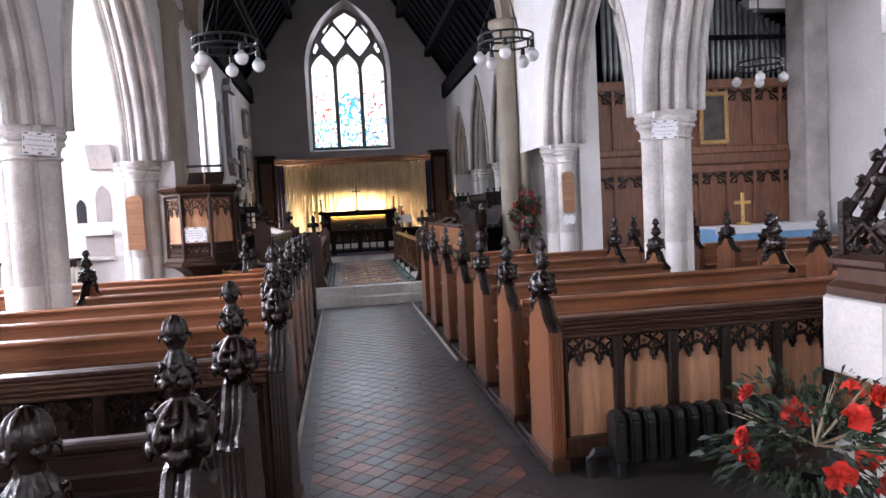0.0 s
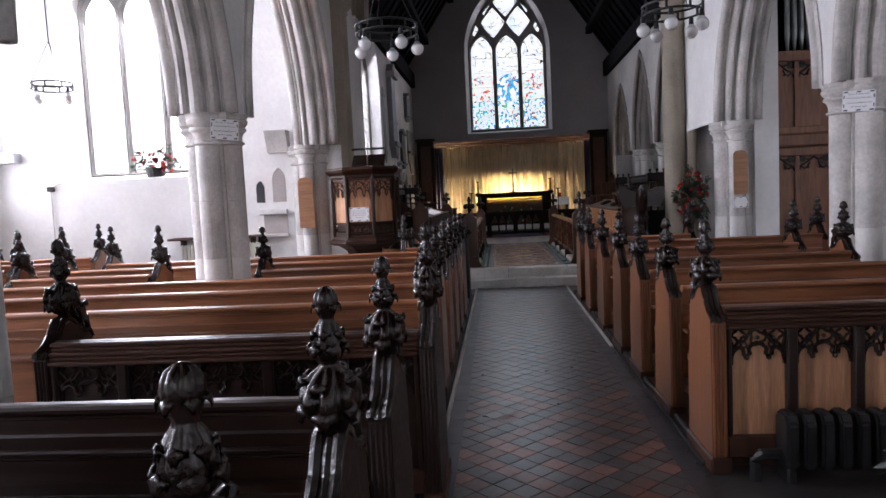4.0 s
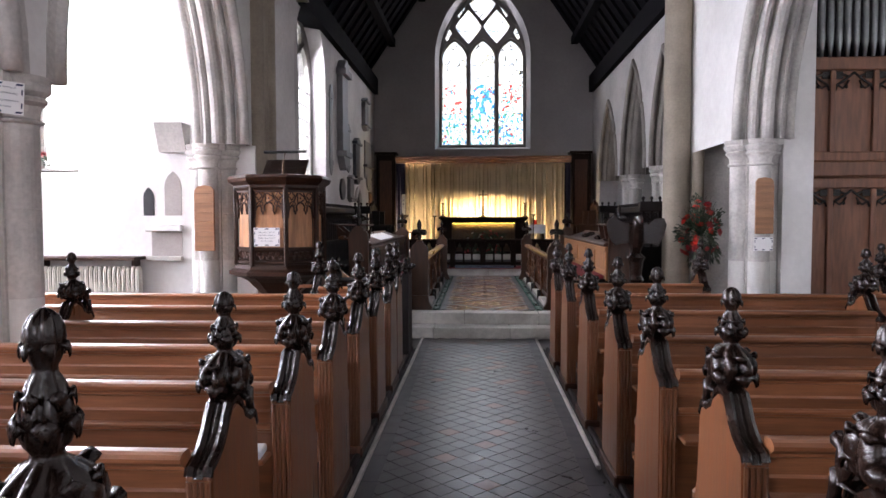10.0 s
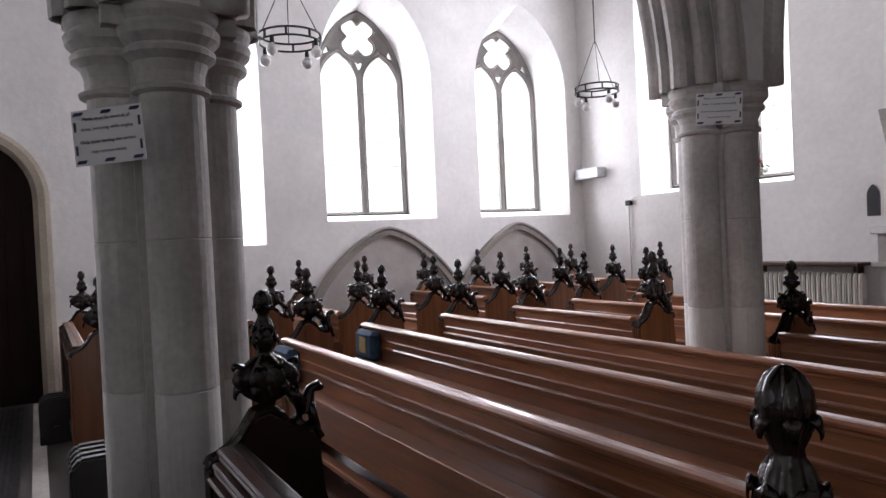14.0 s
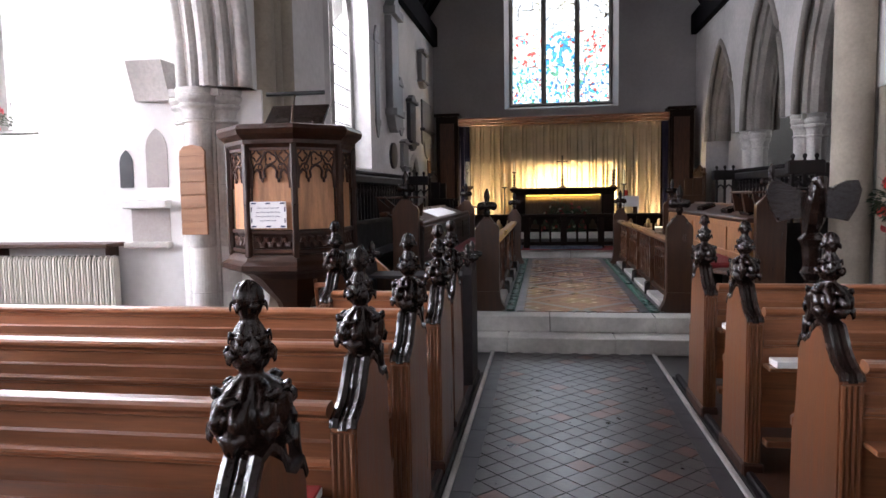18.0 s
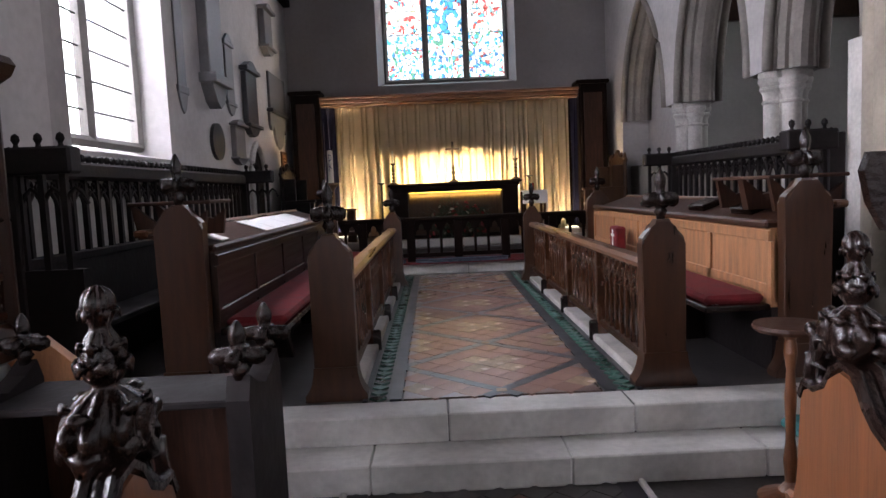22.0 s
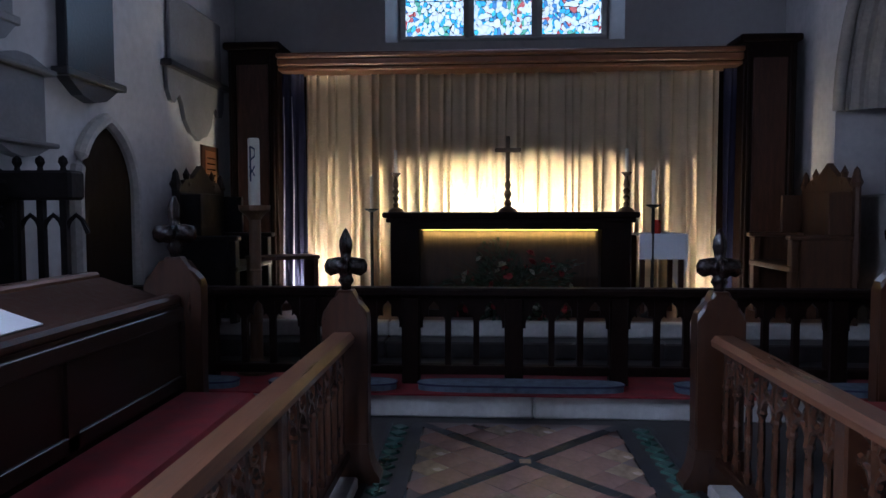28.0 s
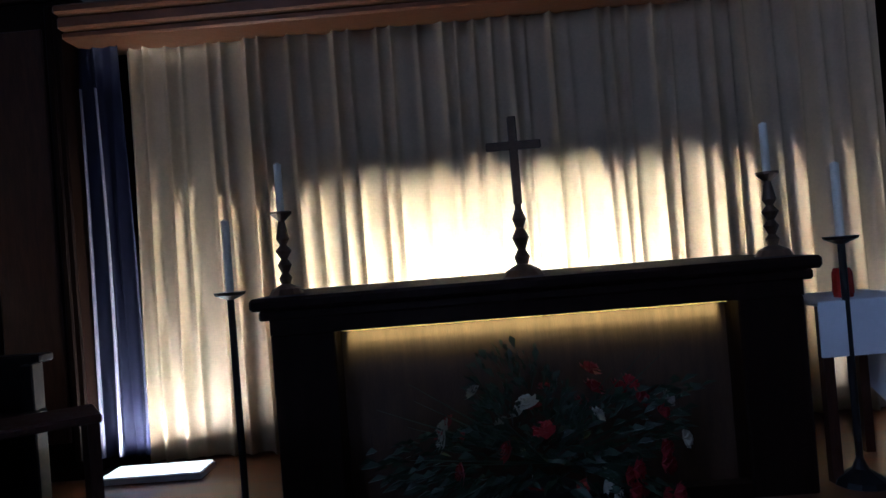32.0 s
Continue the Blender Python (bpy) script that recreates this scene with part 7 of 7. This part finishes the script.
# ---- font ----
def font():
    ob = thing("font", "pale stone font with a tall dark carved oak cover", "font", "", pose(2.55, -8.31, 0))
    bm = bmesh.new()
    octo(bm, [(0.5, 0), (0.5, 0.1), (0.34, 0.16), (0.24, 0.24), (0.24, 0.46), (0.34, 0.56), (0.52, 0.6)])
    part("stem", bm, M_STEP, ob)
    bm = bmesh.new()
    octo(bm, [(0.5, 0.595), (0.52, 0.61), (0.52, 0.99), (0.5, 1.0), (0.3, 1.0)])
    part("bowl", bm, mat("white_stone", (0.45, 0.43, 0.4), 0.7, var=0.16, scale=4), ob)
    bm = bmesh.new()
    octo(bm, [(0.46, 1.0), (0.5, 1.01), (0.5, 1.05), (0.45, 1.08), (0.45, 1.15), (0.49, 1.17), (0.49, 1.2), (0.4, 1.22)])
    cover = part("cover", bm, M_BROWN, ob)
    for k in range(8):
        a = radians(45 * k)
        bm = bmesh.new()
        cusp_head(bm, 0.3, 1.22, 0.18, 0.018, 0)
        box(bm, -0.17, -0.02, 1.22, -0.13, 0.02, 1.5)
        t = part("tracery", bm, M_DARK, cover)
        t.matrix_local = pose(0.39 * math.sin(a), -0.39 * math.cos(a), 0, 0, 0, math.degrees(a))
        bm = bmesh.new()
        line = [(0.4, 1.4), (0.31, 1.55), (0.2, 1.75), (0.09, 1.95), (0.0, 2.15)]
        tube(bm, [(q * math.sin(a), -q * math.cos(a), z) for q, z in line], [0.026, 0.024, 0.022, 0.02, 0.02], 6)
        for q, z in ((0.38, 1.48), (0.31, 1.6), (0.24, 1.73), (0.17, 1.85), (0.1, 1.98)):
            bmesh.ops.create_icosphere(bm, subdivisions=1, radius=0.042, matrix=Matrix.Translation((q * math.sin(a), -q * math.cos(a), z)))
        part("crocket_rib", bm, M_DARK, cover)
    fin = part("finial", poppyhead(), M_DARK, cover, smooth=True)
    fin.matrix_local = pose(0, 0, 2.08)


font()

# ---- north aisle walls ----
# darker stone for flat recess plates: their inner shade is in the colour
M_RECESS_SHADE = mat("shaded_recess_stone", (0.33, 0.3, 0.285), 0.85, var=0.15, scale=3)


def tomb_recess(y0, y1, spring, rise):
    ob = tagged(new("tomb_recess"), "low pointed tomb recess with moulded stone arch in the wall", "recess", "tomb recesses", "structure")
    pts = []
    for k in range(33):
        u = k / 16 - 1
        pts.append(((y0 + y1) / 2 + u * (y1 - y0) / 2, spring + rise * (1 - abs(u) ** 1.55) ** 0.82))
    # thin plate on the wall, coloured for the depth shading of a recess
    bm = bmesh.new()
    prism(bm, [(y0, 0.0)] + pts + [(y1, 0.0)], "x", NW, NW + 0.008)
    part("back", bm, M_RECESS_SHADE, ob)
    bm = bmesh.new()
    arch_band(bm, "x", pts, NW, NW + 0.06, 0.1)
    part("arch", bm, M_STONE_GREY, ob)
    bm = bmesh.new()
    arch_roll(bm, "x", pts, NW + 0.05, 0.03)
    part("roll", bm, M_STONE_GREY, ob, smooth=True)


tomb_recess(-5.44, -3.06, 0.8, 0.98)
tomb_recess(-3.1, -0.72, 0.8, 0.98)

ob = tagged(new("door_2"), "dark oak plank door in a pointed stone arch", "door", kind="structure")
pts = [(-9.93, 0)] + arch_points(-9.93, -8.5, 2.25, 0.72, 10) + [(-8.5, 0)]
bm = bmesh.new()
prism(bm, pts, "x", NW, NW + 0.02)
part("door_leaf", bm, M_ALTAR, ob)
for k in range(8):
    y = -9.88 + k * 0.17
    part("plank", bx(NW + 0.02, y, 0.05, NW + 0.035, y + 0.16, 2.2, 0.003), M_ALTAR, ob)
bm = bmesh.new()
arch_roll(bm, "x", pts, NW + 0.03, 0.09)
part("stone_arch", bm, M_STONE_WARM, ob)
notice(NW + 0.045, -9.22, 1.67, 90, 0.22, 0.3, label="plain white paper sheet pinned to the door")
# entrance mat and border
ob = thing("door_mat", "long black ribbed entrance mat", "mat", "", pose(-6.4, -8.93, 0))
part("rubber", bx(-2.4, -0.17, 0, 1.6, 0.17, 0.012), M_RAD, ob)
for k in range(7):
    y = -0.15 + k * 0.043
    part("rib", bx(-2.38, y, 0.012, 1.58, y + 0.02, 0.018), M_IRON, ob)
for y in (-9.3, -8.68):
    tagged(part("trim_tiles", bx(-8.95, y, 0, -3.9, y + 0.1, 0.004), M_KERB), "pale tile border strip along the mat", "trim", kind="structure")

# east wall of the north aisle: niches and fittings
ob = tagged(new("wall_niche"), "small pointed stone niche and square aumbry", "niche", kind="structure")
# flat plates: slate and dark stone colours give the niches' inner shade
for a, b, z0, z1, r, m in ((-4.42, -4.28, 1.62, 1.85, 0.13, M_SLATE), (-4.14, -3.92, 1.62, 1.98, 0.2, M_RECESS_SHADE)):
    bm = bmesh.new()
    prism(bm, [(a, z0)] + arch_points(a, b, z1, r, 6) + [(b, z0)], "y", -0.458, -0.449)
    part("recess", bm, m, ob)
part("ledge", bx(-4.36, -0.55, 1.42, -3.9, -0.449, 1.5, 0.01), M_PLASTER, ob)
part("ledge", bx(-4.36, -0.55, 1.04, -3.9, -0.449, 1.1, 0.01), M_STONE, ob)
part("aumbry", bx(-4.32, -0.456, 1.1, -3.92, -0.449, 1.42), M_RECESS_SHADE, ob)
ob = thing("corbel", "projecting grey stone corbel on the arcade wall", "corbel", "", pose(-4.0, -0.45, 2.42))
bm = bmesh.new()
prism(bm, [(-0.25, 0.35), (0.0, 0.35), (0.0, 0.0), (-0.12, 0.0)], "x", -0.15, 0.2)
part("block", bm, M_STONE, ob)
ob = thing("wall_speaker", "pale grey box loudspeaker in the corner of the aisle", "loudspeaker", "", pose(-8.72, -0.45, 2.56))
part("cabinet", bx(-0.3, -0.2, -0.08, 0.25, 0.0, 0.09, 0.01), mat("pale_grey_plastic", (0.5, 0.52, 0.55), 0.5, var=0.04), ob)
ob = thing("wall_pipe", "thin pipe and bracket on the aisle east wall", "pipe", "", pose(-7.98, -0.45, 0))
bm = bmesh.new()
tube(bm, [(0, -0.03, 0.6), (0, -0.03, 2.0), (0.12, -0.03, 2.1), (0.2, -0.04, 2.1)], 0.012, 6)
part("pipe", bm, M_KERB, ob)
part("bracket", bx(-0.06, -0.06, 1.98, 0.06, 0.0, 2.06, 0.01), M_IRON, ob)

# ---- south chapel: screen, organ, altar ----
M_SCREEN = mat("red_brown_screen_oak", (0.2, 0.085, 0.045), 0.45, var=0.3, scale=3, grain=(8, 8, 1), random_var=0.1)


def screen():
    ob = thing("chapel_screen", "tall red-brown oak panelled screen with carved panel heads", "screen", "")
    y = 0.05
    x0, x1 = 3.85, 8.15
    part("backing", bx(x0, y, 0, x1, y + 0.05, 3.6), M_SCREEN, ob)
    n = 8
    w = (x1 - x0) / n
    for z0, z1 in ((0.0, 0.15), (1.95, 2.09), (2.3, 2.42), (3.45, 3.62)):
        part("rail", bx(x0, y - 0.07, z0, x1, y, z1, 0.015), M_SCREEN, ob)
    part("beam", bx(x0, y - 0.1, 2.1, x1, y, 2.3, 0.02), M_SCREEN, ob)
    for i in range(n + 1):
        x = x0 + i * w
        part("stile", bx(x - 0.035, y - 0.05, 0.15, x + 0.035, y, 1.95, 0.008), M_SCREEN, ob)
        part("stile", bx(x - 0.035, y - 0.05, 2.42, x + 0.035, y, 3.45, 0.008), M_SCREEN, ob)
    for i in range(n):
        for z, dz in ((1.72, 0.22), (3.2, 0.24)):
            bm = bmesh.new()
            cusp_head(bm, w - 0.07, z, dz, 0.016, 0)
            t = part("tracery", bm, M_DARK, ob)
            t.matrix_local = pose(x0 + (i + 0.5) * w, y - 0.02, 0)


screen()


def organ():
    ob = thing("organ", "dull grey organ pipes in a dark case above the screen", "organ", "")
    m = mat("dull_tin_pipe", (0.3, 0.32, 0.32), 0.4, metal=0.8, var=0.2, scale=5)
    part("case", bx(3.9, 0.45, 3.62, 8.1, 0.55, 6.5), M_ROOF, ob)
    part("case_rail", bx(5.3, 0.08, 4.35, 8.1, 0.14, 4.42), M_ROOF, ob)
    for i in range(34):
        x = 4.35 + i * 0.11
        h = 6.4 - 0.035 * abs(i - 14) if i < 24 else 5.0 - 0.05 * (i - 24)
        bm = bmesh.new()
        lathe(bm, [(0.015, 3.62), (0.045, 3.9), (0.045, h)], 10, x, 0.25)
        part("pipe", bm, m, ob, smooth=True)
    part("swell_box", bx(7.1, 0.1, 4.9, 8.15, 0.5, 5.1), M_PLASTER, ob)


organ()
M_BLUE = mat("pale_blue_frontal", (0.2, 0.42, 0.68), 0.7, var=0.1, scale=5)
M_GOLD = mat("bright_gilt", (0.75, 0.52, 0.18), 0.3, metal=0.8, var=0.15, scale=10)
ob = thing("chapel_altar", "chapel altar with pale blue frontal and white linen cloth", "altar", "", pose(6.7, -0.65, 0))
part("frontal", bx(-0.95, -0.3, 0.05, 0.95, 0.3, 0.97, 0.01), M_BLUE, ob)
part("linen", bx(-1.02, -0.34, 0.97, 1.02, 0.34, 1.0, 0.008), M_LINEN, ob)
part("linen_drop", bx(-1.02, -0.345, 0.88, 1.02, -0.335, 0.97), M_LINEN, ob)
ob = thing("standing_cross", "gilt standing cross on the chapel altar", "cross", "", pose(6.42, -0.6, 1.0))
part("base", bx(-0.1, -0.05, 0, 0.1, 0.05, 0.05, 0.01), M_GOLD, ob)
part("upright", bx(-0.03, -0.015, 0.05, 0.03, 0.015, 0.56, 0.005), M_GOLD, ob)
part("cross_bar", bx(-0.15, -0.015, 0.36, 0.15, 0.015, 0.42, 0.005), M_GOLD, ob)
M_FRAME = mat("worn_gilt_frame", (0.36, 0.22, 0.08), 0.4, metal=0.4, var=0.2, scale=8)
ob = thing("framed_painting", "dark painting in a broad gilt frame on the screen", "painting", "", pose(6.25, -0.03, 2.45))
part("canvas", bx(-0.2, -0.02, 0.08, 0.2, 0.0, 0.86), mat("dark_oil_paint", (0.05, 0.045, 0.04), 0.5, var=0.8, scale=5), ob)
for a, b, c, d in ((-0.28, 0.0, 0.28, 0.08), (-0.28, 0.86, 0.28, 0.94), (-0.28, 0.08, -0.2, 0.86), (0.2, 0.08, 0.28, 0.86)):
    part("frame_bar", bx(a, -0.05, b, c, 0.0, d, 0.012), M_FRAME, ob)
tagged(part("pilaster", bx(7.75, -0.5, 0, 8.2, 0.04, 6.6, 0.03), M_STONE), "grey stone pilaster at the aisle wall", "pilaster", kind="structure")
ob = tagged(new("wall_niche_south"), "small round-headed stone niche in the aisle wall", "niche", kind="structure")
# flat plate with the niche's inner shade in its colour
bm = bmesh.new()
prism(bm, [(-1.75, 1.15)] + arch_points(-1.75, -1.25, 1.45, 0.25, 8) + [(-1.25, 1.15)], "x", SW - 0.01, SW)
part("recess", bm, M_RECESS_SHADE, ob)


# ---- floors of tiles ----
def tile_mats():
    return [mat("slate_grey_tile", (0.046, 0.04, 0.039), 0.32, var=0.4, scale=6, bump=0.12, bump_scale=50, random_var=0.5, spec=0.6),
            mat("worn_red_tile", (0.35, 0.215, 0.175), 0.18, var=0.16, scale=2.5, bump=0.008, bump_scale=50, random_var=0.08),
            mat("buff_tile", (0.42, 0.31, 0.21), 0.22, var=0.3, scale=8, bump=0.01, random_var=0.2),
            mat("green_tile", (0.05, 0.12, 0.095), 0.28, var=0.4, scale=8, bump=0.03, random_var=0.2),
            mat("black_tile", (0.022, 0.022, 0.026), 0.36, var=0.25, scale=8, bump=0.01, random_var=0.2),
            mat("dull_red_tile", (0.14, 0.06, 0.042), 0.34, var=0.35, scale=6, bump=0.12, bump_scale=50, random_var=0.35, spec=0.6)]


TILES = tile_mats()


def tile_data(w, l, t, material):
    bm = bmesh.new()
    box(bm, -w / 2, -l / 2, 0, w / 2, l / 2, t)
    for v in bm.verts:
        if v.co.z > 0:
            v.co.x *= 1 - 0.003 / w
            v.co.y *= 1 - 0.003 / l
    me = bpy.data.meshes.new("tile")
    bmesh.ops.recalc_face_normals(bm, faces=bm.faces)
    bm.to_mesh(me)
    bm.free()
    me.materials.append(material)
    return me


def nave_paving():
    """Square tiles laid diagonally, dark with nested red squares towards the west."""
    rnd = random.Random(11)
    ob = tagged(new("aisle_paving"), "worn dark square tiles laid diagonally with nested red squares", "paving", kind="structure")
    w = l = 0.125
    kinds = (TILES[0], TILES[5])
    data = [tile_data(w - 0.004, l - 0.004, 0.012, m) for m in kinds]
    rest = [[], []]
    spots = []
    for i in range(-90, 90):
        for j in range(-90, 90):
            u, v = i * w, j * l
            x, y = (u - v) * 0.7071, (u + v) * 0.7071 - 6.5
            if abs(x + 0.12) < 0.68 and -12.6 < y < -0.22:
                d = max(abs(i % 8 - 4), abs(j % 8 - 4))
                red = (y < -6.0 and d in (1, 3) and rnd.random() < 0.92) or rnd.random() < (0.05 if y < -6 else 0.08)
                spots.append((y, x, 1 if red else 0, rnd.uniform(-0.0008, 0.0008), rnd.uniform(-0.6, 0.6)))
    spots.sort()
    near = [s for s in spots if -9.6 < s[0] < -7.0]
    picked = set(id(s) for s in near[:300])
    for s in spots:
        y, x, k, dz, tw = s
        m = pose(x, y, 0.001 + dz, 0, 0, 45 + tw)
        if id(s) in picked:
            t = new("tile", data[k])
            t.parent = ob
            t.matrix_local = m
        else:
            rest[k].append(m)
    for k in (0, 1):
        bm = bmesh.new()
        for m in rest[k]:
            box_at(bm, m, w - 0.004, l - 0.004, 0.012)
        tagged(part("laid_tiles", bm, kinds[k], ob), kind="stuff")
    for x0, x1 in ((-0.838, -0.735), (0.495, 0.598)):
        for i in range(28):
            y0 = -12.6 + i * 0.448
            part("border_slab", bx(x0, y0, 0.0, x1, min(y0 + 0.444, -0.16), 0.0152), TILES[4], ob)


def box_at(bm, m, w, l, t):
    k = 0.0015
    vs = [bm.verts.new(m @ Vector(p)) for p in ((-w / 2, -l / 2, 0), (w / 2, -l / 2, 0), (w / 2, l / 2, 0), (-w / 2, l / 2, 0),
          (-w / 2 + k, -l / 2 + k, t), (w / 2 - k, -l / 2 + k, t), (w / 2 - k, l / 2 - k, t), (-w / 2 + k, l / 2 - k, t))]
    for f in ((4, 5, 6, 7), (0, 1, 5, 4), (1, 2, 6, 5), (2, 3, 7, 6), (3, 0, 4, 7)):
        bm.faces.new([vs[i] for i in f])


def chancel_paving():
    """Diagonal squares of red and buff tile between dark bands, with green and black borders."""
    ob = tagged(new("chancel_paving"), "red and buff encaustic tiles in diagonal squares with dark bands and green borders", "paving", kind="structure")
    z = CZ
    cell, band = 0.863, 0.075
    s = (cell - band) / 5
    part("mortar_bed", bx(-0.57, 0.39, z, 0.57, 5.98, z + 0.0127), mat("brown_mortar", (0.13, 0.08, 0.065), 0.3, var=0.3, scale=2.5, bump=0.01), ob)
    data = {k: tile_data(s - 0.001, s - 0.001, 0.012, TILES[k]) for k in (1, 2)}
    rnd = random.Random(4)
    count = 0
    rest = {1: [], 2: [], 4: []}
    h = 0.70711
    for p in range(-8, 9):
        for q in range(-8, 9):
            for i in range(5):
                for j in range(5):
                    u, v = p * cell + band / 2 + (i + 0.5) * s, q * cell + band / 2 + (j + 0.5) * s
                    x, y = (u - v) * h, (u + v) * h + 1.70
                    if abs(x) > 0.52 or not 0.45 < y < 5.9:
                        continue
                    m = pose(x, y, z + 0.001 + rnd.uniform(0, 0.001), 0, 0, 45)
                    k = 2 if (i, j) in ((2, 2), (1, 2), (3, 2), (2, 1), (2, 3)) else 1
                    if count < 295:
                        t = new("tile", data[k])
                        t.parent = ob
                        t.matrix_local = m
                        count += 1
                    else:
                        rest[k].append(m)
            x, y = (p - q) * cell * h, (p + q) * cell * h + 1.70
            if abs(x) < 0.53 and 0.45 < y < 5.9:
                part("inset_tile", bx(x - 0.03, y - 0.03, z, x + 0.03, y + 0.03, z + 0.0145), TILES[2], ob)
            for i in range(6):
                w = (i + 0.5) * cell / 6
                for u, v, turn in ((p * cell + w, q * cell, 45), (p * cell, q * cell + w, -45)):
                    x, y = (u - v) * h, (u + v) * h + 1.70
                    if abs(x) < 0.56 and 0.41 < y < 5.95:
                        rest[4].append(pose(x, y, z + 0.001, 0, 0, turn))
    for k, ms in rest.items():
        bm = bmesh.new()
        for m in ms:
            if k == 4:
                box_at(bm, m, cell / 6 - 0.003, band - 0.006, 0.0125)
            else:
                box_at(bm, m, s - 0.001, s - 0.001, 0.012)
        if ms:
            tagged(part("laid_tiles", bm, TILES[k], ob), kind="stuff")
    for s2 in (-1, 1):
        x = s2 * 0.615
        part("border_band", bx(x - 0.035, 0.392, z, x + 0.035, 5.98, z + 0.014), TILES[4], ob)
        bm = bmesh.new()
        for i in range(53):
            box_at(bm, pose(s2 * 0.72, 0.44 + i * 0.105, z + 0.001, 0, 0, 45), 0.072, 0.072, 0.012)
        tagged(part("green_tiles", bm, TILES[3], ob), kind="stuff")
        part("border_band", bx(s2 * 0.79 - 0.015, 0.392, z, s2 * 0.79 + 0.015, 5.98, z + 0.01), TILES[4], ob)


nave_paving()
chancel_paving()
